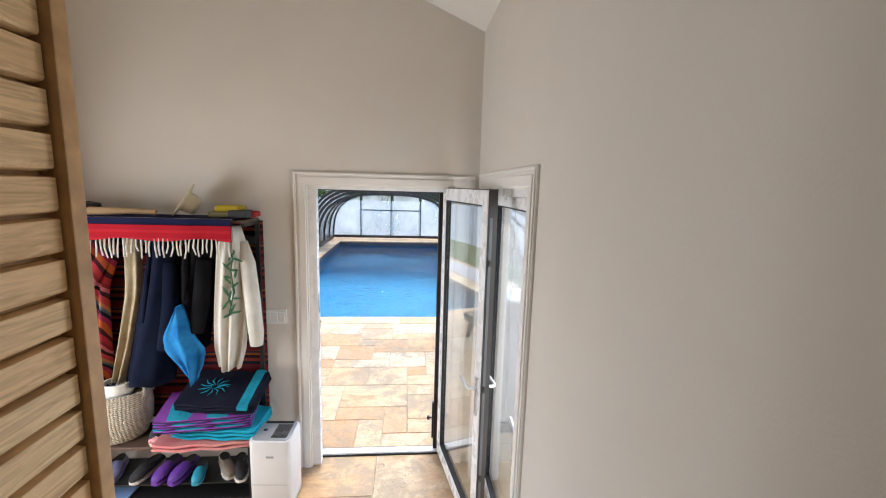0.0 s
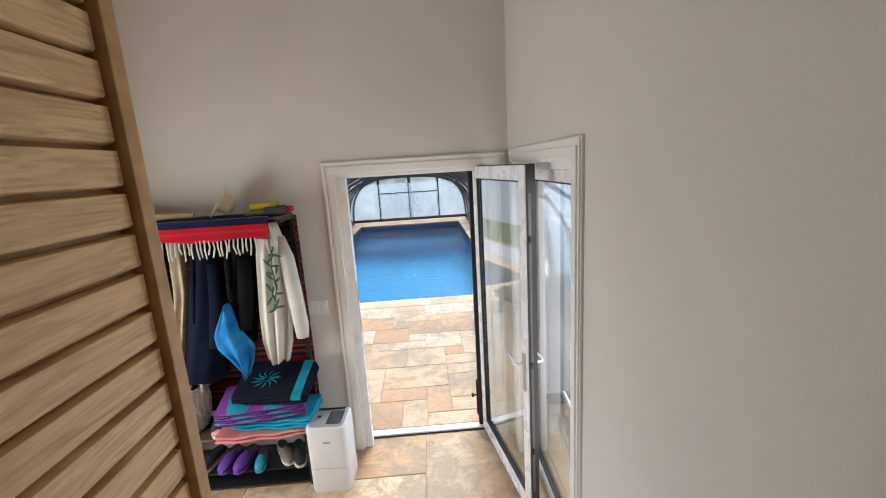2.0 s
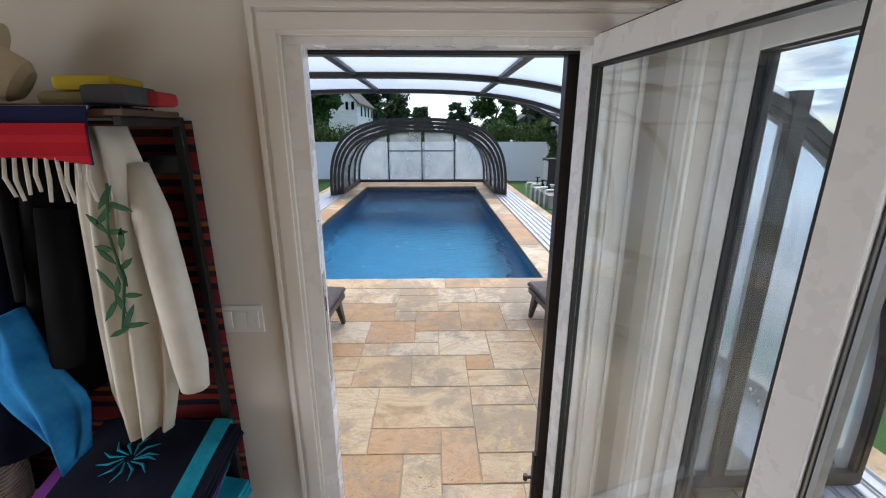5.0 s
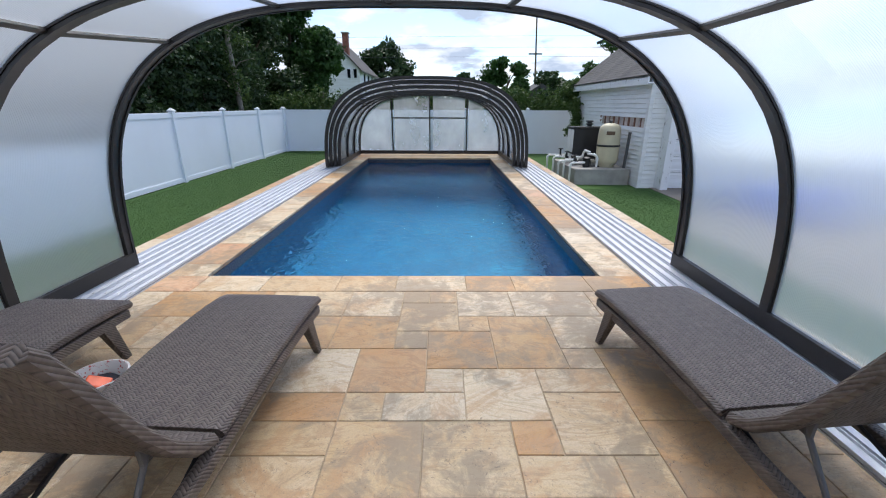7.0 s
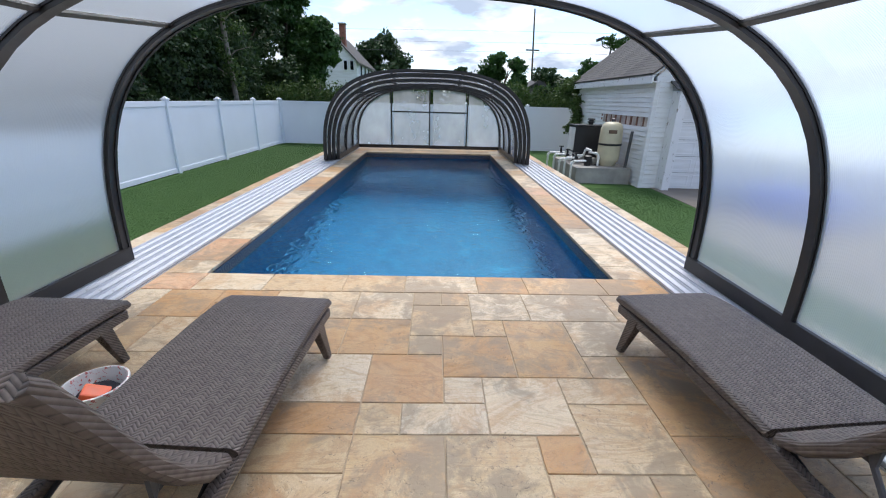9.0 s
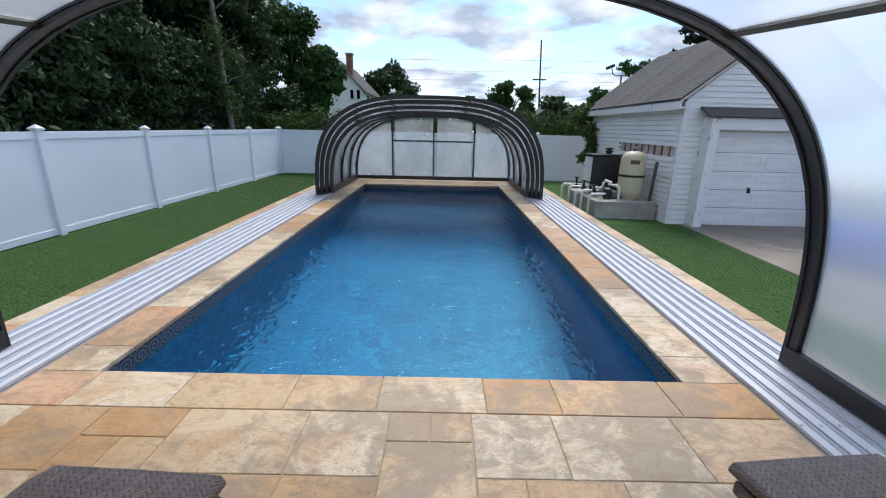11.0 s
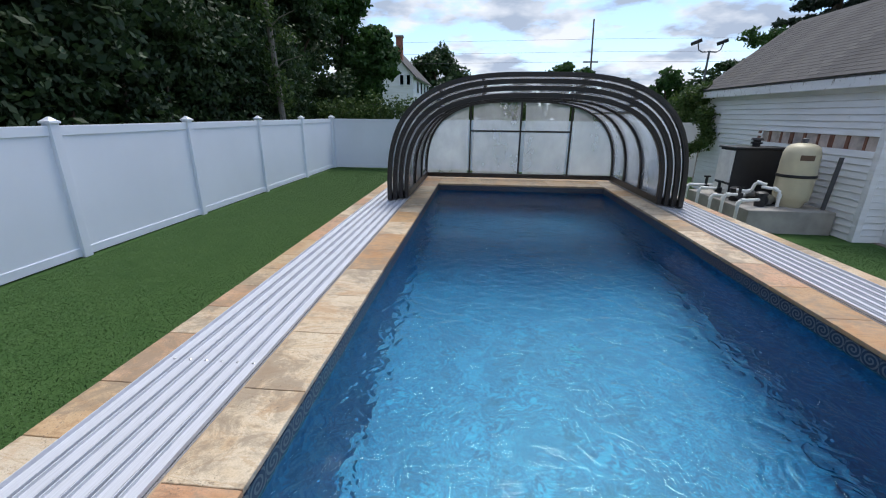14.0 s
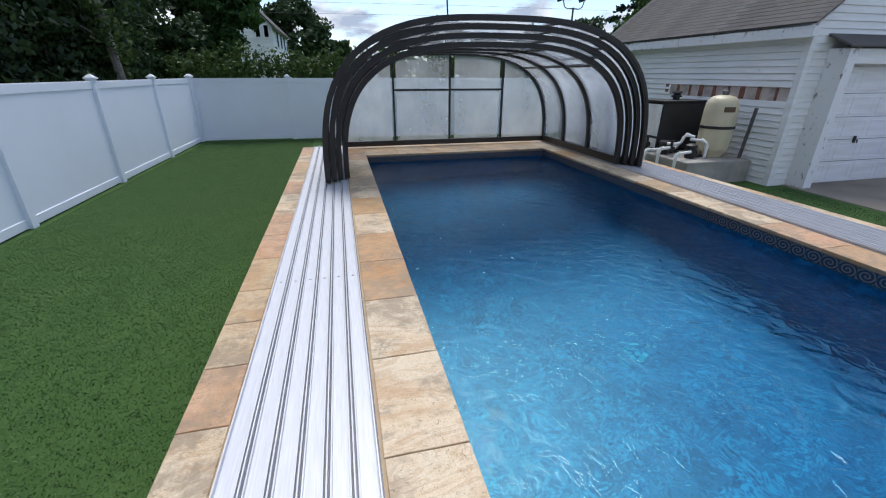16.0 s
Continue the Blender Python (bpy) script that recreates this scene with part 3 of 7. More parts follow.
bm = bmesh.new()
OPL, OPR, OPT = -0.015, 1.075, 2.23
prism(bm, [(X_W - 0.2, -0.03), (OPL, -0.03), (OPL, roof_z(OPL)), (RIDGE_X, RIDGE_Z), (X_W - 0.2, roof_z(X_W - 0.2))], "y", Y_WALL, Y_OUT)
prism(bm, [(OPL, OPT), (OPR, OPT), (OPR, roof_z(OPR)), (OPL, roof_z(OPL))], "y", Y_WALL, Y_OUT)
prism(bm, [(OPR, -0.03), (X_E + 0.2, -0.03), (X_E + 0.2, roof_z(X_E + 0.2)), (OPR, roof_z(OPR))], "y", Y_WALL, Y_OUT)
structure(part("wall_north", bm, PLASTER), "warm grey painted plaster gable wall", "wall")
bm = bmesh.new()
EY0, EY1, ET = -5.14, -4.02, 2.245
box(bm, X_E, X_E + 0.2, EY1, Y_WALL, -0.03, EAVE_Z)
box(bm, X_E, X_E + 0.2, EY0, EY1, ET, EAVE_Z)
box(bm, X_E, X_E + 0.2, -8.8, EY0, -0.03, EAVE_Z)
structure(part("wall_east", bm, PLASTER), "warm grey painted plaster side wall", "wall")
bm = bmesh.new()
WY0, WY1, WT = -5.45, -4.36, 2.2
box(bm, X_W - 0.2, X_W, WY1, Y_WALL, -0.03, EAVE_Z)
box(bm, X_W - 0.2, X_W, WY0, WY1, WT, EAVE_Z)
box(bm, X_W - 0.2, X_W, -8.8, WY0, -0.03, EAVE_Z)
structure(part("wall_west", bm, PLASTER), "warm grey painted plaster side wall with a glazed door", "wall")
bm = bmesh.new()
prism(bm, [(X_W - 0.2, -0.03), (X_E + 0.2, -0.03), (X_E + 0.2, roof_z(X_E + 0.2)), (RIDGE_X, RIDGE_Z), (X_W - 0.2, roof_z(X_W - 0.2))], "y", -9.0, -8.8)
structure(part("wall_south", bm, PLASTER), "plain painted plaster wall closing the hallway", "wall")
bm = bmesh.new()
zl, zr = roof_z(X_W - 0.35), roof_z(X_E + 0.35)
prism(bm, [(X_W - 0.35, zl), (RIDGE_X, RIDGE_Z), (X_E + 0.35, zr), (X_E + 0.35, zr + 0.2), (RIDGE_X, RIDGE_Z + 0.2), (X_W - 0.35, zl + 0.2)], "y", -9.1, -3.4)
structure(part("ceiling", bm, CEILING), "white painted vaulted ceiling", "ceiling")

bm = bmesh.new()
box(bm, X_W - 0.2, X_E + 0.2, -9.0, -3.58, -0.5, -0.007)
structure(part("floor", bm, GROUT), "mortar bed of the indoor stone floor", "floor")
bm = bmesh.new()
box(bm, 0.02, X_E, -8.8, -6.02, -0.03, 0.72)
for k in range(3):
    box(bm, 0.02, X_E, -6.02, -6.02 + 0.28 * (k + 1), -0.03 + 0.18 * (2 - k) * (1 if k < 2 else 0), 0.54 - 0.18 * k)
structure(part("stairs", bm, TRIM), "white painted steps down from the landing", "stairs")


def moulding(parent, name, axis, fixed, side, a0, a1, z1, w=0.1):
    """Moulded casing round an opening in a wall: two uprights and a head, made of stepped strips."""
    for lo, hi, depth in ((0.0, w, 0.014), (0.012, w * 0.62, 0.024), (w * 0.78, w - 0.006, 0.022)):
        bm = bmesh.new()
        d0, d1 = sorted((fixed, fixed + side * depth))
        for q0, q1, r0, r1 in ((a0 - hi, a0 - lo, 0.0, z1 + lo), (a1 + lo, a1 + hi, 0.0, z1 + lo), (a0 - hi, a1 + hi, z1 + lo, z1 + hi)):
            if axis == "x":
                box(bm, q0, q1, d0, d1, r0, r1)
            else:
                box(bm, d0, d1, q0, q1, r0, r1)
        part(name, bm, TRIM, parent, bevel=0.003)


# door casing of the north door, its frame and its open leaf
door = structure(new("door_1"), "white glazed door standing wide open inwards, brown outside frame", "door")
bm = bmesh.new()
for lo, hi, depth in ((0.0, 0.1, 0.014), (0.012, 0.062, 0.024), (0.078, 0.094, 0.022)):
    box(bm, OPL - hi, OPL - lo, Y_WALL - depth, Y_WALL, 0, OPT + lo)
    box(bm, OPL - hi, X_E - 0.03, Y_WALL - depth, Y_WALL, OPT + lo, OPT + hi)
    box(bm, OPR + lo, OPR + hi, Y_WALL - depth, Y_WALL, 0, OPT + lo)
part("casing", bm, TRIM, door, bevel=0.002)
boxpart("frame_jamb", (OPL, 0.045, -3.79, -3.722, 0, 2.205), UPVC, door)
boxpart("frame_jamb", (1.03, OPR, -3.79, -3.705, 0, 2.205), UPVC, door)
boxpart("frame_head", (OPL, OPR, -3.79, -3.70, 2.205, OPT), UPVC, door)
boxpart("sill", (OPL, OPR, -3.685, -3.615, -0.03, 0.024), UPVC, door)
boxpart("sill_nose", (OPL, OPR, -3.615, -3.59, -0.03, 0.012), BROWN, door, "dark brown threshold edge")
boxpart("sill_seal", (OPL, OPR, -3.697, -3.686, 0.0, 0.012), GASKET, door, "dark seal along the threshold", 0.001)
boxpart("gasket", (OPL, 0.040, -3.722, -3.708, 0.03, 2.2), GASKET, door)
boxpart("frame_lip", (OPL, 0.034, -3.708, -3.688, 0.03, 2.2), UPVC, door, "white outer lip")
boxpart("gasket", (0.05, 1.03, -3.70, -3.688, 2.197, 2.215), GASKET, door)
boxpart("strike_plate", (0.045, 0.048, -3.782, -3.755, 0.95, 1.42), STEEL, door, "steel strike plate")
boxpart("latch_hole", (0.048, 0.0486, -3.775, -3.762, 1.26, 1.32), BLACK, door, "dark latch hole", 0)
for zz in (1.40, 1.37, 1.345, 1.62):
    bm = bmesh.new()
    tube(bm, [(0.044, -3.769, zz), (0.0495, -3.769, zz)], 0.004, 8)
    part("screw", bm, STEEL, door)
bm = bmesh.new()
prism(bm, [(0.022, -3.687), (0.020, -3.668), (-0.03, -3.60), (-0.07, -3.545), (-0.12, -3.545), (-0.12, -3.687)], "z", 0, 2.25)
part("outer_frame_post", bm, BROWN, door, "dark brown outside post", bevel=0.003)
bm = bmesh.new()
prism(bm, [(0.957, -3.655), (0.957, -3.60), (0.977, -3.58), (1.15, -3.58), (1.15, -3.70), (1.035, -3.70), (1.02, -3.655)], "z", 0, 2.25)
part("outer_frame_post", bm, BROWN, door, "dark brown outside post", bevel=0.003)
boxpart("outer_frame_head", (-0.07, 1.02, -3.642, -3.59, 2.20, 2.255), BROWN, door, "dark brown outside head")
bm = bmesh.new()
box(bm, 0.942, 0.957, -3.65, -3.62, 0.12, 0.44)
tube(bm, [(0.942, -3.635, 0.30), (0.912, -3.635, 0.30)], 0.008)
tube(bm, [(0.912, -3.635, 0.285), (0.912, -3.635, 0.315)], 0.012)
part("bolt_handle", bm, BROWN, door, "dark brown bolt handle", bevel=0.002)


def glazed_leaf(parent, w, h, frame_m, back_m, rail=0.085, foot=0.10):
    """A glazed door leaf from the hinge along +x, its face towards -y, with a lever on both faces."""
    t = 0.06
    for nm, d in (("stile", (0, rail)), ("stile", (w - rail, w))):
        boxpart(nm, (d[0], d[1], -t / 2, t / 2 - 0.012, 0, h), frame_m, parent, bevel=0.004)
        boxpart("outer_stile", (d[0], d[1], t / 2 - 0.012, t / 2, 0, h), back_m, parent, bevel=0.002)
    boxpart("rail", (rail, w - rail, -t / 2, t / 2 - 0.012, h - rail, h), frame_m, parent, bevel=0.004)
    boxpart("rail", (rail, w - rail, -t / 2, t / 2 - 0.012, 0, foot), frame_m, parent, bevel=0.004)
    boxpart("outer_rail", (rail, w - rail, t / 2 - 0.012, t / 2, h - rail, h), back_m, parent, bevel=0.002)
    boxpart("outer_rail", (rail, w - rail, t / 2 - 0.012, t / 2, 0, foot), back_m, parent, bevel=0.002)
    bm = bmesh.new()
    for x in (rail, w - rail - 0.008):
        box(bm, x, x + 0.008, -t / 2 + 0.004, t / 2 - 0.016, foot, h - rail)
    for z in (foot, h - rail - 0.008):
        box(bm, rail + 0.008, w - rail - 0.008, -t / 2 + 0.004, t / 2 - 0.016, z, z + 0.008)
    part("gasket", bm, GASKET, parent)
    pane = boxpart("pane", (rail + 0.008, w - rail - 0.008, -0.008, -0.004, foot + 0.008, h - rail - 0.008), GLASS, parent, bevel=0)
    pane.visible_shadow = False
    boxpart("edge_profile", (w, w + 0.004, -t / 2 + 0.008, t / 2, 0.002, h), back_m, parent, "dark rebated edge", 0.001)
    boxpart("edge_profile", (0.002, w + 0.004, -t / 2 + 0.008, t / 2, h, h + 0.005), back_m, parent, "dark rebated edge", 0.001)
    boxpart("lock_strip", (w + 0.004, w + 0.006, -0.012, 0.004, 0.18, h - 0.15), LAMP_GREY, parent, "grey metal lock strip", 0)
    for zz in (0.45, 1.02, h - 0.42):
        boxpart("lock_bolt", (w + 0.006, w + 0.014, -0.010, 0.002, zz, zz + 0.035), BLACK, parent, "dark lock bolt", 0.001)
    for s in (-1, 1):
        y0 = s * t / 2
        bm = bmesh.new()
        x = w - rail * 0.5
        box(bm, x - 0.016, x + 0.016, min(y0, y0 + s * 0.008), max(y0, y0 + s * 0.008), 0.86, 1.10)
        tube(bm, [(x, y0 + s * 0.008, 1.03), (x, y0 + s * 0.05, 1.03), (x - 0.02, y0 + s * 0.058, 1.032), (x - 0.13, y0 + s * 0.055, 1.045)], [0.009, 0.009, 0.01, 0.008], 10)
        part("handle", bm, STEEL, parent, "brushed steel lever handle", 0.001)


leaf = structure(new("door_leaf"), "white glazed door leaf swung wide open into the room", "door")
leaf.matrix_world = Matrix.Translation((1.012, -3.70, 0.045)) @ Matrix.Rotation(radians(-80.5), 4, 'Z')
glazed_leaf(leaf, 0.97, 2.19, UPVC, BROWN)

# east glazed door, closed
d2 = structure(new("door_2"), "white glazed side door with moulded casing, closed", "door")
moulding(d2, "casing", "y", X_E, -1, EY0, EY1, ET)
boxpart("frame_jamb", (X_E + 0.05, X_E + 0.13, EY0, EY0 + 0.03, 0, ET), UPVC, d2)
boxpart("frame_jamb", (X_E + 0.05, X_E + 0.13, EY1 - 0.03, EY1, 0, ET), UPVC, d2)
boxpart("frame_head", (X_E + 0.05, X_E + 0.13, EY0 + 0.03, EY1 - 0.03, ET - 0.04, ET), UPVC, d2)
l2 = structure(new("door_leaf"), "white glazed door leaf, closed, with a lever handle", "door")
l2.matrix_world = Matrix.Translation((X_E + 0.10, EY1 - 0.032, 0.03)) @ Matrix.Rotation(radians(-90), 4, 'Z')
glazed_leaf(l2, EY1 - EY0 - 0.064, ET - 0.072, UPVC, BROWN, rail=0.066, foot=0.085)

# west glazed door
d3 = structure(new("door_3"), "white glazed garden door with moulded casing, closed", "door")
moulding(d3, "casing", "y", X_W, 1, WY0, WY1, WT)
l3 = structure(new("door_leaf"), "white glazed garden door leaf, closed", "door")
l3.matrix_world = Matrix.Translation((X_W - 0.08, WY0 + 0.004, 0.03)) @ Matrix.Rotation(radians(90), 4, 'Z')
glazed_leaf(l3, WY1 - WY0 - 0.008, WT - 0.04, UPVC, UPVC)

# baseboard
bm = bmesh.new()
box(bm, X_W, OPL - 0.102, Y_WALL - 0.014, Y_WALL, 0, 0.10)
box(bm, X_W, X_W + 0.014, WY1 + 0.102, Y_WALL - 0.014, 0, 0.10)
structure(part("baseboard", bm, TRIM, bevel=0.003), "white painted baseboard", "baseboard")

# cedar clad partition beside the landing
cab = structure(new("wall_partition"), "cedar slatted partition with a vertical corner trim", "wall")
boxpart("core", (X_W, -0.055, -8.8, -5.92, 0, 3.3), CEDAR_TRIM, cab, bevel=0)
z = 0.7585
k = 0
bm = bmesh.new()
prism(bm, [(-0.052, 0.0), (-0.03, 0.006), (-0.026, 0.012), (-0.026, 0.077), (-0.052, 0.080)], "y", -8.7, -5.935)
finish(bm, 0.002)
slat_me = bpy.data.meshes.new("slat")
bm.to_mesh(slat_me); bm.free()
slat_me.materials.append(CEDAR)
while z < 3.2:
    s = new("slat", slat_me)
    s.location = (0, 0, z)
    s.parent = cab
    z += 0.088
boxpart("corner_trim", (-0.058, -0.004, -5.933, -5.89, 0, 3.3), CEDAR_TRIM, cab, "red-brown corner trim", 0.004)

# glass door of the landing, folded back open along the partition
gd = structure(new("door_4"), "frameless glass door standing open with a round wooden pull", "door")
p4 = boxpart("glass_panel", (0.028, 0.036, -7.95, -7.2, 0.74, 2.75), GLASS, gd, bevel=0.001)
p4.visible_shadow = False
bm = bmesh.new()
for x in (-0.0, 0.075):
    tube(bm, [(x + 0.005, -7.85, 1.55), (x + 0.005, -7.85, 2.15)], 0.02, 12)
part("pull_handle", bm, CEDAR_TRIM, gd, "round dark wooden pull handle")


# ---- pool enclosure ----
def arch(a, b, n=3.0, count=48, foot=0.0):
    """Points of a superellipse arch, evenly spaced, as (x, z) from the +x foot over the top to the -x foot."""
    fine = []
    for i in range(801):
        t = math.pi * i / 800
        c, s = math.cos(t), math.sin(t)
        fine.append((a * math.copysign(abs(c) ** (2 / n), c), foot + b * abs(s) ** (2 / n)))
    cum = [0.0]
    for p, q in zip(fine, fine[1:]):
        cum.append(cum[-1] + math.dist(p, q))
    out, j = [], 0
    for i in range(count + 1):
        d = cum[-1] * i / count
        while j < 799 and cum[j + 1] < d:
            j += 1
        f = (d - cum[j]) / max(1e-9, cum[j + 1] - cum[j])
        out.append((fine[j][0] + (fine[j + 1][0] - fine[j][0]) * f, fine[j][1] + (fine[j + 1][1] - fine[j][1]) * f))
    return out


def rib(parent, a, b, y0, y1, w, material=None, n=3.0, foot=0.03, name="rib", lip=True):
    """A bent box profile along an arch from inner to outer edge, with a raised seal on its faces."""
    inner, outer = arch(a, b, n, foot=foot), arch(a + w, b + w, n, foot=foot)
    bm = bmesh.new()
    loft(bm, [[(p[0], y0, p[1]), (q[0], y0, q[1]), (q[0], y1, q[1]), (p[0], y1, p[1])] for p, q in zip(inner, outer)])
    if lip:
        i2, o2 = arch(a + w * 0.35, b + w * 0.35, n, foot=foot), arch(a + w * 0.6, b + w * 0.6, n, foot=foot)
        loft(bm, [[(p[0], y0 - 0.008, p[1]), (q[0], y0 - 0.008, q[1]), (q[0], y1 + 0.008, q[1]), (p[0], y1 + 0.008, p[1])] for p, q in zip(i2, o2)])
    return part(name, bm, material or BRONZE, parent, smooth=True)


def arch_run(a, b, n, foot, cuts):
    """Splits the arch at the x positions of the purlins; gives lists of points."""
    pts = arch(a, b, n, 120, foot)
    runs, cur = [], [pts[0]]
    left = sorted(cuts, reverse=True)
    for p in pts[1:]:
        cur.append(p)
        if left and p[0] <= left[0]:
            runs.append(cur); cur = [p]; left = left[1:]
    runs.append(cur)
    return runs


def module(name, label, a, b, n, ys, cuts, rib_w, rib_d, poly, rail_h=0.13, front=(0.0, 0.0)):
    """One sliding section: ribs at ys, purlins at cuts, a panel in each bay, a bottom rail on either side."""
    m = thing(name, label, "pool enclosure", "sections of the pool enclosure")
    foot = 0.035
    for i, y in enumerate(ys):
        ea, eb = front if i == len(ys) - 1 else (0.0, 0.0)
        rib(m, a + ea, b + eb, y - rib_d / 2, y + rib_d / 2, rib_w, n=n, foot=foot)
    runs = arch_run(a + rib_w * 0.5, b + rib_w * 0.5, n, foot, cuts)
    grow = ((a + front[0]) / a, (b + front[1]) / b)
    for run in runs[:-1]:
        x, z = run[-1]
        slope = math.atan2(run[-1][1] - run[-2][1], run[-1][0] - run[-2][0])
        bm = bmesh.new()
        for y0, y1 in zip(ys, ys[1:]):
            vs = box(bm, -0.022, 0.022, y0 + rib_d / 2, y1 - rib_d / 2, -0.02, 0.02, Matrix.Translation((x, 0, z)) @ Matrix.Rotation(-slope, 4, 'Y'))
            if y1 == ys[-1]:
                for vtx in vs:
                    if vtx.co.y > (y0 + y1) / 2:
                        vtx.co.x *= grow[0]
                        vtx.co.z *= grow[1]
        part("purlin", bm, BRONZE, m, bevel=0.003)
    for y0, y1 in zip(ys, ys[1:]):
        for run in runs:
            bm = bmesh.new()
            gx, gz = grow if y1 == ys[-1] else (1.0, 1.0)
            rows = [[bm.verts.new((p[0] * k0, y, p[1] * k1)) for y, k0, k1 in ((y0 + rib_d * 0.3, 1, 1), (y1 - rib_d * 0.3, gx, gz))] for p in run]
            for r, s in zip(rows, rows[1:]):
                bm.faces.new((r[0], r[1], s[1], s[0]))
            me = bpy.data.meshes.new("panel")
            bmesh.ops.reverse_faces(bm, faces=bm.faces)
            bm.normal_update()
            if sum(f.normal.z for f in bm.faces) > 0:
                bmesh.ops.reverse_faces(bm, faces=bm.faces)
            for f in bm.faces:
                f.smooth = True
            bm.to_mesh(me); bm.free()
            me.materials.append(poly)
            pn = tagged(new("panel", me), "translucent polycarbonate panel")
            pn.parent = m
    for s in (-1, 1):
        x = s * (a + rib_w * 0.5)
        boxpart("bottom_rail", (x - rib_w * 0.5, x + rib_w * 0.5, ys[0] - rib_d * 0.4, ys[-1] + rib_d * 0.4, 0.036, 0.036 + rail_h), BRONZE, m, bevel=0.004)
    return m


CUTS = (1.93, 0.99, -0.03, -0.99, -1.93)
near = module("pool_enclosure", "bronze aluminium arched enclosure over the patio with frosted panels", 2.78, 2.25, 3.0, (-3.42, -2.2, -1.02, 0.20), CUTS, 0.066, 0.078, POLY, 0.13, (0.02, 0.115))
# black rubber lip on the free edge
rib(near, 2.79, 2.365, 0.232, 0.262, 0.105, GASKET, name="edge_seal", lip=False)
# end screens beside the house
for s in (-1, 1):
    x0, x1 = (X_E + 0.22, 2.80) if s > 0 else (X_W - 0.22, -2.80)
    pts = [p for p in arch(2.80, 2.38, 3.0, 80, 0.035) if (p[0] > x0 if s > 0 else p[0] < x0)]
    bm = bmesh.new()
    poly = [(x0, 0.1)] + ([(p[0], p[1]) for p in (pts if s > 0 else pts[::-1])])
    poly.append((x0, pts[-1][1] if s > 0 else pts[0][1]))
    vs = [bm.verts.new((p[0], -3.43, p[1])) for p in poly]
    bm.faces.new(vs)
    part("end_panel", bm, POLY_CLEAR if s > 0 else POLY, near, "hazy end panel")
    boxpart("end_post", (s * 2.02 - 0.035, s * 2.02 + 0.035, -3.47, -3.40, 0.04, 2.1), BRONZE, near)
    boxpart("end_rail", (min(x0, x1), max(x0, x1), -3.47, -3.40, 0.036, 0.12), BRONZE, near)

# slatted drain plate on the paving beside the house
dp = thing("drain_grate", "small white slatted drain plate lying on the paving", "drain")
boxpart("base", (2.36, 2.74, -3.70, -3.57, 0.0, 0.006), VINYL, dp, bevel=0.001)
for k in range(8):
    boxpart("slat", (2.37 + 0.046 * k, 2.398 + 0.046 * k, -3.695, -3.575, 0.006, 0.016), VINYL, dp, bevel=0.002)

# nested sections at the far end
FAR = [(2.62, 2.185, 7.37), (2.53, 2.08, 7.45), (2.435, 1.97, 7.53), (2.335, 1.855, 7.61)]
for i, (a, b, y0) in enumerate(FAR):
    ys = (y0, (8.35, 9.1, 9.85, 10.55)[i]) if i < 3 else (y0, 8.6, 9.58, 10.55)
    mod = module("pool_enclosure", "bronze aluminium enclosure section pushed back over the far pool end", a, b, 3.0, ys, (1.75, 0.9, -0.9, -1.75), 0.076, 0.077, POLY_CLEAR)
    if i == 3:
        ye = 10.55
        for x in (-1.24, 0.01, 1.245):
            zt = [p[1] for p in arch(a, b, 3.0, 200, 0.035) if abs(p[0] - x) < 0.04][0]
            boxpart("mullion", (x - 0.02, x + 0.02, ye - 0.03, ye + 0.02, 0.15, zt + 0.02), BRONZE, mod)
        boxpart("crossbar", (-1.22, 1.225, ye - 0.026, ye + 0.016, 1.185, 1.225), BRONZE, mod)
        boxpart("end_rail", (-a, a, ye - 0.04, ye + 0.03, 0.04, 0.15), BRONZE, mod)
        pts = arch(a, b, 3.0, 60, 0.035)
        for x0, x1 in ((-2.4, -1.24), (-1.24, 0.01), (0.01, 1.245), (1.245, 2.4)):
            bm = bmesh.new()
            seg = [p for p in pts if x0 <= p[0] <= x1]
            lo = min(p[0] for p in seg); hi = max(p[0] for p in seg)
            vs = [bm.verts.new((p[0], ye + 0.005, max(p[1], 0.12))) for p in seg] + [bm.verts.new((lo, ye + 0.005, 0.115)), bm.verts.new((hi, ye + 0.005, 0.115))]
            bm.faces.new(vs)
            part("end_panel", bm, POLY_CLEAR, mod, "hazy clear end panel")


# ---- fence ----
def fence_post(parent, x, y, z0, top=1.43):
    bm = bmesh.new()
    box(bm, x - 0.0635, x + 0.0635, y - 0.0635, y + 0.0635, z0, top)
    part("post", bm, VINYL, parent, bevel=0.006)
    bm = bmesh.new()
    h = 0.082
    box(bm, x - h, x + h, y - h, y + h, top, top + 0.03)
    loft(bm, [[(x - s, y - s, z), (x + s, y - s, z), (x + s, y + s, z), (x - s, y + s, z)] for s, z in ((h - 0.006, top + 0.03), (0.05, top + 0.05), (0.012, top + 0.085))])
    part("post_cap", bm, VINYL, parent, bevel=0.003)


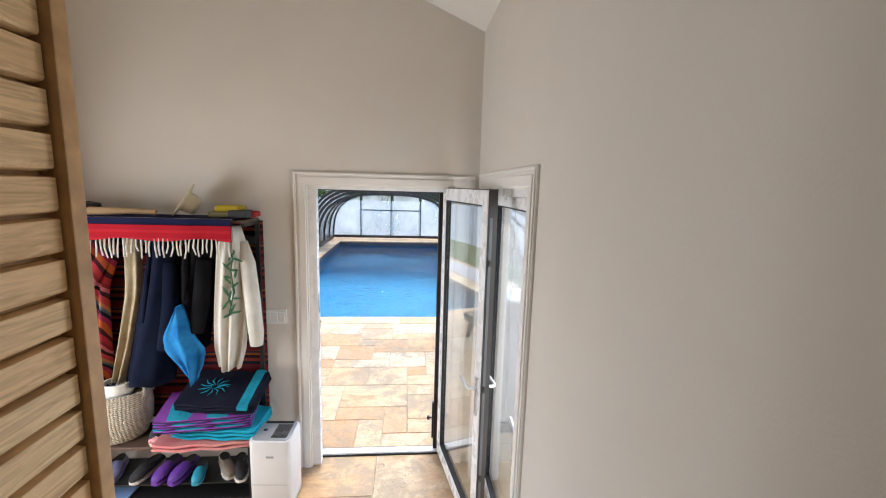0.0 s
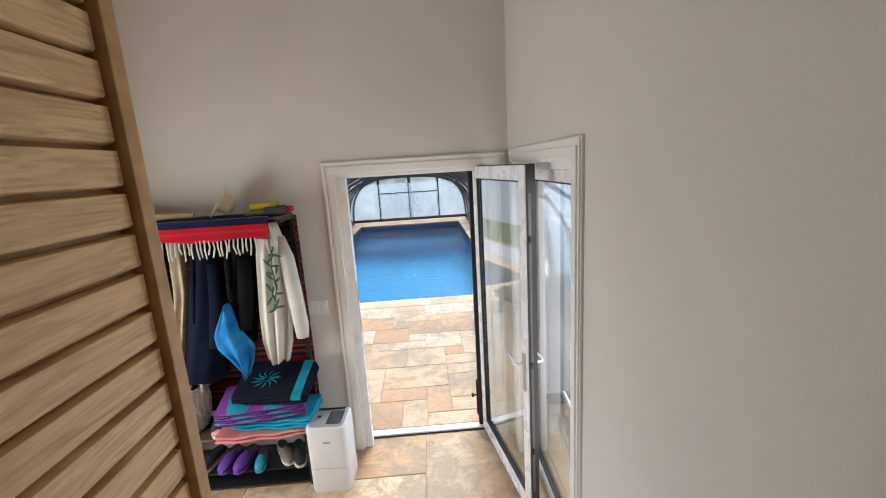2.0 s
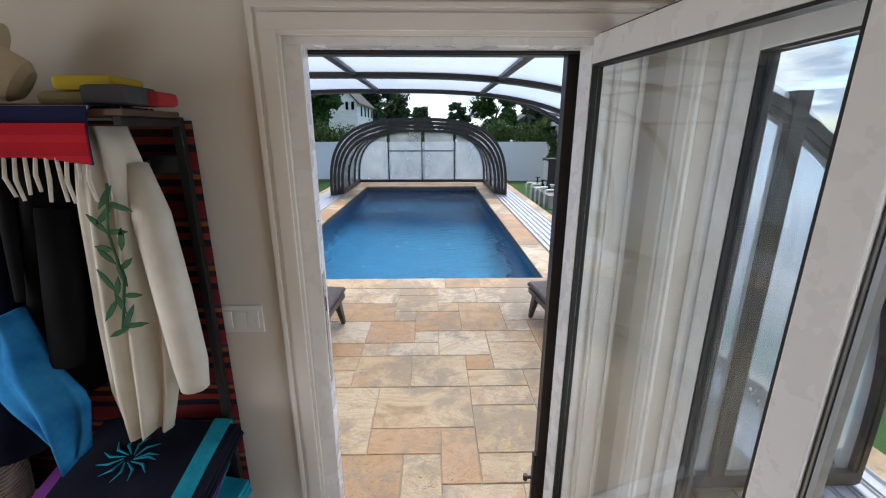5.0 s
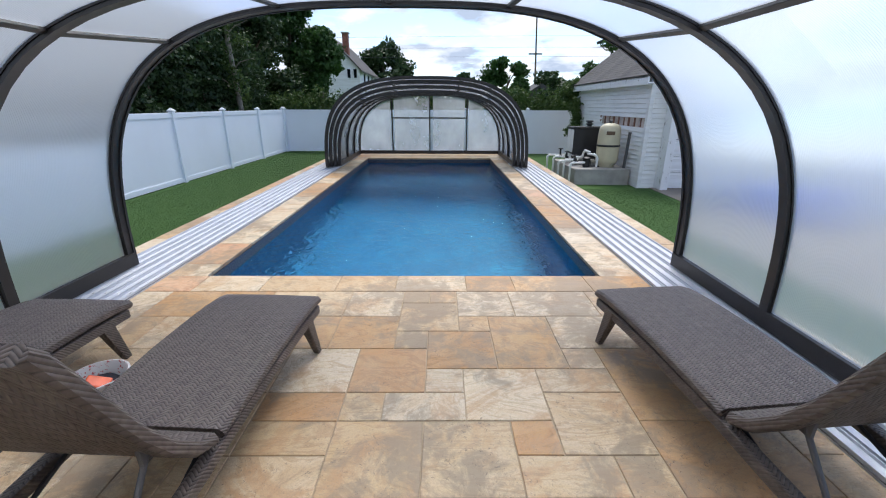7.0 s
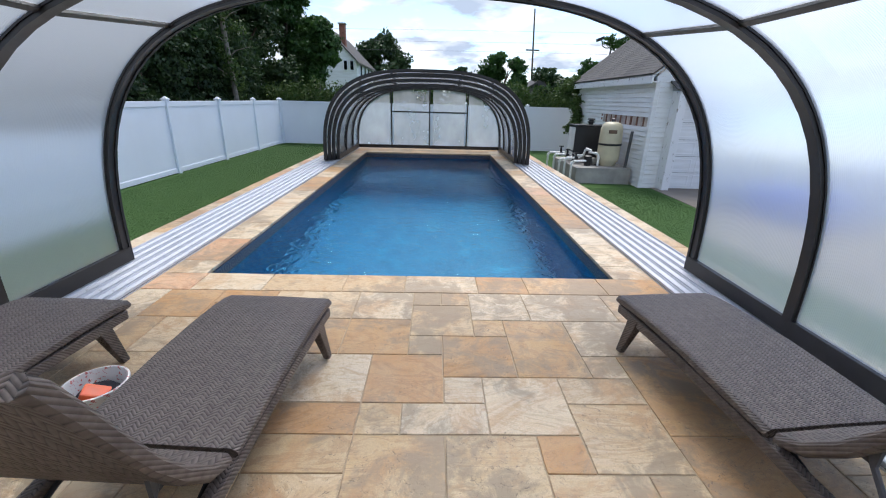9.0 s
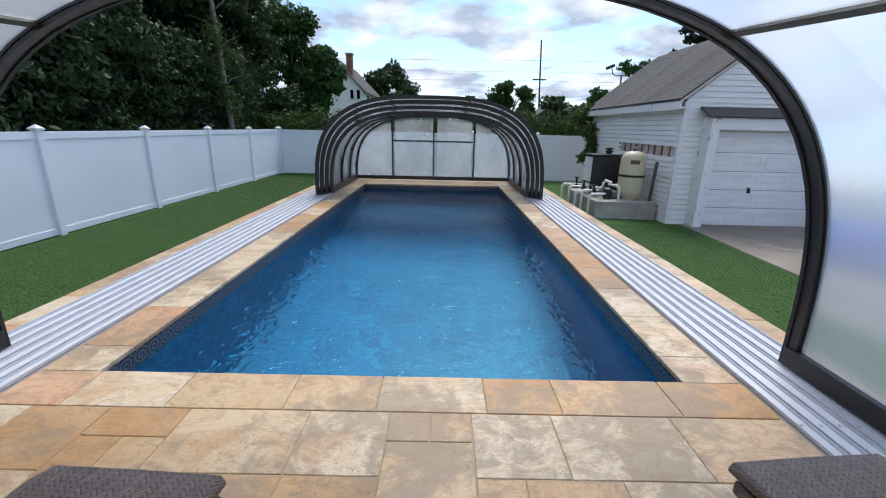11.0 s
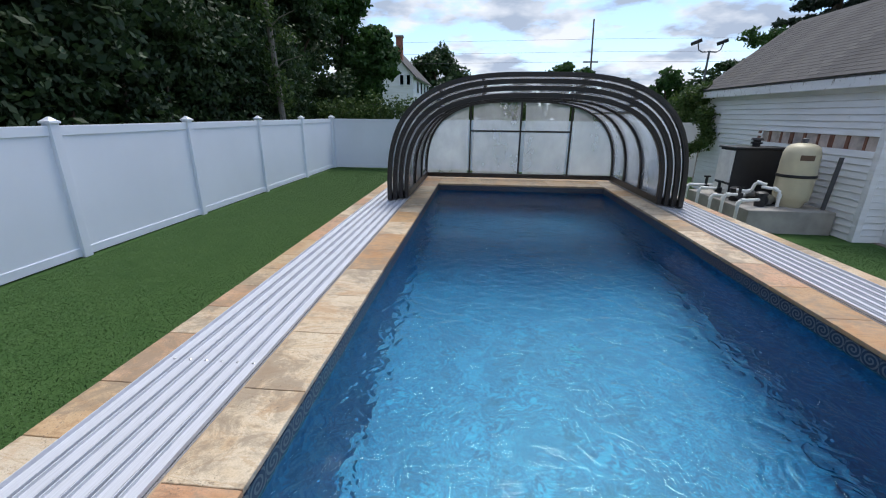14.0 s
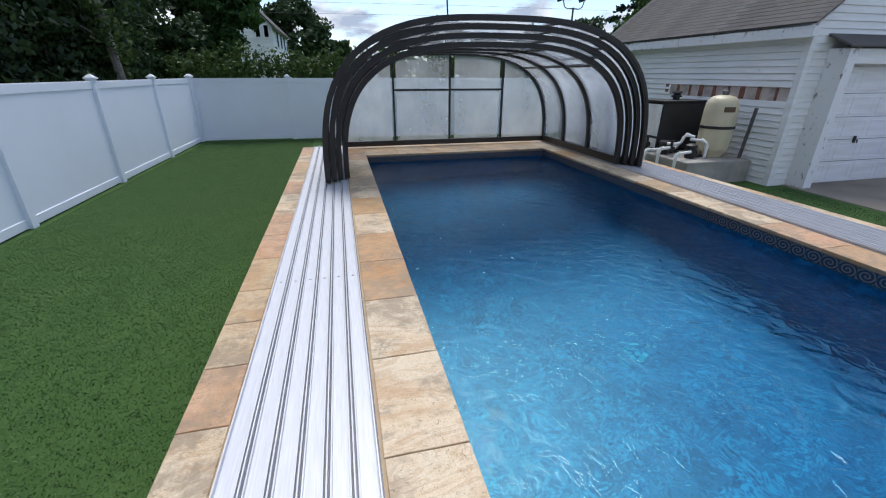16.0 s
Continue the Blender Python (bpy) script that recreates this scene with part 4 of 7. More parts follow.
def fence_run(label, p0, p1, count):
    f = thing("fence", label, "fence", "white vinyl fence runs")
    a, b = Vector((*p0, 0)), Vector((*p1, 0))
    for i in range(count + 1):
        p = a.lerp(b, i / count)
        fence_post(f, p.x, p.y, ground_z(max(-7, min(8, p.x))))
    d = (b - a).normalized()
    step = (b - a).length / count
    rot = Matrix.Rotation(math.atan2(d.y, d.x), 4, 'Z')
    for i in range(count):
        p = a.lerp(b, i / count)
        g = ground_z(max(-7, min(8, (p + d * step / 2).x)))
        m = Matrix.Translation(p) @ rot
        for nm, z0, z1, t in (("top_rail", 1.27, 1.40, 0.025), ("bottom_rail", g + 0.02, g + 0.14, 0.025)):
            bm = bmesh.new()
            box(bm, 0.063, step - 0.063, -t, t, z0, z1, m)
            part(nm, bm, VINYL, f, bevel=0.006)
        bm = bmesh.new()
        n = 1
        w = (step - 0.126) / n
        for k in range(n):
            x0 = 0.063 + k * w
            vs = []
            prof = [(x0, 0.008), (x0 + 0.006, 0.011), (x0 + w - 0.006, 0.011), (x0 + w, 0.008), (x0 + w, -0.008), (x0 + w - 0.006, -0.011), (x0 + 0.006, -0.011), (x0, -0.008)]
            rows = loft(bm, [[m @ Vector((q[0], q[1], z)) for q in prof] for z in (g + 0.14, 1.27)])
        part("panel", bm, VINYL, f)
    return f


fence_run("white vinyl privacy fence along the lawn with capped posts", (-6.62, -11.0), (-6.62, 15.45), 10)
fence_run("white vinyl privacy fence across the end of the garden", (-6.62, 15.62), (7.0, 15.62), 5)
fence_run("white vinyl privacy fence across the driveway", (17.4, 1.4), (11.6, 13.2), 5)
fence_run("white vinyl privacy fence beside the driveway", (17.4, -11.0), (17.4, 1.1), 5)

# ---- driveway ----
bm = bmesh.new()
prism(bm, [(5.98, -14), (15.5, -14), (15.5, 7.45), (6.1, 7.45), (5.98, 3.0)], "z", -0.62, -0.517)
structure(part("driveway", bm, DRIVE, bevel=0.008), "stained cracked concrete driveway before the garage", "driveway")
for i, (x, y, l, r) in enumerate(((7.2, 5.2, 1.3, -38), (8.4, 4.4, 1.2, -28), (6.9, 3.2, 0.9, 15))):
    bm = bmesh.new()
    rings = []
    for k in range(9):
        s = k / 8 - 0.5
        w = 0.05 * (1 - (2 * s) ** 2) + 0.01 + 0.015 * math.sin(k * 2.7 + i)
        rings.append([(s * l, -w + 0.04 * math.sin(k * 1.9), 0), (s * l, w + 0.04 * math.sin(k * 1.9), 0), (s * l, w * 0.6 + 0.04 * math.sin(k * 1.9), 0.006), (s * l, -w * 0.6 + 0.04 * math.sin(k * 1.9), 0.006)])
    loft(bm, rings)
    p = part("concrete_patch", bm, CONCRETE)
    p.matrix_world = Matrix.Translation((x, y, -0.516)) @ Matrix.Rotation(radians(r), 4, 'Z')
    structure(p, "pale mortar patch over a crack in the driveway", "concrete patch")

# ---- garage ----
GX0, GX1, GY0, GY1, GB = 5.75, 10.05, 7.42, 13.4, -0.56
EAVE, RX, RZ = 2.40, 7.9, 4.14
gar = thing("garage", "white clapboard garage with flaking paint and a grey shingle roof", "garage")
bm = bmesh.new()
prism(bm, [(GX0 + 0.03, GB), (6.42, GB), (6.42, 1.66), (9.2, 1.66), (9.2, GB), (GX1 - 0.03, GB), (GX1 - 0.03, EAVE), (RX, RZ - 0.05), (GX0 + 0.03, EAVE)], "y", GY0 + 0.03, GY0 + 0.15)
box(bm, GX0 + 0.03, GX0 + 0.15, GY0 + 0.15, GY1, GB, EAVE)
box(bm, GX1 - 0.15, GX1 - 0.03, GY0 + 0.15, GY1, GB, EAVE)
prism(bm, [(GX0 + 0.03, GB), (GX1 - 0.03, GB), (GX1 - 0.03, EAVE), (RX, RZ - 0.05), (GX0 + 0.03, EAVE)], "y", GY1, GY1 + 0.12)
part("wall", bm, plain("weathered_boards", (0.52, 0.44, 0.40), 0.9, vary=0.35, scale=5.0), gar, "bare weathered boards under the siding")


def clap(parent, axis, fixed, a0, a1, z, h):
    """One clapboard: thicker at its lower edge."""
    bm = bmesh.new()
    if axis == "x":      # board lies along y on the face x = fixed, facing -x
        prism(bm, [(fixed, z), (fixed - 0.026, z), (fixed - 0.028, z + 0.006), (fixed - 0.006, z + h - 0.002), (fixed, z + h - 0.002)], "y", a0, a1)
    else:
        prism(bm, [(fixed, z), (fixed - 0.026, z), (fixed - 0.028, z + 0.006), (fixed - 0.006, z + h - 0.002), (fixed, z + h - 0.002)], "x", a0, a1)
    return part("clapboard", bm, SIDING, parent)


z, h = GB + 0.03, 0.122
while z < EAVE - 0.1:
    if not 1.03 < z + h * 0.5 < 1.33:
        clap(gar, "x", GX0 + 0.03, GY0 + 0.12, GY1, z, h)
    else:
        clap(gar, "x", GX0 + 0.03, 10.6, GY1, z, h)
    z += h
def gable_x(z):
    """Half the width of the gable at a height, under the roof's slope."""
    return (RX - GX0) if z <= EAVE - 0.1 else max(0.02, (RZ - 0.06 - z) / (RZ - EAVE + 0.04) * (RX - GX0))


z = GB + 0.03
while z < RZ - 0.2:
    lo, hi = gable_x(z), gable_x(z + h)
    if z + h < 1.75:
        clap(gar, "y", GY0 + 0.03, RX - lo, 6.42, z, h)
        clap(gar, "y", GY0 + 0.03, 9.2, RX + lo, z, h)
    else:
        b0 = GY0 + 0.03
        bm = bmesh.new()
        loft(bm, [[(RX + e * lo, b0, z), (RX + e * lo, b0 - 0.027, z), (RX + e * hi, b0 - 0.006, z + h - 0.002), (RX + e * hi, b0, z + h - 0.002)] for e in (-1, 1)])
        part("clapboard", bm, SIDING, gar)
    z += h
boxpart("corner_board", (GX0 - 0.004, GX0 + 0.10, GY0 - 0.006, GY0 + 0.02, GB, EAVE - 0.1), SIDING, gar)
boxpart("corner_board", (GX0 - 0.006, GX0 + 0.02, GY0 + 0.02, GY0 + 0.11, GB, EAVE - 0.1), SIDING, gar)
boxpart("fascia", (GX0 - 0.19, GX0 - 0.15, GY0 - 0.12, GY1 + 0.2, EAVE - 0.28, EAVE - 0.10), FLAKING, gar, "weathered white fascia board", 0.004)
boxpart("soffit", (GX0 - 0.15, GX0 + 0.03, GY0 - 0.1, GY1 + 0.2, EAVE - 0.26, EAVE - 0.23), FLAKING, gar, "", 0.004)
# bare studs where siding is missing
for k in range(9):
    y = GY0 + 0.35 + 0.36 * k
    boxpart("stud", (GX0 + 0.012, GX0 + 0.028, y, y + 0.05 + 0.03 * (k % 3), 1.06, 1.30), plain("stud_wood", (0.20, 0.09, 0.06), 0.9, vary=0.4) if k == 0 else bpy.data.materials["stud_wood"], gar, "", 0.002)
for s in (-1, 1):
    rf = part("roof", (lambda b: (prism(b, [(RX, RZ), (RX + s * (RX - GX0 + 0.21), EAVE - 0.30 + 0.22), (RX + s * (RX - GX0 + 0.21), EAVE - 0.05), (RX, RZ + 0.06)], "y", GY0 - 0.15, GY1 + 0.25), b)[1])(bmesh.new()), SHINGLE, gar, "grey asphalt shingle roof slope")
    slope = Vector((s * (RX - GX0 + 0.21), 0, EAVE - 0.05 - RZ - 0.06))
    ln = slope.length
    u = slope.normalized()
    nrm = Vector((-u.z * s, 0, abs(u.x))) if s > 0 else Vector((u.z, 0, -u.x))
    if nrm.z < 0:
        nrm = -nrm
    rows = int(ln / 0.125)
    for r_ in range(rows):
        d0 = ln - 0.125 * (r_ + 1) + 0.0
        base = Vector((RX, 0, RZ + 0.06)) + u * max(0, d0) + nrm * 0.004
        tip = Vector((RX, 0, RZ + 0.06)) + u * min(ln + 0.02, d0 + 0.135) + nrm * 0.009
        bm = bmesh.new()
        y = GY0 - 0.17 - (0.15 if r_ % 2 else 0)
        while y < GY1 + 0.25:
            w = 0.30 + 0.02 * math.sin(y * 7 + r_)
            ya, yb = max(y, GY0 - 0.17), min(y + w - 0.006, GY1 + 0.27)
            if yb - ya > 0.03:
                loft(bm, [[(base.x, yy, base.z), (tip.x, yy, tip.z), (tip.x - nrm.x * 0.01, yy, tip.z - nrm.z * 0.01), (base.x - nrm.x * 0.002, yy, base.z - nrm.z * 0.002)] for yy in (ya, yb)])
            y += w
        tagged(part("shingle_course", bm, SHINGLE, rf))
# thin rake strip under the shingles
bm = bmesh.new()
loft(bm, [[(x, y, zz) for y, zz in ((GY0 - 0.04, z0), (GY0 + 0.0, z0), (GY0 + 0.0, z0 + 0.05), (GY0 - 0.04, z0 + 0.05))] for x, z0 in ((GX0 - 0.18, EAVE - 0.16), (RX, RZ - 0.06), (2 * RX - GX0 + 0.18, EAVE - 0.16))])
part("rake_board", bm, SIDING, gar)
# garage door with panels in a projecting frame, small hood above
gd2 = boxpart("garage_door", (6.42, 9.2, GY0 - 0.02, GY0 + 0.03, GB + 0.02, 1.66), SIDING, gar, "white panelled garage door", 0.004)
for r_ in range(5):
    for c_ in range(4):
        x0 = 6.5 + c_ * 0.68
        z0 = GB + 0.08 + r_ * 0.43
        bm = bmesh.new()
        loft(bm, [[(x0 + e, GY0 - 0.02 - d, z0 + e), (x0 + 0.58 - e, GY0 - 0.02 - d, z0 + e), (x0 + 0.58 - e, GY0 - 0.02 - d, z0 + 0.33 - e), (x0 + e, GY0 - 0.02 - d, z0 + 0.33 - e)] for e, d in ((0, 0.0), (0.012, 0.006), (0.03, 0.006), (0.045, 0.002))])
        part("door_panel", bm, SIDING, gd2)
for r_ in range(1, 5):
    boxpart("seam", (6.43, 9.19, GY0 - 0.0235, GY0 - 0.02, GB + 0.035 + r_ * 0.43, GB + 0.043 + r_ * 0.43), GASKET, gd2, "", 0)
bm = bmesh.new()
box(bm, 7.55, 7.60, GY0 - 0.05, GY0 - 0.02, 0.27, 0.40)
tube(bm, [(7.575, GY0 - 0.05, 0.33), (7.575, GY0 - 0.09, 0.33), (7.575, GY0 - 0.09, 0.27)], 0.012)
part("door_handle", bm, BLACK, gd2, "black twist handle", 0.003)
boxpart("door_jamb", (6.22, 6.42, GY0 - 0.34, GY0 + 0.02, GB, 1.95), FLAKING, gar, "door jamb with flaking white paint", 0.006)
boxpart("door_jamb", (9.2, 9.4, GY0 - 0.34, GY0 + 0.02, GB, 1.95), FLAKING, gar, "door jamb with flaking white paint", 0.006)
boxpart("door_head", (6.42, 9.2, GY0 - 0.32, GY0 + 0.02, 1.70, 1.95), SIDING, gar, "", 0.006)
bm = bmesh.new()
prism(bm, [(GY0 + 0.02, 2.16), (GY0 - 0.42, 1.96), (GY0 - 0.42, 1.99), (GY0 + 0.02, 2.20)], "x", 6.1, 9.5)
part("hood", bm, SHINGLE, gar, "small dark shingled hood over the door", 0.004)
bm = bmesh.new()
box(bm, 9.3, 9.5, GY0 - 0.12, GY0, 2.72, 2.9)
part("wall_lamp", bm, BLACK, gar, "black flood lamp box", 0.02)

# ---- pool equipment ----
bm = bmesh.new()
box(bm, 4.15, 5.71, 7.85, 10.25, -0.6, -0.08)
structure(part("equipment_pad", bm, CONCRETE, bevel=0.02), "weathered concrete pad beside the garage", "pad")
ht = thing("pool_heater", "black and pale grey pool heater standing on a concrete pad", "pool heater")
boxpart("cabinet", (4.42, 5.50, 9.10, 9.72, -0.02, 0.96), BLACK, ht, "", 0.02)
boxpart("front_panel", (4.395, 4.42, 9.13, 9.69, 0.25, 0.92), plain("grey_panel", (0.74, 0.74, 0.70), 0.4), ht, "pale grey front panel", 0.01)
boxpart("lower_panel", (4.395, 4.42, 9.13, 9.69, 0.0, 0.20), bpy.data.materials["grey_panel"], ht, "", 0.01)
boxpart("lid", (4.38, 5.53, 9.07, 9.75, 0.96, 1.0), BLACK, ht, "", 0.012)
boxpart("skid", (4.50, 5.40, 9.16, 9.26, -0.08, -0.02), BLACK, ht, "", 0.004)
boxpart("skid", (4.50, 5.40, 9.56, 9.66, -0.08, -0.02), BLACK, ht, "", 0.004)
bm = bmesh.new()
lathe(bm, [(0.07, 1.0), (0.07, 1.06), (0.11, 1.06), (0.11, 1.09), (0.07, 1.10), (0.07, 1.14), (0.12, 1.14), (0.10, 1.18)], 16, (4.95, 9.4, 0))
part("flue", bm, BLACK, ht, "black flue cap", smooth=True)
ft = thing("pool_filter", "cream pool filter tank with a black clamp band", "filter tank")
bm = bmesh.new()
lathe(bm, [(0.20, -0.08), (0.22, -0.05), (0.23, 0.0), (0.29, 0.06), (0.305, 0.14), (0.31, 0.50)], 32, (5.21, 8.4, 0))
part("lower_tank", bm, CREAM, ft, smooth=True)
bm = bmesh.new()
lathe(bm, [(0.318, 0.50), (0.325, 0.51), (0.325, 0.545), (0.318, 0.555)], 32, (5.21, 8.4, 0))
part("clamp_band", bm, BLACK, ft, "black clamp band", smooth=True)
bm = bmesh.new()
lathe(bm, [(0.31, 0.555), (0.305, 0.78), (0.295, 0.96), (0.26, 1.06), (0.20, 1.11), (0.10, 1.14), (0.0, 1.145)], 32, (5.21, 8.4, 0))
part("upper_tank", bm, CREAM, ft, smooth=True)
bm = bmesh.new()
lathe(bm, [(0.04, 1.13), (0.04, 1.17), (0.055, 1.17), (0.05, 1.22), (0.02, 1.235)], 14, (5.21, 8.4, 0))
part("air_valve", bm, LAMP_GREY, ft, "grey pressure valve", smooth=True)
bm = bmesh.new()
rings = []
for k in range(8):
    a = radians(234 + 6 * k)
    c, s = math.cos(a), math.sin(a)
    rings.append([(5.21 + r * c, 8.4 + r * s, zz) for r, zz in ((0.303, 0.83), (0.309, 0.83), (0.309, 0.93), (0.303, 0.93))])
loft(bm, rings)
part("label_plate", bm, plain("label_brown", (0.12, 0.07, 0.04), 0.5), ft, "dark rectangular label")
def riser(x, y, top, run, shift=0.0):
    """A pipe out of the ground with a glued elbow, running over the pad."""
    return [(x, y, -0.52), (x, y, top - 0.07), (x + 0.02, y, top - 0.02), (x + 0.07, y, top), (x + run, y + shift, top)]


for pts in (riser(3.80, 9.62, 0.12, 0.55), riser(3.92, 9.32, 0.10, 0.62, -0.1), riser(3.96, 8.86, 0.02, 0.5), riser(4.02, 8.52, 0.10, 0.42, 0.05), riser(4.08, 8.10, 0.06, 0.44, 0.12),
            [(4.36, 8.72, 0.16), (4.52, 8.60, 0.16), (4.56, 8.56, 0.20), (4.57, 8.52, 0.32), (4.61, 8.48, 0.36), (4.72, 8.40, 0.33)],
            [(4.66, 8.44, 0.28), (4.80, 8.26, 0.27), (4.85, 8.20, 0.23), (4.86, 8.19, 0.15), (4.86, 8.19, -0.06)]):
    bm = bmesh.new()
    tube(bm, pts, 0.031, 12)
    for p in (pts[1], pts[-2]):
        d = (Vector(pts[2]) - Vector(pts[1])).normalized() if p is pts[1] else (Vector(pts[-1]) - Vector(pts[-2])).normalized()
        tube(bm, [Vector(p) - d * 0.04, Vector(p) + d * 0.04], 0.039, 12)
    o = part("pipe", bm, WHITE_PIPE, smooth=True)
    tagged(o, "white pvc pool pipe with glued elbow joints", "pipe", "pipes of the pool equipment")
for x, y in ((4.60, 8.30), (4.42, 8.85)):
    pu = thing("pool_pump", "black pool pump with a strainer pot on the pad", "pump")
    bm = bmesh.new()
    lathe(bm, [(0.09, -0.08), (0.10, 0.0), (0.10, 0.14), (0.115, 0.15), (0.115, 0.18), (0.07, 0.21), (0.0, 0.215)], 18, (x, y, 0))
    part("strainer_pot", bm, BLACK, pu, smooth=True)
    bm = bmesh.new()
    tube(bm, [(x + 0.08, y + 0.05, 0.03), (x + 0.22, y + 0.12, 0.03), (x + 0.24, y + 0.13, 0.03), (x + 0.5, y + 0.25, 0.03)], [0.11, 0.11, 0.08, 0.08], 16)
    part("motor", bm, STEEL, pu, "silver motor body", smooth=True)
    bm = bmesh.new()
    box(bm, x + 0.1, x + 0.45, y + 0.05, y + 0.25, -0.08, -0.05)
    part("foot", bm, BLACK, pu, bevel=0.004)
for x, y, zt in ((4.20, 9.62, 0.30), (4.30, 9.26, 0.24), (4.34, 8.56, 0.22)):
    bm = bmesh.new()
    tube(bm, [(x, y, 0.03), (x, y, zt)], 0.03, 10)
    box(bm, x - 0.07, x + 0.07, y - 0.015, y + 0.015, zt, zt + 0.03)
    box(bm, x - 0.05, x + 0.05, y - 0.05, y + 0.05, 0.02, 0.13)
    tagged(part("valve", bm, BLACK, bevel=0.004), "black diverter valve on a white pipe", "valve")
bm = bmesh.new()
box(bm, -0.04, 0.04, -0.01, 0.01, 0, 1.0)
o = part("conduit_board", bm, LAMP_GREY, bevel=0.003)
o.matrix_world = Matrix.Translation((5.60, 8.05, -0.08)) @ Matrix.Rotation(radians(5), 4, 'X')
tagged(o, "grey board leaning against the garage siding", "board")


# ---- trees and climbing plants ----
def leaf_cloud(name, centres, per, size, material, parent=None, label="", seed=1, flat=0.0, hollow=0.55, kind=""):
    """Many small folded leaves scattered in and on uneven clumps. centres: (x, y, z, rx, ry, rz)."""
    g = np.random.default_rng(seed)
    P, N = [], []
    for cx, cy, cz, rx, ry, rz in centres:
        n = per
        d = g.normal(size=(n, 3)); d /= np.linalg.norm(d, axis=1, keepdims=True)
        lump = 1 + 0.22 * np.sin(d[:, 0] * 5 + cx) + 0.18 * np.sin(d[:, 1] * 6 + cy * 2) + 0.2 * np.sin(d[:, 2] * 7 + cz)
        r = (hollow + (1 - hollow) * g.random(n) ** 0.6) * lump
        P.append(np.stack([cx + d[:, 0] * r * rx, cy + d[:, 1] * r * ry, cz + d[:, 2] * r * rz], 1)); N.append(d)
    P, N = np.concatenate(P), np.concatenate(N)
    n = len(P)
    a = g.normal(size=(n, 3)); a /= np.linalg.norm(a, axis=1, keepdims=True)
    b = np.cross(a, N * (1 - flat) + g.normal(size=(n, 3)) * 0.6); b /= np.linalg.norm(b, axis=1, keepdims=True) + 1e-9
    s = size * g.uniform(0.6, 1.4, (n, 1))
    V = np.stack([P - a * s, P + b * s * 0.55, P + a * s, P - b * s * 0.55], 1).reshape(-1, 3)
    me = bpy.data.meshes.new(name)
    me.from_pydata(V.tolist(), [], np.arange(n * 4).reshape(-1, 4).tolist())
    me.materials.append(material)
    ob = new(name, me)
    ob.parent = parent
    return tagged(ob, label, kind=kind)


def tree(x, y, h, spread, material, label, seed, leaf=0.13, clumps=26, per=620, low=0.14, trunk=0.22):
    g = random.Random(seed)
    t = thing("tree", label, "tree", "trees behind the fence")
    base = -0.55
    bm = bmesh.new()
    top = Vector((x + g.uniform(-0.4, 0.4), y + g.uniform(-0.4, 0.4), h * 0.72))
    tube(bm, [(x, y, base), (x + 0.03, y, base + 0.5), (x + g.uniform(-0.15, 0.15), y + g.uniform(-0.15, 0.15), h * 0.35), top], [trunk * 1.35, trunk, trunk * 0.75, trunk * 0.25], 9)
    part("trunk", bm, BARK, t, smooth=True)
    cs = []
    for k in range(clumps):
        a = g.uniform(0, 2 * math.pi)
        f = low + (1 - low) * (k + 0.5) / clumps
        z = h * f * 0.94
        w = spread * math.sqrt(max(0.08, 1 - ((f - 0.45) / 0.62) ** 2))
        rr = w * g.uniform(0.25, 0.85)
        s = g.uniform(0.55, 1.15) * spread * 0.36
        cs.append((x + rr * math.cos(a), y + rr * math.sin(a), z, s, s, s * 0.72))
    for c in cs[::4]:
        bm = bmesh.new()
        z0 = max(0.8, c[2] * 0.6)
        tube(bm, [(x, y, z0), ((x + c[0]) / 2, (y + c[1]) / 2, (z0 + c[2]) / 2 + 0.2), c[:3]], [trunk * 0.4, trunk * 0.28, trunk * 0.08], 6)
        part("limb", bm, BARK, t)
    leaf_cloud("crown", cs, per, leaf, material, t, seed=seed)
    return t


tree(-9.6, 1.5, 8.5, 2.6, LEAF_DARK, "tall dark leafy tree behind the white fence", 11, 0.085, 30, 1500)
tree(-10.2, 5.0, 10.5, 3.0, LEAF_DARK, "tall dark leafy tree behind the white fence", 12, 0.085, 34, 1600)
tree(-9.7, 8.4, 10.0, 2.8, LEAF_DARK, "tall dark leafy tree behind the white fence", 13, 0.085, 34, 1600)
tree(-10.4, 11.9, 11.0, 3.0, LEAF_DARK, "tall dark leafy tree behind the white fence", 14, 0.09, 34, 1500)
tree(-9.9, 15.6, 10.0, 2.8, LEAF_DARK, "tall dark leafy tree behind the white fence", 15, 0.095, 34, 1400)
tree(-9.4, 19.0, 9.6, 2.5, LEAF_DARK, "tall dark leafy tree behind the corner of the fence", 30, 0.10, 34, 1100)
tree(-11.6, 22.0, 10.5, 3.0, LEAF_DARK, "tall dark leafy tree behind the back fence", 16, 0.13, 30, 700)
tree(-8.9, 24.0, 8.4, 2.5, LEAF_MID, "bright green leafy tree behind the back fence", 17, 0.12, 30, 900)
tree(-6.7, 22.0, 5.9, 1.9, LEAF_MID, "lower bright green leafy tree behind the back fence", 29, 0.11, 26, 800)
tree(-14.5, 3.5, 9.5, 3.2, LEAF_DARK, "tall dark leafy tree in the neighbouring garden", 18, 0.17, 26, 460)
tree(-15.0, 10.0, 10.5, 3.4, LEAF_DARK, "tall dark leafy tree in the neighbouring garden", 19, 0.17, 26, 460)
tree(-15.0, 16.5, 10.5, 3.4, LEAF_DARK, "tall dark leafy tree in the neighbouring garden", 20, 0.17, 26, 460)
tree(-5.8, 46.0, 8.0, 3.4, LEAF_DARK, "round dark tree beside the far house", 21, 0.20, 26, 520)
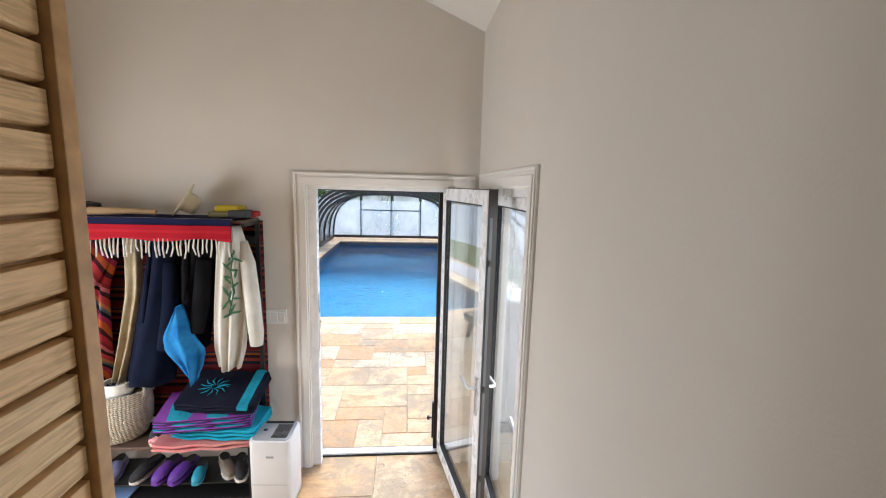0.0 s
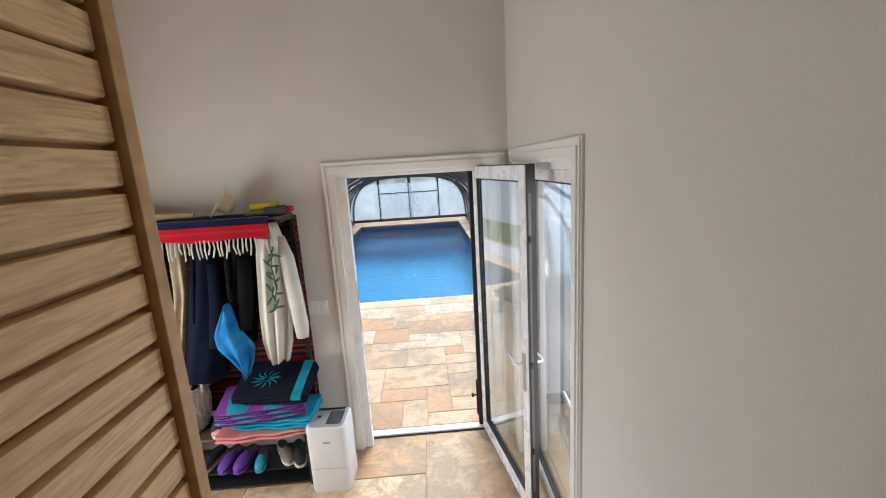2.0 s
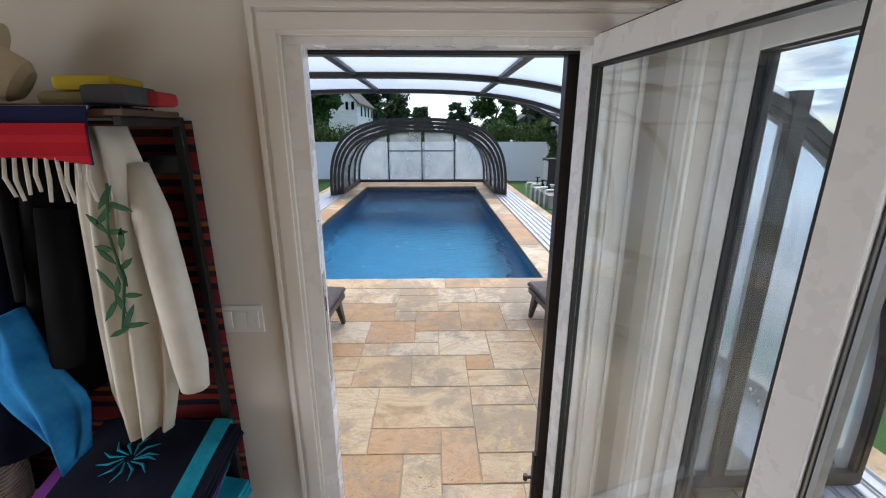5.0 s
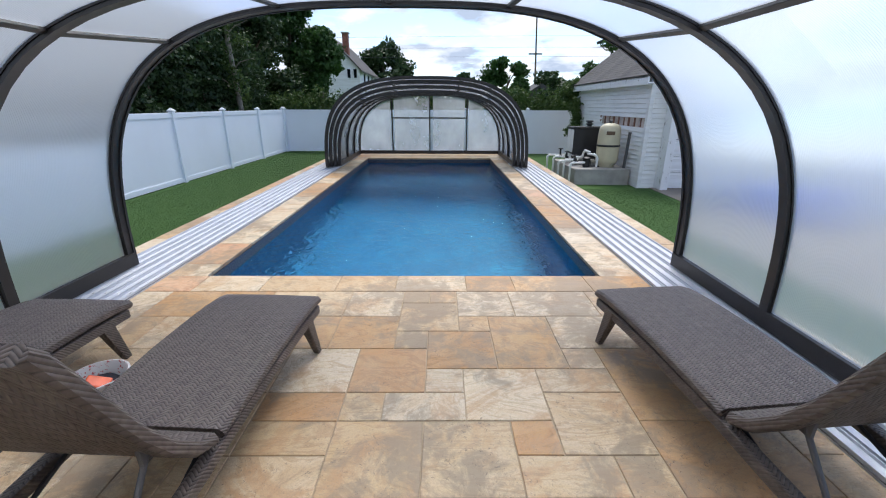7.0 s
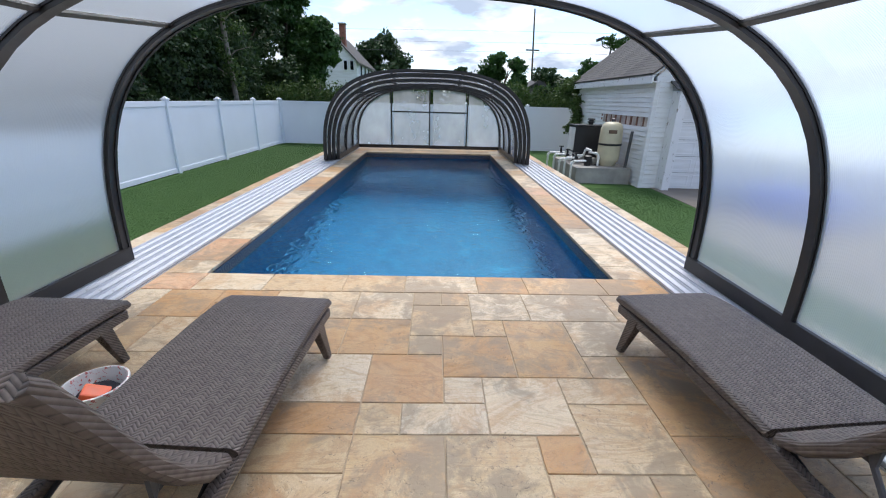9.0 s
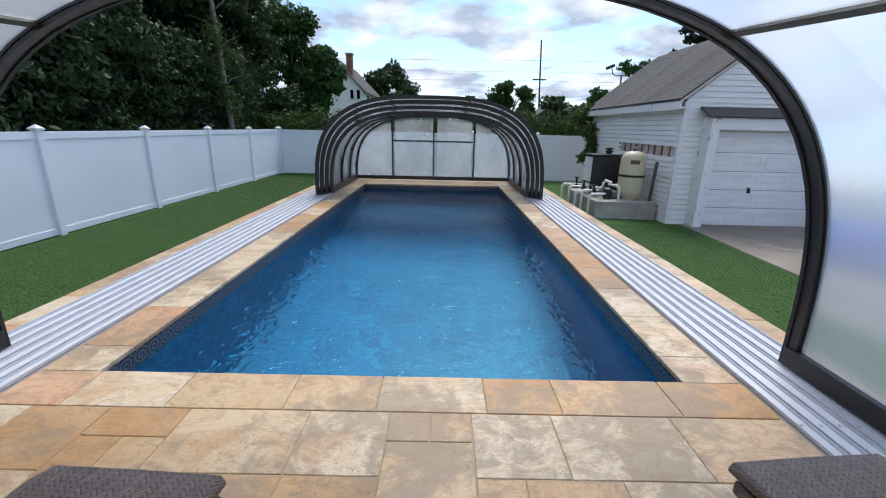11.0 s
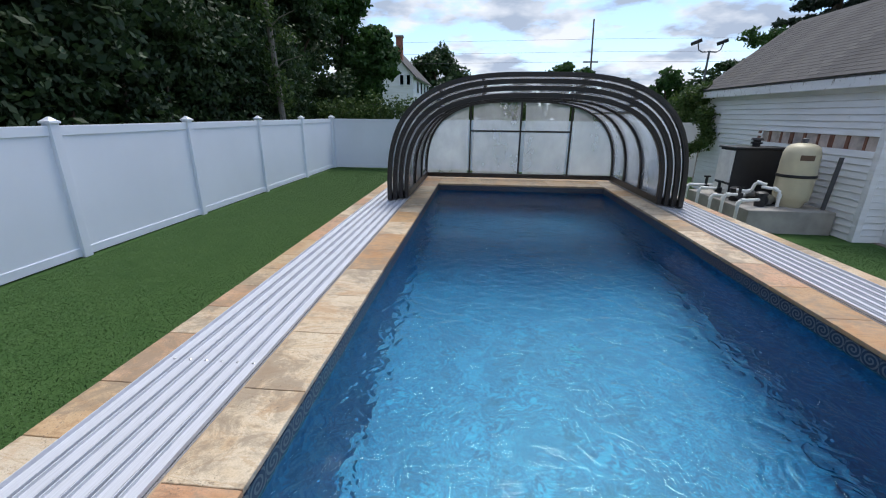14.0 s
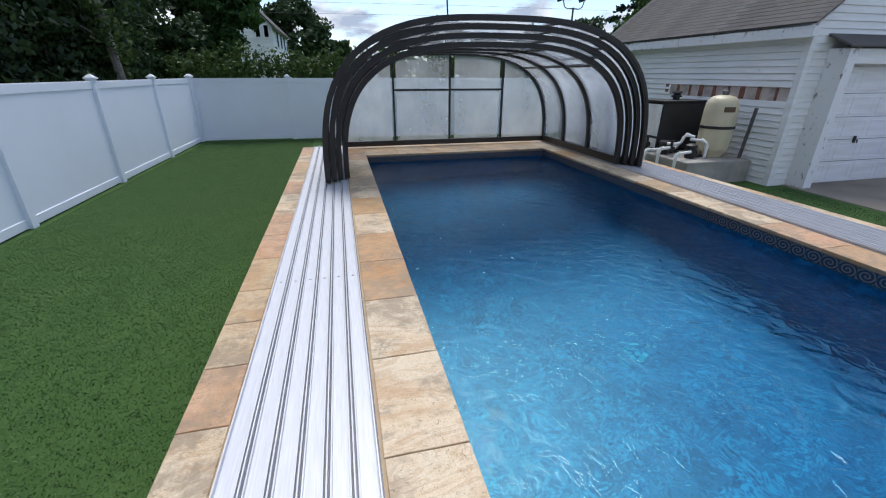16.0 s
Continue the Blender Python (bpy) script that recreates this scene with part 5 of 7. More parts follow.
tree(7.0, 41.0, 6.2, 2.8, LEAF_MID, "round green tree beyond the back fence", 22, 0.17, 24, 520)
tree(3.8, 52.0, 5.6, 2.0, LEAF_DARK, "low dark tree far beyond the fence", 23, 0.20, 16, 320)
tree(12.2, 42.0, 4.8, 2.4, LEAF_DARK, "thin dark tree far beyond the fence", 24, 0.18, 18, 300)
tree(15.6, 41.0, 5.4, 2.6, LEAF_MID, "green tree far behind the garage", 25, 0.18, 20, 360)
tree(19.0, 38.0, 6.0, 2.8, LEAF_DARK, "dark tree far behind the garage", 26, 0.18, 20, 360)
tree(9.6, 17.2, 4.6, 1.5, LEAF_MID, "leafy tree close behind the garage roof", 27, 0.10, 14, 520)
tree(-1.5, 60.0, 5.2, 2.6, LEAF_DARK, "low dark trees far beyond the fence", 28, 0.26, 16, 280)

# bare vine-grown trunk standing before the dark trees
bt = thing("bare_tree", "bare pale grey trunk with a few vine-grown twigs behind the fence", "tree", "trees behind the fence")
bm = bmesh.new()
tube(bm, [(-7.35, 13.2, -0.6), (-7.4, 13.2, 1.5), (-7.55, 13.25, 4.0), (-7.75, 13.3, 7.5), (-7.9, 13.3, 9.5)], [0.12, 0.10, 0.085, 0.06, 0.03], 9)
part("trunk", bm, plain("pale_bark", (0.20, 0.18, 0.15), 0.9, vary=0.35, scale=9.0, grain=0.7, grain_scale=40), bt, smooth=True)
g = random.Random(61)
for k in range(9):
    z0 = 2.2 + 0.6 * k
    e = 1 if k % 2 else -1
    bm = bmesh.new()
    tube(bm, [(-7.5 - 0.05 * k / 2, 13.2, z0), (-7.5 + e * 0.35, 13.1, z0 + 0.3), (-7.5 + e * g.uniform(0.7, 1.1), 13.0, z0 + g.uniform(0.3, 0.8))], [0.03, 0.02, 0.006], 6)
    part("limb", bm, bpy.data.materials["pale_bark"], bt)
cs = [(-7.4 + g.uniform(-0.35, 0.35), 13.2 + g.uniform(-0.3, 0.3), 0.9 + 0.33 * k, 0.34, 0.34, 0.3) for k in range(13)]
leaf_cloud("vine", cs, 150, 0.055, LEAF_IVY, bt, "green vine leaves", seed=62, hollow=0.2)

# dense shrubs close behind the fence
g = random.Random(77)
for k in range(12):
    y = -1.0 + 1.5 * k + g.uniform(-0.3, 0.3)
    sb = thing("shrub", "dense dark shrub growing behind the white fence", "shrub", "shrubs behind the fence")
    bm = bmesh.new()
    tube(bm, [(-8.3, y, -0.6), (-8.25, y, 1.2), (-8.3, y + 0.1, 2.4)], [0.06, 0.045, 0.02], 6)
    part("stem", bm, BARK, sb)
    leaf_cloud("crown", [(-8.3 + g.uniform(-0.5, 0.3), y + g.uniform(-0.7, 0.7), 0.9 + 0.55 * q, 0.75, 0.85, 0.55) for q in range(6)], 1100, 0.075, LEAF_DARK, sb, seed=100 + k, hollow=0.4)

# spruce behind the garage roof
sp = thing("spruce_tree", "dark ragged spruce rising behind the garage roof", "tree", "trees behind the fence")
bm = bmesh.new()
tube(bm, [(16.4, 24.5, -0.6), (16.4, 24.5, 6), (16.5, 24.5, 12.5)], [0.28, 0.2, 0.04], 9)
part("trunk", bm, BARK, sp, smooth=True)
g = random.Random(5)
cs = []
for k in range(60):
    f = k / 60
    z = 3.5 + 8.6 * f
    a = k * 2.4
    reach = 3.3 * (1 - f) + 0.3
    for q in (0.35, 0.65, 0.92):
        cs.append((16.45 + reach * q * math.cos(a), 24.5 + reach * q * math.sin(a), z - 0.25 * q + g.uniform(-0.1, 0.1), 0.42, 0.42, 0.16))
leaf_cloud("crown", cs, 90, 0.15, NEEDLE, sp, seed=31, hollow=0.1)

# hedge and ivy over the back fence
g = random.Random(9)
cs = [(-7.0 + 0.3 * k, 16.05 + g.uniform(-0.12, 0.12), 1.72 + g.uniform(-0.12, 0.16), 0.36, 0.34, 0.38 + g.uniform(0, 0.12)) for k in range(48)]
o = leaf_cloud("hedge", cs, 300, 0.06, LEAF_IVY, label="overgrown ivy hedge along the top of the back fence", seed=41, hollow=0.6)
tagged(o, category="hedge", kind="stuff")
cs2 = [(5.72 - 0.05 + g.uniform(-0.12, 0.05), 13.3 + g.uniform(-0.6, 0.9), 0.6 + 0.14 * k, 0.17, 0.3, 0.2) for k in range(14)]
cs2 += [(5.5 + g.uniform(-0.1, 0.3), 13.9 + g.uniform(-0.5, 0.9), 2.0 + g.uniform(-0.2, 0.35), 0.32, 0.4, 0.26) for k in range(8)]
o = leaf_cloud("ivy", cs2, 230, 0.05, LEAF_IVY, label="green ivy climbing the back corner of the garage", seed=42, hollow=0.3)
tagged(o, category="ivy", kind="stuff")
cs3 = [(8.6 + 0.25 * k, 14.4 + 0.1 * math.sin(k), 3.9 + 0.12 * math.sin(k * 1.7), 0.3, 0.35, 0.2) for k in range(-6, 2)]
o = leaf_cloud("ivy", cs3, 200, 0.06, LEAF_MID, label="green climber hanging over the garage ridge", seed=43, hollow=0.3)
tagged(o, category="ivy", kind="stuff")

# ---- far house, poles ----
hs = thing("house", "white two-storey house with a brick chimney beyond the fence", "house")
bm = bmesh.new()
prism(bm, [(-10.7, -0.6), (-6.1, -0.6), (-6.1, 4.3), (-8.4, 6.6), (-10.7, 4.3)], "y", 32.0, 41.0)
part("wall", bm, SIDING, hs)
for s in (-1, 1):
    bm = bmesh.new()
    prism(bm, [(-8.4, 6.62), (-8.4 + s * 2.55, 4.07), (-8.4 + s * 2.55, 4.2), (-8.4, 6.76)], "y", 31.7, 41.3)
    part("roof", bm, SHINGLE, hs, "grey roof slope")
boxpart("chimney", (-7.45, -7.0, 32.6, 33.1, 4.9, 6.95), BRICK, hs, "red brick chimney", 0.02)
boxpart("chimney_cap", (-7.52, -6.93, 32.53, 33.17, 6.95, 7.05), CONCRETE, hs, "", 0.01)
for x in (-6.95, -6.45):
    w = boxpart("window", (x - 0.17, x + 0.17, 31.94, 32.0, 3.6, 4.35), VINYL, hs, "", 0.01)
    boxpart("pane", (x - 0.12, x + 0.12, 31.925, 31.94, 3.65, 4.3), TINTED, w, "", 0)
for k in range(4):
    for zz in (1.2, 3.1):
        w = boxpart("window", (-6.1, -6.04, 33.4 + 2 * k, 34.2 + 2 * k, zz, zz + 1.0), VINYL, hs, "", 0.01)
        boxpart("pane", (-6.04, -6.025, 33.47 + 2 * k, 34.13 + 2 * k, zz + 0.06, zz + 0.94), TINTED, w, "", 0)
sh = thing("house", "low grey shingled house roof far beyond the fence", "house")
bm = bmesh.new()
box(bm, 9.8, 14.8, 46, 52, -0.6, 2.6)
part("wall", bm, SIDING, sh)
bm = bmesh.new()
prism(bm, [(9.5, 2.5), (15.1, 2.5), (12.3, 4.3)], "y", 45.7, 52.3)
part("roof", bm, SHINGLE, sh, "grey roof")
sh2 = thing("house", "grey neighbouring outbuilding half hidden by trees", "house")
bm = bmesh.new()
box(bm, -16.5, -12.6, 4.6, 7.4, -0.6, 1.95)
part("wall", bm, plain("grey_boards", (0.20, 0.19, 0.19), 0.8, vary=0.2), sh2)
bm = bmesh.new()
prism(bm, [(-16.8, 1.95), (-12.3, 1.95), (-14.5, 2.7)], "y", 4.3, 7.7)
part("roof", bm, SHINGLE, sh2)
up = thing("utility_pole", "tall thin leaning utility pole with a crossarm", "utility pole")
bm = bmesh.new()
tube(bm, [(23.3, 101.8, -0.6), (22.3, 101.8, 21.4)], [0.26, 0.16], 8)
part("pole", bm, BARK, up)
bm = bmesh.new()
box(bm, 21.0, 24.2, 101.7, 101.9, 12.8, 13.1)
part("crossarm", bm, BARK, up)
for k, zc in enumerate((6.1, 6.9, 7.9)):
    bm = bmesh.new()
    tube(bm, [(-60, 44, zc + 0.7), (-20, 42, zc - 0.1), (9.1, 40, zc), (40, 38, zc - 0.2), (80, 36, zc + 0.8)], 0.009, 5)
    o = part("power_line", bm, LAMP_GREY)
    tagged(o, "thin black overhead power line", "cable", "overhead power lines")
fl = thing("floodlight_pole", "dark twin-headed floodlight pole beyond the garage", "lamp post")
bm = bmesh.new()
tube(bm, [(12.4, 28, -0.6), (12.4, 28, 5.35)], [0.09, 0.06], 8)
part("pole", bm, LAMP_GREY, fl)
for s in (-1, 1):
    bm = bmesh.new()
    tube(bm, [(12.4, 28, 5.3), (12.4 + s * 0.4, 28, 5.28), (12.4 + s * 0.62, 28, 5.4), (12.4 + s * 0.72, 28, 5.75)], 0.035, 7)
    part("arm", bm, LAMP_GREY, fl)
    bm = bmesh.new()
    box(bm, -0.3, 0.2, -0.2, 0.2, 0, 0.2, Matrix.Translation((12.4 + s * 0.74, 28, 5.75)) @ Matrix.Rotation(radians(-22), 4, 'Y'))
    part("lamp_head", bm, BLACK, fl, bevel=0.04)


# ---- sliding rails ----
for s in (-1, 1):
    tr_ = thing("sliding_track", "ribbed white aluminium track beside the pool for the enclosure", "track", "tracks of the enclosure")
    x0, x1 = COPE + 0.008, RAIL - 0.004
    a, b = sorted((s * x0, s * x1))
    boxpart("base_plate", (a, b, -3.55, DECK_END, -0.03, 0.006), TRACK, tr_, "", 0.002)
    n = 6
    step = (x1 - x0) / n
    for k in range(n + 1):
        for off in (-0.017, 0.0, 0.017) if 0 < k < n else (0.012 if k == 0 else -0.012,):
            c = s * (x0 + k * step + off)
            bm = bmesh.new()
            w, h = 0.0045, 0.030 if off == 0 or k in (0, n) else 0.022
            prism(bm, [(c - w, 0.006), (c + w, 0.006), (c + w * 0.7, h), (c - w * 0.7, h)], "y", -3.55, DECK_END)
            part("guide_rail", bm, TRACK, tr_)
        # dark strips between the ridges stand in for shade in the slots
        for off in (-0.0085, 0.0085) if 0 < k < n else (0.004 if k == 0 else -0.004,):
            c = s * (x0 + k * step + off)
            boxpart("groove", (c - 0.0035, c + 0.0035, -3.55, DECK_END, 0.0062, 0.0085), LAMP_GREY, tr_, "dark strip put in as the shade of a groove", 0)
    for yy in (-2.6, -0.4, 1.95, 4.2, 6.4, 8.6):
        for k in range(n):
            c = s * (x0 + (k + 0.5) * step)
            bm = bmesh.new()
            lathe(bm, [(0.011, 0.006), (0.011, 0.010), (0.006, 0.013), (0.0, 0.013)], 8, (c, yy, 0))
            part("screw", bm, STEEL, tr_)


# ---- sun loungers ----
def lounger():
    L = thing("sun_lounger", "dark brown resin wicker sun lounger with a raised backrest", "sun lounger", "sun loungers on the patio")
    W = 0.69

    def slab(name, stations, t, w=W):
        """A woven pad along (y, z) stations with rounded edges."""
        bm = bmesh.new()
        rings = []
        for i, (y, z) in enumerate(stations):
            q = stations[min(i + 1, len(stations) - 1)], stations[max(i - 1, 0)]
            d = Vector((0, q[0][0] - q[1][0], q[0][1] - q[1][1])).normalized()
            nrm = Vector((0, -d.z, d.y))
            if nrm.z < 0:
                nrm = -nrm
            c = Vector((0, y, z))
            e = 0.012 if 0 < i < len(stations) - 1 else 0.02
            rings.append([c + Vector((x, 0, 0)) + nrm * h for x, h in ((-w / 2, -t + e), (-w / 2, -e), (-w / 2 + e, 0), (0, 0.004), (w / 2 - e, 0), (w / 2, -e), (w / 2, -t + e), (w / 2 - e, -t), (-w / 2 + e, -t))])
        loft(bm, rings)
        return part(name, bm, WICKER, L, smooth=True)
    slab("seat", [(0.015, 0.34), (0.25, 0.355), (0.55, 0.372), (0.85, 0.376), (1.05, 0.372), (1.18, 0.362), (1.26, 0.345)], 0.055)
    slab("backrest", [(-0.01, 0.345), (-0.11, 0.395), (-0.21, 0.50), (-0.30, 0.64), (-0.38, 0.80), (-0.45, 0.95), (-0.50, 1.05), (-0.53, 1.09)], 0.055)
    for sx in (-1, 1):
        x = sx * (W / 2 - 0.03)
        bm = bmesh.new()
        loft(bm, [[(x - 0.03, y, z - 0.06), (x + 0.03, y, z - 0.06), (x + 0.03, y, z), (x - 0.03, y, z)] for y, z in ((1.22, 0.30), (0.6, 0.315), (0.0, 0.29), (-0.4, 0.26), (-0.78, 0.245))])
        part("side_rail", bm, WICKER, L, bevel=0.012)
        for y0, y1, zt, hw in ((1.02, 1.1, 0.30, 0.05), (-0.64, -0.72, 0.24, 0.11)):
            bm = bmesh.new()
            loft(bm, [[(x - 0.035, y0 - hw, zt), (x + 0.03, y0 - hw, zt), (x + 0.03, y0 + hw, zt), (x - 0.035, y0 + hw, zt)],
                      [(x - 0.02 + sx * 0.03, y1 - 0.025, 0.0), (x + 0.02 + sx * 0.03, y1 - 0.025, 0.0), (x + 0.02 + sx * 0.03, y1 + 0.025, 0.0), (x - 0.02 + sx * 0.03, y1 + 0.025, 0.0)]])
            part("leg", bm, WICKER, L, bevel=0.008)
        bm = bmesh.new()
        xs_ = sx * (W / 2 - 0.075)
        tube(bm, [(xs_, -0.26, 0.52), (xs_, -0.29, 0.47), (xs_, -0.60, 0.045), (xs_, -0.64, 0.03)], 0.011, 8)
        box(bm, xs_ - 0.008, xs_ + 0.008, -0.30, -0.24, 0.47, 0.55)
        part("support_strut", bm, LAMP_GREY, L, "grey metal support strut", smooth=True)
        bm = bmesh.new()
        tube(bm, [(xs_, -0.04, 0.28), (xs_, -0.62, 0.07)], 0.010, 8)
        part("ratchet_bar", bm, BLACK, L, "black ratchet bar")
    bm = bmesh.new()
    tube(bm, [(-W / 2 + 0.07, -0.65, 0.035), (W / 2 - 0.07, -0.65, 0.035)], 0.011, 8)
    part("crossbar", bm, LAMP_GREY, L, "grey metal crossbar")
    bm = bmesh.new()
    tube(bm, [(-W / 2 + 0.05, 1.03, 0.24), (W / 2 - 0.05, 1.03, 0.24)], 0.02, 8)
    part("crossbar", bm, BRONZE, L)
    return L


lg = lounger()
lg.matrix_world = pose(-0.885, -2.40, 0, 0, 0, -3)
copy_thing(lg, pose(-2.13, -2.47, 0, 0, 0, -2))
copy_thing(lg, pose(1.95, -2.27, 0, 0, 0, 5.5))

# bucket between the loungers
bk = thing("bucket", "white speckled bucket with an orange toy beside the loungers", "bucket")
bm = bmesh.new()
lathe(bm, [(0.12, 0.0), (0.135, 0.01), (0.172, 0.30), (0.182, 0.30), (0.184, 0.325), (0.172, 0.327), (0.165, 0.30), (0.125, 0.03), (0.0, 0.03)], 28)
m = Mat("speckled_white")
m.set(Base_Color=m.ramp(m.noise(m.coord(), 45, 2.0), (0.58, (0.75, 0.72, 0.68)), (0.66, (0.55, 0.12, 0.10))), Roughness=0.4)
part("pail", bm, m.m, bk, smooth=True)
bm = bmesh.new()
box(bm, -0.07, 0.07, -0.05, 0.05, -0.03, 0.03, Matrix.Translation((0.05, -0.07, 0.30)) @ Matrix.Rotation(radians(28), 4, 'Y') @ Matrix.Rotation(radians(20), 4, 'Z'))
part("orange_toy", bm, plain("orange_plastic", (0.75, 0.10, 0.02), 0.4), bk, "bright orange plastic toy", 0.012)
bm = bmesh.new()
lathe(bm, [(0.10, 0.04), (0.14, 0.22), (0.10, 0.27), (0.0, 0.285)], 14)
bk.matrix_world = pose(-1.46, -1.92, 0) @ Matrix.Scale(0.78, 4)
part("dark_contents", bm, cloth("dark_rubber", (0.02, 0.02, 0.025), (0.05, 0.045, 0.05)), bk, "dark folded rubber things", smooth=True)

# blue covered heap beyond the driveway
bm = bmesh.new()
g = random.Random(3)
rings = []
for k, (r, z) in enumerate(((1.25, -0.52), (1.2, -0.2), (1.05, 0.15), (0.75, 0.42), (0.35, 0.55), (0.05, 0.58))):
    rings.append([(10.5 + r * math.cos(q * math.pi / 10) * (1 + 0.12 * math.sin(3 * q + k)), 5.5 + 0.8 * r * math.sin(q * math.pi / 10) * (1 + 0.1 * math.sin(5 * q)), z + 0.06 * math.sin(q * 2.3 + k)) for q in range(20)])
loft(bm, rings)
tagged(part("tarpaulin", bm, cloth("blue_tarp", (0.01, 0.06, 0.42), (0.02, 0.12, 0.6), 3.0), smooth=True), "bright blue tarpaulin draped over a heap on the driveway", "tarpaulin")

# ---- coat rack by the door ----
WOOD_DARK = plain("dark_brown_board", (0.075, 0.042, 0.028), 0.5, vary=0.3, scale=14, grain=0.2)
RACKM = plain("black_steel", (0.02, 0.02, 0.022), 0.45, 0.4)
RX0, RX1, RYB, RYF = -1.60, -0.36, -3.83, -4.16
rk = thing("coat_rack", "black steel coat rack with shelves, bench and hooks", "coat rack")
for x in (RX0, RX1):
    boxpart("upright", (x - 0.014, x + 0.014, RYB - 0.028, RYB, 0, 1.98), RACKM, rk, "", 0.003)
    boxpart("upright", (x - 0.014, x + 0.014, RYF, RYF + 0.028, 0, 0.44), RACKM, rk, "", 0.003)
    boxpart("shelf_arm", (x - 0.012, x + 0.012, RYF + 0.05, RYB - 0.028, 1.95, 1.975), RACKM, rk, "", 0.003)
boxpart("top_shelf", (RX0 - 0.02, RX1 + 0.02, RYF + 0.05, RYB - 0.03, 1.976, 1.994), WOOD_DARK, rk, "dark wooden shelf board")
boxpart("bench", (RX0 - 0.02, RX1 + 0.02, RYF - 0.01, RYB - 0.03, 0.42, 0.445), WOOD_DARK, rk, "dark wooden bench board", 0.004)
boxpart("shoe_shelf", (RX0, RX1, RYF + 0.01, RYB - 0.03, 0.14, 0.152), RACKM, rk, "black mesh shoe shelf")
boxpart("shoe_shelf", (RX0, RX1, RYF + 0.01, RYB - 0.03, 0.02, 0.03), RACKM, rk, "black mesh shoe shelf")
boxpart("hook_rail", (RX0 + 0.014, RX1 - 0.014, RYB - 0.022, RYB - 0.004, 1.80, 1.86), RACKM, rk)
for k in range(7):
    x = RX0 + 0.14 + k * 0.165
    bm = bmesh.new()
    tube(bm, [(x, RYB - 0.022, 1.84), (x, RYB - 0.06, 1.83), (x, RYB - 0.075, 1.85), (x, RYB - 0.078, 1.88)], 0.005, 6)
    part("hook", bm, RACKM, rk)


def drape(name, label, category, material, x0, x1, z1, z0, y, depth=0.05, folds=4, amp=0.018, shape=None, seed=0, lean=0.0, group="", parent=None):
    """A hanging cloth as a closed, pleated sheet. shape: (height fraction from the top, left, right) as fractions of the width."""
    bm = bmesh.new()
    n, rows = 22, 14
    rings = []
    shape = shape or ((0, 0.0, 1.0), (1, 0.0, 1.0))
    for r in range(rows + 1):
        f = r / rows
        for (fa, la, ra), (fb, lb, rb) in zip(shape, shape[1:]):
            if fa <= f <= fb + 1e-6:
                u = (f - fa) / max(1e-6, fb - fa)
                l, rr = la + (lb - la) * u, ra + (rb - ra) * u
                break
        z = z1 + (z0 - z1) * f
        front, back = [], []
        for k in range(n + 1):
            q = k / n
            x = x0 + (x1 - x0) * (l + (rr - l) * q) + lean * f
            bulge = depth * math.sin(math.pi * q) ** 0.5
            w = amp * math.sin(folds * 2 * math.pi * q + seed + 1.3 * f) * (0.4 + 0.8 * f) + 0.3 * amp * math.sin(17 * q + 5 * f + seed)
            dz = 0.012 * math.sin(9 * q + seed) * f
            front.append((x, y - bulge - w, z + dz))
            back.append((x, y + 0.3 * bulge + 0.004 - 0.5 * w, z + dz))
        rings.append(front + back[::-1])
    loft(bm, rings)
    if parent is not None:
        return part(name, bm, material, parent, label, smooth="all")
    return tagged(part(name, bm, material, smooth="all"), label, category, group)


SERAPE_DARK = striped("dark_serape", ((0.0, (0.13, 0.015, 0.02)), (0.3, (0.012, 0.012, 0.02)), (0.45, (0.20, 0.03, 0.02)), (0.6, (0.03, 0.01, 0.015)), (0.75, (0.26, 0.07, 0.02)), (0.85, (0.02, 0.03, 0.05)), (0.93, (0.18, 0.02, 0.02))), 1.9)
drape("blanket", "dark red striped blanket hung behind the coats", "blanket", SERAPE_DARK, RX0 + 0.05, RX1 + 0.03, 1.97, 0.47, RYB + 0.012, 0.004, 5, 0.003, seed=1)
SERAPE = striped("bright_serape", ((0.0, (0.36, 0.03, 0.04)), (0.12, (0.05, 0.012, 0.02)), (0.2, (0.48, 0.10, 0.03)), (0.32, (0.30, 0.03, 0.09)), (0.42, (0.015, 0.015, 0.03)), (0.5, (0.10, 0.13, 0.15)), (0.56, (0.42, 0.16, 0.07)), (0.64, (0.44, 0.05, 0.06)), (0.76, (0.03, 0.012, 0.02)), (0.84, (0.50, 0.14, 0.16)), (0.92, (0.22, 0.02, 0.03))), 1.5, 'DIAGONAL', 4.5)
robe = drape("robe", "multicoloured red and orange woven robe hanging on the rack", "robe", SERAPE,
      -1.64, -1.22, 1.86, 0.80, -3.97, 0.10, 3, 0.035, ((0, 0.22, 0.95), (0.14, 0.22, 1.0), (0.32, 0.27, 0.82), (0.6, 0.12, 0.78), (1, 0.02, 0.72)), 2)
drape("towel", "pale beige towel hanging on the rack", "towel", cloth("beige_terry", (0.27, 0.21, 0.13), (0.44, 0.37, 0.25), 8, 300), -1.32, -1.05, 1.91, 0.86, -3.99, 0.06, 2, 0.02, ((0, 0.6, 0.96), (0.4, 0.5, 0.92), (0.75, 0.2, 0.66), (1, 0.02, 0.36)), 3)
bathrobe = drape("bathrobe", "dark navy bathrobe hanging on the rack", "bathrobe", cloth("navy_terry", (0.003, 0.005, 0.015), (0.007, 0.011, 0.028), 7, 260), -1.25, -0.80, 1.86, 0.84, -4.0, 0.09, 1, 0.02, ((0, 0.58, 0.98), (0.5, 0.30, 0.92), (1, 0.02, 0.76)), 4)
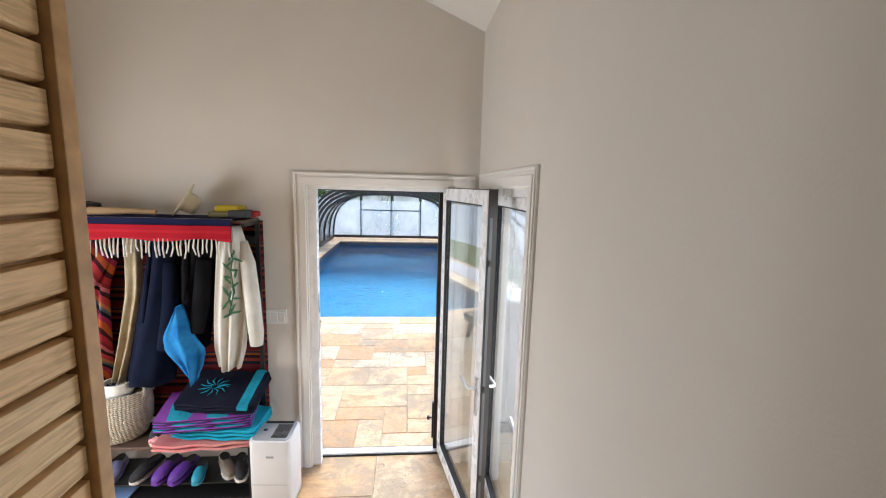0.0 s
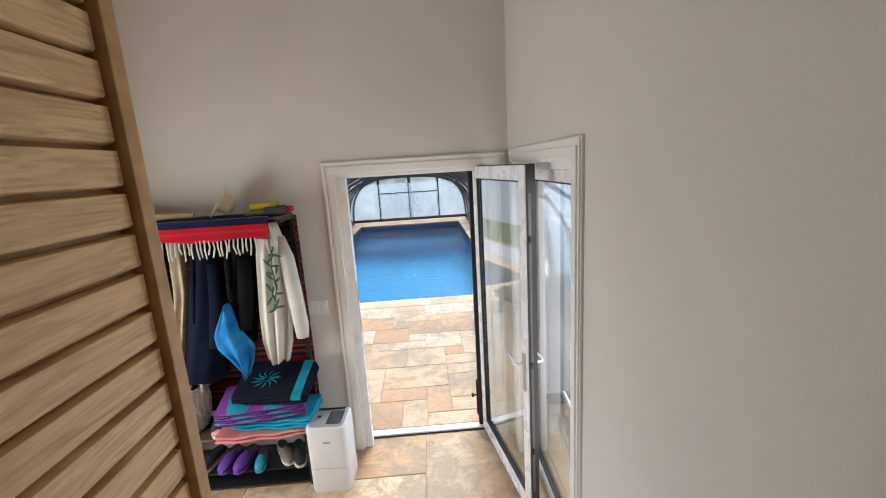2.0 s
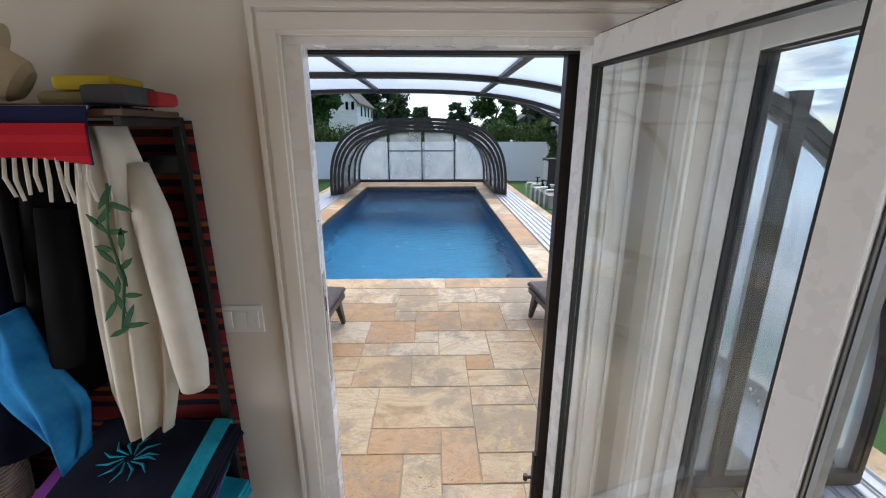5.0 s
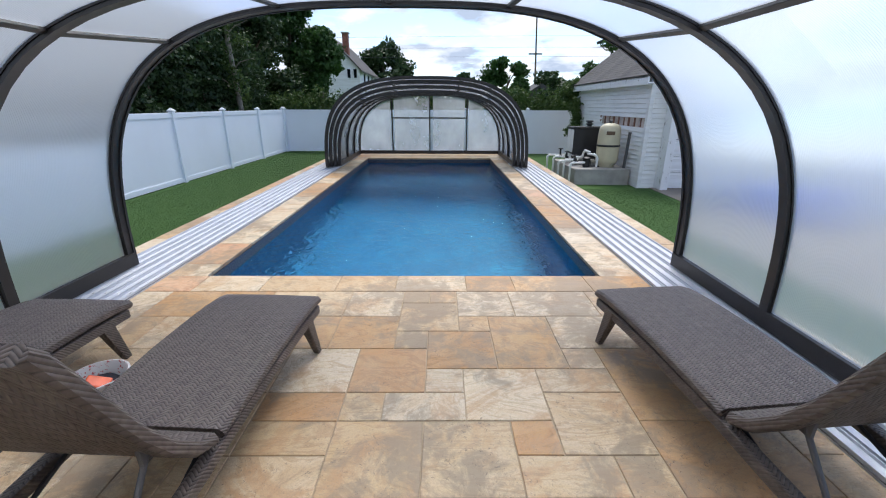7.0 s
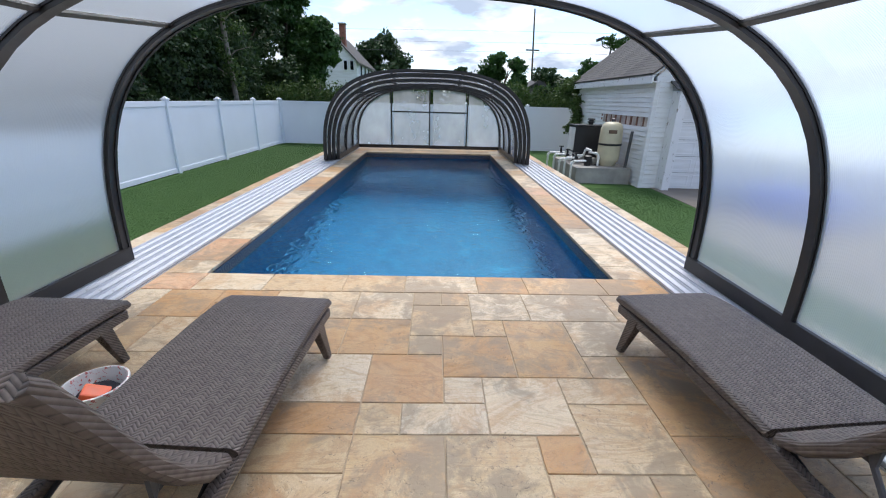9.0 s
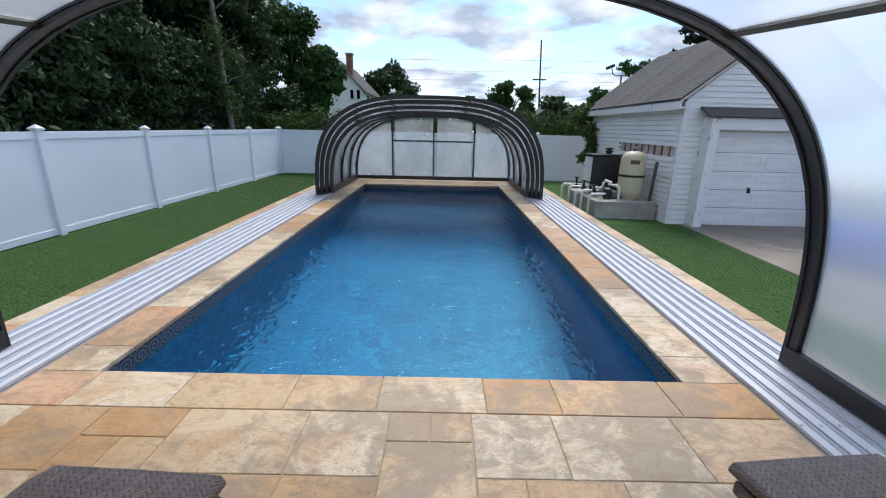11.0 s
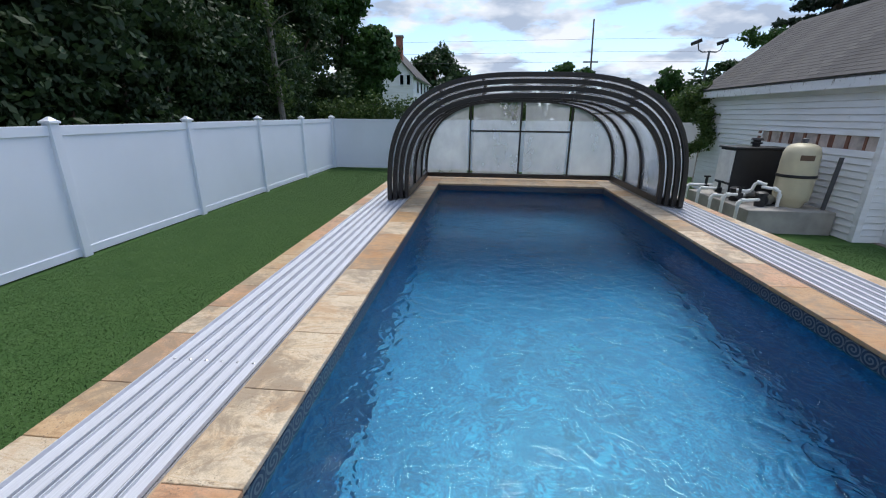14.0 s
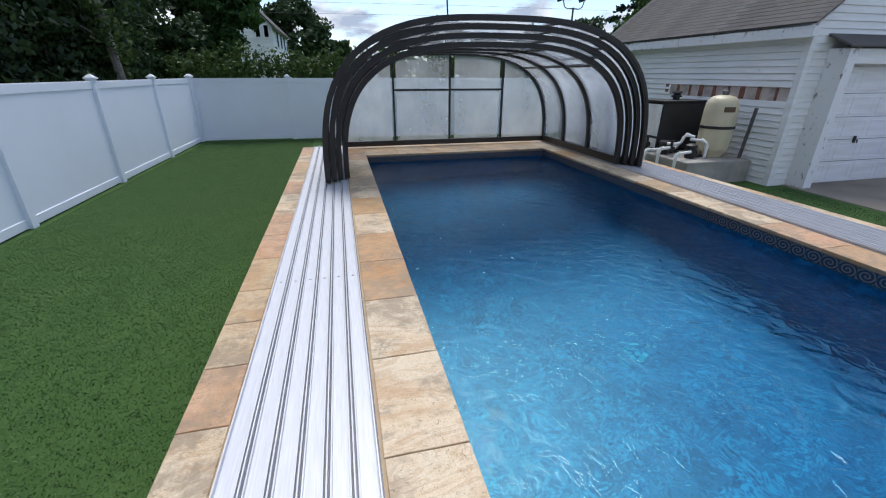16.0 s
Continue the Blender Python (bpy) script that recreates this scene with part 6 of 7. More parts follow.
jacket = drape("jacket", "black jacket hanging on the rack", "jacket", cloth("black_cloth", (0.004, 0.004, 0.005), (0.008, 0.008, 0.010), 7), -0.87, -0.57, 1.86, 1.08, -3.97, 0.09, 1, 0.018, ((0, 0.28, 1.0), (0.5, 0.08, 0.85), (1, 0.02, 0.66)), 5)
drape("bag", "bright blue cloth bag hanging on the rack", "bag", cloth("blue_nylon", (0.01, 0.11, 0.32), (0.03, 0.24, 0.52), 9), -0.91, -0.64, 1.42, 0.89, -4.09, 0.06, 2, 0.02, ((0, 0.42, 0.50), (0.4, 0.02, 0.72), (0.6, 0.04, 1.0), (0.8, 0.38, 0.92), (1, 0.68, 0.76)), 6)
WHITE_LINEN = cloth("white_linen", (0.52, 0.50, 0.44), (0.68, 0.66, 0.60), 5, 350)
sh_ = drape("shirt", "white linen shirt with a green leaf print hanging on the rack", "shirt", WHITE_LINEN, -0.62, -0.35, 1.95, 0.95, -4.02, 0.07, 3, 0.022, ((0, 0.36, 0.8), (0.2, 0.2, 1.0), (0.6, 0.06, 0.9), (0.85, 0.02, 0.82), (1, 0.12, 0.66)), 7)
bm = bmesh.new()
tube(bm, [(-0.40, -4.02, 1.84), (-0.36, -4.05, 1.70), (-0.335, -4.06, 1.45), (-0.315, -4.07, 1.22), (-0.315, -4.07, 1.13)], [0.035, 0.05, 0.052, 0.05, 0.042], 14)
part("sleeve", bm, WHITE_LINEN, sh_, smooth="all")
PRINT = cloth("green_print", (0.035, 0.09, 0.05), (0.06, 0.14, 0.08), 12)
g = random.Random(21)
for k in range(18):
    zc = 1.76 - 0.024 * k
    xc = -0.435 + 0.035 * math.sin(k * 1.7) - 0.0015 * k
    bm = bmesh.new()
    a = g.uniform(-1.4, 1.4)
    e = g.uniform(0.55, 1.05)
    prism(bm, [(e * p, 0.8 * q) for p, q in ((-0.045, 0), (-0.015, 0.010), (0.02, 0.009), (0.05, 0), (0.02, -0.009), (-0.015, -0.010))], "y", -0.004, 0.0)
    o = part("printed_leaf", bm, PRINT, sh_, "green printed leaf")
    o.matrix_local = Matrix.Translation((xc, -4.112, zc)) @ Matrix.Rotation(a, 4, 'Y')
bm = bmesh.new()
tube(bm, [(-0.42, -4.113, 1.80), (-0.445, -4.116, 1.66), (-0.43, -4.116, 1.52), (-0.47, -4.113, 1.36)], 0.004, 6)
part("printed_stem", bm, PRINT, sh_, "green printed stem")

# folds, collars and belts of the hanging clothes
BLACK_TRIM = cloth("black_braid", (0.012, 0.012, 0.014), (0.20, 0.19, 0.18), 160)
for k in range(6):
    za = 1.44 - 0.10 * k
    bm = bmesh.new()
    tube(bm, [(-1.575 - 0.004 * k, -4.03, za), (-1.51, -4.088, za - 0.035), (-1.42, -4.095, za - 0.06), (-1.345, -4.045, za - 0.12)], 0.0045, 6)
    part("braid", bm, BLACK_TRIM, robe, "black and white beaded braid", smooth="all")
bm = bmesh.new()
tube(bm, [(-1.54, -4.0, 1.83), (-1.55, -4.06, 1.70), (-1.51, -4.10, 1.58), (-1.43, -4.12, 1.52), (-1.35, -4.10, 1.56), (-1.29, -4.06, 1.68), (-1.26, -4.0, 1.82)], [0.03, 0.042, 0.046, 0.046, 0.046, 0.042, 0.03], 10)
part("hood", bm, SERAPE, robe, "looped striped hood", smooth="all")
for ob, mt, lapel, sleeve in ((bathrobe, "navy_terry", ((-0.95, 1.83), (-0.99, 1.60), (-1.03, 1.30)), ((-0.86, 1.70), (-0.87, 1.40), (-0.93, 1.10))),
                              (jacket, "black_cloth", ((-0.74, 1.83), (-0.75, 1.66), (-0.76, 1.45)), ((-0.64, 1.72), (-0.67, 1.45), (-0.71, 1.22)))):
    bm = bmesh.new()
    tube(bm, [(x, -4.06 - 0.02 * k, z) for k, (x, z) in enumerate(lapel)], [0.018, 0.02, 0.012], 8)
    part("lapel", bm, bpy.data.materials[mt], ob, smooth="all")
    bm = bmesh.new()
    tube(bm, [(x, -4.04 - 0.01 * k, z) for k, (x, z) in enumerate(sleeve)], [0.05, 0.055, 0.045], 12)
    part("sleeve", bm, bpy.data.materials[mt], ob, smooth="all")

# serape over the top shelf with a white fringe
ser = thing("serape", "red and navy woven cloth with white fringe over the shelf", "cloth")
RED = striped("red_serape", ((0.0, (0.42, 0.012, 0.022)), (0.45, (0.50, 0.02, 0.03)), (0.8, (0.38, 0.012, 0.03))), 6.0, 'Z')
bm = bmesh.new()
SY = RYF + 0.035
rings = []
for k in range(25):
    x = RX0 - 0.06 + (RX1 - 0.06 - RX0 + 0.06) * k / 24
    w = 0.006 * math.sin(k * 1.1)
    sag = 0.01 * math.sin(k * 0.7)
    path = [(RYB - 0.03, 2.004), (SY + 0.02, 2.006), (SY - 0.004, 1.998), (SY - 0.012 - w, 1.93), (SY - 0.016 - w, 1.865 + sag)]
    rings.append([(x, p[0], p[1]) for p in path] + [(x, p[0] + 0.006, p[1] - 0.006) for p in path[::-1]])
loft(bm, rings)
NAVY = striped("navy_band", ((0.0, (0.012, 0.016, 0.06)), (0.55, (0.03, 0.05, 0.13)), (0.7, (0.012, 0.016, 0.06)), (0.86, (0.35, 0.33, 0.30)), (0.92, (0.02, 0.025, 0.08))), 2.6, 'Y')
part("woven_cloth", bm, NAVY, ser, smooth=True)
bm = bmesh.new()
rings = []
for k in range(25):
    x = RX0 - 0.06 + (RX1 - RX0) * k / 24
    w = 0.006 * math.sin(k * 1.1)
    path = [(SY - 0.016 - w * 0.6, 1.957), (SY - 0.018 - w, 1.92), (SY - 0.022 - w, 1.862 + 0.01 * math.sin(k * 0.7))]
    rings.append([(x, p[0], p[1]) for p in path] + [(x, p[0] + 0.005, p[1]) for p in path[::-1]])
loft(bm, rings)
part("red_band", bm, RED, ser, "bright red woven band", smooth=True)
FRINGE = cloth("white_fringe", (0.55, 0.53, 0.48), (0.72, 0.70, 0.66), 30)
for k in range(46):
    x = RX0 - 0.045 + k * (RX1 - RX0 - 0.03) / 45
    bm = bmesh.new()
    l = g.uniform(0.08, 0.13)
    tube(bm, [(x, SY - 0.014, 1.87), (x + g.uniform(-0.008, 0.008), SY - 0.02, 1.87 - l * 0.5), (x + g.uniform(-0.012, 0.012), SY - 0.018, 1.87 - l)], [0.0045, 0.0055, 0.0045], 5)
    part("tassel", bm, FRINGE, ser, "white twisted tassel")

# things on the top shelf
hat = thing("sun_hat", "off-white cloth sun hat lying on its side on the shelf", "hat")
bm = bmesh.new()
lathe(bm, [(0.0, 0.12), (0.06, 0.115), (0.085, 0.09), (0.092, 0.004), (0.16, -0.010), (0.166, -0.016), (0.16, -0.020), (0.087, -0.006), (0.08, 0.085), (0.0, 0.11)], 24)
o = part("crown", bm, cloth("cream_canvas", (0.55, 0.48, 0.34), (0.68, 0.61, 0.46)), hat, smooth=True)
hat.matrix_world = Matrix.Translation((-0.76, -4.0, 2.108)) @ Matrix.Scale(0.76, 4) @ Matrix.Rotation(radians(24), 4, 'Z') @ Matrix.Rotation(radians(122), 4, 'Y') @ Matrix.Scale(0.8, 4, (0, 1, 0))
bm = bmesh.new()
prism(bm, [(-1.66, 2.008), (-1.36, 2.008), (-1.33, 2.05), (-1.42, 2.075), (-1.6, 2.05)], "y", -4.1, -3.98)
tagged(part("bag", bm, plain("red_vinyl", (0.50, 0.03, 0.02), 0.4), bevel=0.015), "flat red pouch on the top shelf", "pouch")
bm = bmesh.new()
lathe(bm, [(0.0, 0.0), (0.055, 0.0), (0.068, 0.03), (0.06, 0.07), (0.0, 0.085)], 16, (-1.36, -4.0, 2.008))
tagged(part("goggles", bm, BLACK, smooth=True), "black rounded swim goggles case on the shelf", "goggles case")
bm = bmesh.new()
tube(bm, [(-1.32, -4.06, 2.03), (-1.1, -4.05, 2.035), (-0.93, -4.03, 2.03)], [0.03, 0.02, 0.016], 8)
tagged(part("paddle", bm, plain("light_wood", (0.45, 0.30, 0.16), 0.5), smooth=True), "pale wooden brush handle on the shelf", "brush")
bm = bmesh.new()
tube(bm, [(-1.48, -4.12, 2.026), (-1.36, -4.12, 2.026)], [0.022, 0.018], 10)
tagged(part("torch", bm, STEEL, smooth=True), "small steel torch on the shelf", "torch")
for k, (x, y, w, d, h, c) in enumerate(((-0.48, -3.98, 0.16, 0.14, 0.04, (0.55, 0.42, 0.05)), (-0.50, -4.0, 0.2, 0.12, 0.035, (0.25, 0.22, 0.12)), (-0.40, -4.02, 0.12, 0.14, 0.05, (0.08, 0.08, 0.09)), (-0.36, -3.95, 0.10, 0.1, 0.04, (0.4, 0.05, 0.05)))):
    z0 = 2.006 if k != 0 else 2.043
    bm = bmesh.new()
    box(bm, x - w / 2, x + w / 2, y - d / 2, y + d / 2, z0, z0 + h)
    tagged(part("glove", bm, cloth(f"glove_cloth_{k}", tuple(0.7 * v for v in c), c), bevel=0.014), "crumpled work glove heaped on the shelf", "glove", "gloves on the shelf")

# basket on the bench
bs = thing("basket", "pale woven rope basket with handles on the bench", "basket")
m = Mat("woven_rope")
v = m.coord("Object")
sx2 = m.n.new("ShaderNodeSeparateXYZ"); m.l.new(v, sx2.inputs[0])
w1 = m.wave(v, 26.0, 1.0, 2.0, 'Z')
w2 = m.wave(v, 18.0, 2.0, 2.0, 'X')
hh = m.math('ADD', w1, m.math('MULTIPLY', w2, 0.6))
m.set(Base_Color=m.ramp(hh, (0.2, (0.30, 0.24, 0.17)), (0.9, (0.62, 0.55, 0.44))), Roughness=0.9)
m.bump(hh, 0.8, 0.008)
ROPE = m.m
bm = bmesh.new()
lathe(bm, [(0.0, 0.0), (0.19, 0.0), (0.215, 0.02), (0.25, 0.12), (0.258, 0.22), (0.245, 0.30), (0.25, 0.315), (0.238, 0.318), (0.235, 0.29), (0.24, 0.2), (0.2, 0.03), (0.0, 0.03)], 36)
for vtx in bm.verts:
    vtx.co.y *= 0.66
part("body", bm, ROPE, bs, smooth=True)
for s in (-1, 1):
    bm = bmesh.new()
    tube(bm, [(s * 0.24, -0.05, 0.28), (s * 0.25, -0.05, 0.37), (s * 0.245, 0, 0.405), (s * 0.25, 0.05, 0.37), (s * 0.24, 0.05, 0.28)], 0.011, 7)
    part("handle", bm, ROPE, bs, smooth=True)
bs.matrix_world = pose(-1.355, -4.02, 0.446, 0, 0, 4) @ Matrix.Scale(1.1, 4)
bm = bmesh.new()
lathe(bm, [(0.0, 0.22), (0.14, 0.24), (0.17, 0.28), (0.11, 0.34), (0.0, 0.355)], 18, (0, 0, 0))
for vtx in bm.verts:
    vtx.co.y *= 0.6; vtx.co.x -= 0.07; vtx.co.z += 0.02 * math.sin(vtx.co.x * 40)
o = part("scarf", bm, striped("blue_print", ((0.0, (0.02, 0.03, 0.12)), (0.35, (0.40, 0.42, 0.5)), (0.5, (0.03, 0.04, 0.16)), (0.8, (0.3, 0.32, 0.42))), 9.0, 'DIAGONAL', 6.0), smooth=True)
o.matrix_world = bs.matrix_world.copy()
tagged(o, "crumpled blue and white printed scarf in the basket", "scarf")
bm = bmesh.new()
lathe(bm, [(0.0, 0.30), (0.075, 0.30), (0.09, 0.34), (0.08, 0.385), (0.07, 0.385), (0.075, 0.34), (0.0, 0.33)], 20, (0.09, -0.04, 0))
o = part("bowl", bm, plain("white_plastic", (0.72, 0.71, 0.66), 0.4), smooth=True)
o.matrix_world = bs.matrix_world.copy()
tagged(o, "white plastic cap lying in the basket", "cap")

# folded towels on the bench
TEAL = (0.01, 0.22, 0.34)
stack = [("pink towel with red pattern under the pile", (0.52, 0.14, 0.15), (0.60, 0.28, 0.24), 0.62, 0.40, 0.05, -0.66, -4.03, 3),
         ("bright turquoise towel folded in the pile", (0.01, 0.24, 0.36), (0.02, 0.36, 0.50), 0.56, 0.34, 0.07, -0.58, -4.02, -4),
         ("purple and turquoise striped beach towel folded", None, None, 0.60, 0.36, 0.10, -0.66, -4.03, 7),
         ("black beach towel with a turquoise print folded on top", (0.006, 0.007, 0.015), (0.012, 0.014, 0.026), 0.54, 0.34, 0.07, -0.57, -4.0, -5)]
z0 = 0.447
for k, (label, c0, c1, w, d, h, x, y, r) in enumerate(stack):
    mt = cloth(f"towel_terry_{k}", c0, c1, 6, 260) if c0 else striped("striped_terry", ((0.0, TEAL), (0.2, (0.20, 0.04, 0.30)), (0.42, (0.01, 0.012, 0.03)), (0.6, (0.24, 0.06, 0.34)), (0.8, (0.02, 0.30, 0.42))), 9.0, 'Z')
    bm = bmesh.new()
    layers = 3 if k else 2
    for q in range(layers):
        za, zb = h * q / layers, h * (q + 1) / layers - 0.002
        rings = []
        for i in range(13):
            u = i / 12 - 0.5
            wav = 0.006 * math.sin(i * 1.3 + q + k)
            dd = d / 2 * (1 - 0.03 * q) * (1 - 0.08 * (2 * u) ** 6)
            rings.append([(u * w, -dd, za + 0.006 + wav), (u * w, -dd - 0.008, (za + zb) / 2 + wav), (u * w, -dd, zb + wav), (u * w, 0, zb + wav + 0.004), (u * w, dd, zb + wav), (u * w, dd, za + wav)])
        loft(bm, rings)
    o = part("folded_towel", bm, mt, smooth=True)
    o.matrix_world = Matrix.Translation((x, y, z0 + (0, 0, 0.02, 0.05)[k])) @ Matrix.Rotation(radians(r), 4, 'Z') @ Matrix.Rotation(radians((1, 2, 8, 20)[k]), 4, 'X')
    tagged(o, label, "towel", "folded towels on the bench")
    if k == 3:
        SPLASH = cloth("turquoise_print", (0.01, 0.20, 0.30), (0.02, 0.32, 0.42), 20)
        for j in range(12):
            a = j * 0.55
            bm = bmesh.new()
            tube(bm, [(-0.06 + 0.02 * math.cos(a), 0.0 + 0.015 * math.sin(a), h + 0.006), (-0.06 + 0.07 * math.cos(a + 0.4), 0.05 * math.sin(a + 0.4), h + 0.009), (-0.06 + 0.11 * math.cos(a + 0.2), 0.085 * math.sin(a + 0.2), h + 0.006)], [0.002, 0.005, 0.001], 4)
            part("print", bm, SPLASH, o, "turquoise printed swirl")
        bm = bmesh.new()
        box(bm, w / 2 - 0.10, w / 2 - 0.03, -d / 2 - 0.012, d / 2, h - 0.02, h + 0.008)
        part("border", bm, SPLASH, o, "turquoise border stripe", 0.006)
    z0 += h + 0.005
bm = bmesh.new()
rings = [[(-1.02 + 0.035 * k, -4.16 - 0.02 * math.sin(k), 0.46 + 0.018 * math.sin(k * 1.4) + dz) for dz in (0, 0.03)] + [(-1.02 + 0.035 * k, -3.98, 0.47 + dz) for dz in (0.03, 0)] for k in range(8)]
loft(bm, rings)
tagged(part("cloth", bm, cloth("pink_cloth", (0.50, 0.16, 0.18), (0.66, 0.36, 0.36), 9), smooth="all"), "crumpled pink cloth on the bench edge", "cloth")


# ---- shoes ----
def shoe(label, material, sole_m, x, y, z, r, scale=1.0, clog=False):
    s = thing("shoe", label, "shoe", "shoes under the bench")
    L_, W_ = 0.27 * scale, 0.095 * scale

    def ring(t, h0, h1, w):
        yy = -L_ / 2 + L_ * t
        return [(w * math.cos(a), yy, h0 + (h1 - h0) * (0.5 + 0.5 * math.sin(a))) for a in [2 * math.pi * k / 12 for k in range(12)]]
    prof = ((0.0, 0.4), (0.06, 0.75), (0.2, 0.98), (0.38, 1.0), (0.55, 0.82), (0.75, 0.78), (0.92, 0.72), (1.0, 0.35))
    bm = bmesh.new()
    loft(bm, [[(W_ / 2 * w * c, -L_ / 2 + L_ * t, zz) for c, zz in ((-1, 0.0), (1, 0.0), (1.03, 0.022), (-1.03, 0.022))] for t, w in prof])
    part("sole", bm, sole_m, s, bevel=0.004)
    tops = (0.045, 0.06, 0.072, 0.085, 0.09 if clog else 0.075, 0.05 if clog else 0.07, 0.05 if clog else 0.075, 0.05)
    bm = bmesh.new()
    loft(bm, [ring(t, 0.02, tp * scale, W_ / 2 * w * 0.96) for (t, w), tp in zip(prof, tops)])
    part("upper", bm, material, s, smooth=True)
    bm = bmesh.new()
    lathe(bm, [(0.0, 0.0), (0.03, 0.0), (0.034, 0.008), (0.026, 0.004), (0.0, 0.003)], 14)
    for vtx in bm.verts:
        vtx.co.y *= 1.7
        vtx.co.z += 0.07 * scale
        vtx.co.y += 0.055
    part("opening", bm, BLACK, s, "dark opening")
    s.matrix_world = Matrix.Translation((x, y, z)) @ Matrix.Rotation(radians(r), 4, 'Z')
    return s


PURPLE = plain("purple_foam", (0.12, 0.035, 0.30), 0.55)
LILAC = plain("lilac_foam", (0.25, 0.26, 0.50), 0.55)
DARKSHOE = plain("black_suede", (0.02, 0.02, 0.022), 0.8)
GREYSHOE = plain("tan_suede", (0.22, 0.18, 0.14), 0.85)
CYAN = plain("turquoise_foam", (0.02, 0.30, 0.42), 0.5)
SOLE = plain("white_rubber", (0.6, 0.58, 0.54), 0.6)
shoe("lilac perforated foam clog under the bench", LILAC, LILAC, -1.34, -4.02, 0.153, 12, 1.0, True)
shoe("black canvas shoe with a white sole under the bench", DARKSHOE, SOLE, -1.12, -4.03, 0.153, -15)
shoe("purple foam clog under the bench", PURPLE, PURPLE, -0.98, -4.04, 0.153, -8, 1.0, True)
shoe("purple foam clog under the bench", PURPLE, PURPLE, -0.86, -4.05, 0.153, -12, 1.0, True)
shoe("turquoise foam sandal under the bench", CYAN, CYAN, -0.74, -4.08, 0.153, 10, 0.8, True)
shoe("tan suede shoe under the bench", GREYSHOE, SOLE, -0.58, -4.02, 0.153, 35)
shoe("black sandal with a white sole under the bench", DARKSHOE, SOLE, -0.47, -4.04, 0.153, 20)
shoe("black shoe standing on the bench edge", DARKSHOE, SOLE, -1.02, -4.06, 0.447, 25, 0.9)
bm = bmesh.new()
box(bm, -1.52, -1.2, -4.15, -3.9, 0.031, 0.045)
tagged(part("mat", bm, plain("blue_rubber", (0.18, 0.30, 0.55), 0.6), bevel=0.004), "pale blue rubber mat under the shoes", "mat")

# ---- dehumidifier ----
dh = thing("dehumidifier", "white plastic dehumidifier with a grey grille top", "dehumidifier")
WHITE_PL = plain("white_abs", (0.74, 0.74, 0.74), 0.35, vary=0.03)
GREY_PL = plain("grey_abs", (0.36, 0.37, 0.39), 0.4, vary=0.05)
bm = bmesh.new()
sec = rounded_rect(0.28, 0.26, 0.04)
loft(bm, [[(p[0] * s, p[1] * s, z) for p in sec] for s, z in ((0.95, 0.0), (1.0, 0.02), (1.0, 0.50), (0.985, 0.515), (0.94, 0.52))])
part("body", bm, WHITE_PL, dh, smooth=True)
bm = bmesh.new()
loft(bm, [[(p[0] * s, p[1] * s, z) for p in sec] for s, z in ((0.90, 0.519), (0.90, 0.524), (0.87, 0.526))])
part("top_panel", bm, GREY_PL, dh, "grey top panel")
for k in range(13):
    boxpart("vent_slot", (0.0, 0.105, -0.09 + k * 0.0125, -0.083 + k * 0.0125, 0.526, 0.528), BLACK, dh, "", 0)
for k in range(10):
    boxpart("vent_slot", (-0.10, 0.10, 0.082 + k * 0.0028, 0.0835 + k * 0.0028, 0.526, 0.5275), BLACK, dh, "", 0)
boxpart("button", (-0.08, -0.055, -0.01, 0.012, 0.526, 0.529), BLACK, dh, "black button", 0.001)
boxpart("side_slot", (-0.02, 0.03, -0.1315, -0.129, 0.40, 0.415), GREY_PL, dh, "", 0)
boxpart("tank_line", (-0.12, 0.12, -0.1312, -0.1295, 0.20, 0.203), GREY_PL, dh, "", 0)
dh.matrix_world = pose(-0.19, -4.13, 0, 0, 0, -3)

# wall switches
sw = thing("light_switch", "white triple wall switch plate", "switch")
boxpart("plate", (-0.355, -0.185, Y_WALL - 0.008, Y_WALL, 1.19, 1.30), WHITE_PL, sw, "", 0.002)
for k in range(3):
    boxpart("rocker", (-0.34 + 0.05 * k, -0.30 + 0.05 * k, Y_WALL - 0.013, Y_WALL - 0.008, 1.21, 1.28), WHITE_PL, sw, "", 0.002)


# ---- stones: deck, coping, border and indoor floor ----
stone_cache = {}
stone_rng = random.Random(51)


def stone(parent, x0, x1, y0, y1, lift=0.0, material=None):
    """One paving slab with slightly uneven, softened edges; alike slabs share a mesh."""
    w, l = round(x1 - x0 - 0.003, 3), round(y1 - y0 - 0.003, 3)
    material = material or TRAVERTINE
    key = (w, l, material.name, stone_rng.randrange(3))
    if key not in stone_cache:
        bm = bmesh.new()
        a, b = w / 2, l / 2
        edge = []
        for (px, py), (qx, qy) in zip(((-a, -b), (a, -b), (a, b), (-a, b)), ((a, -b), (a, b), (-a, b), (-a, -b))):
            for k in range(3):
                f = k / 3
                d = stone_rng.uniform(0.0, 0.0035)
                x, y = px + (qx - px) * f, py + (qy - py) * f
                edge.append((x * (1 - d / a), y * (1 - d / b)))
        loft(bm, [[(x * (1 - e / a), y * (1 - e / b), z) for x, y in edge] for e, z in ((0, -0.03), (0, -0.003), (0.003, 0.0))])
        bmesh.ops.recalc_face_normals(bm, faces=bm.faces)
        me = bpy.data.meshes.new("stone")
        bm.to_mesh(me); bm.free()
        me.materials.append(material)
        stone_cache[key] = me
    ob = new("stone", stone_cache[key])
    ob.location = ((x0 + x1) / 2, (y0 + y1) / 2, lift)
    ob.parent = parent
    return ob


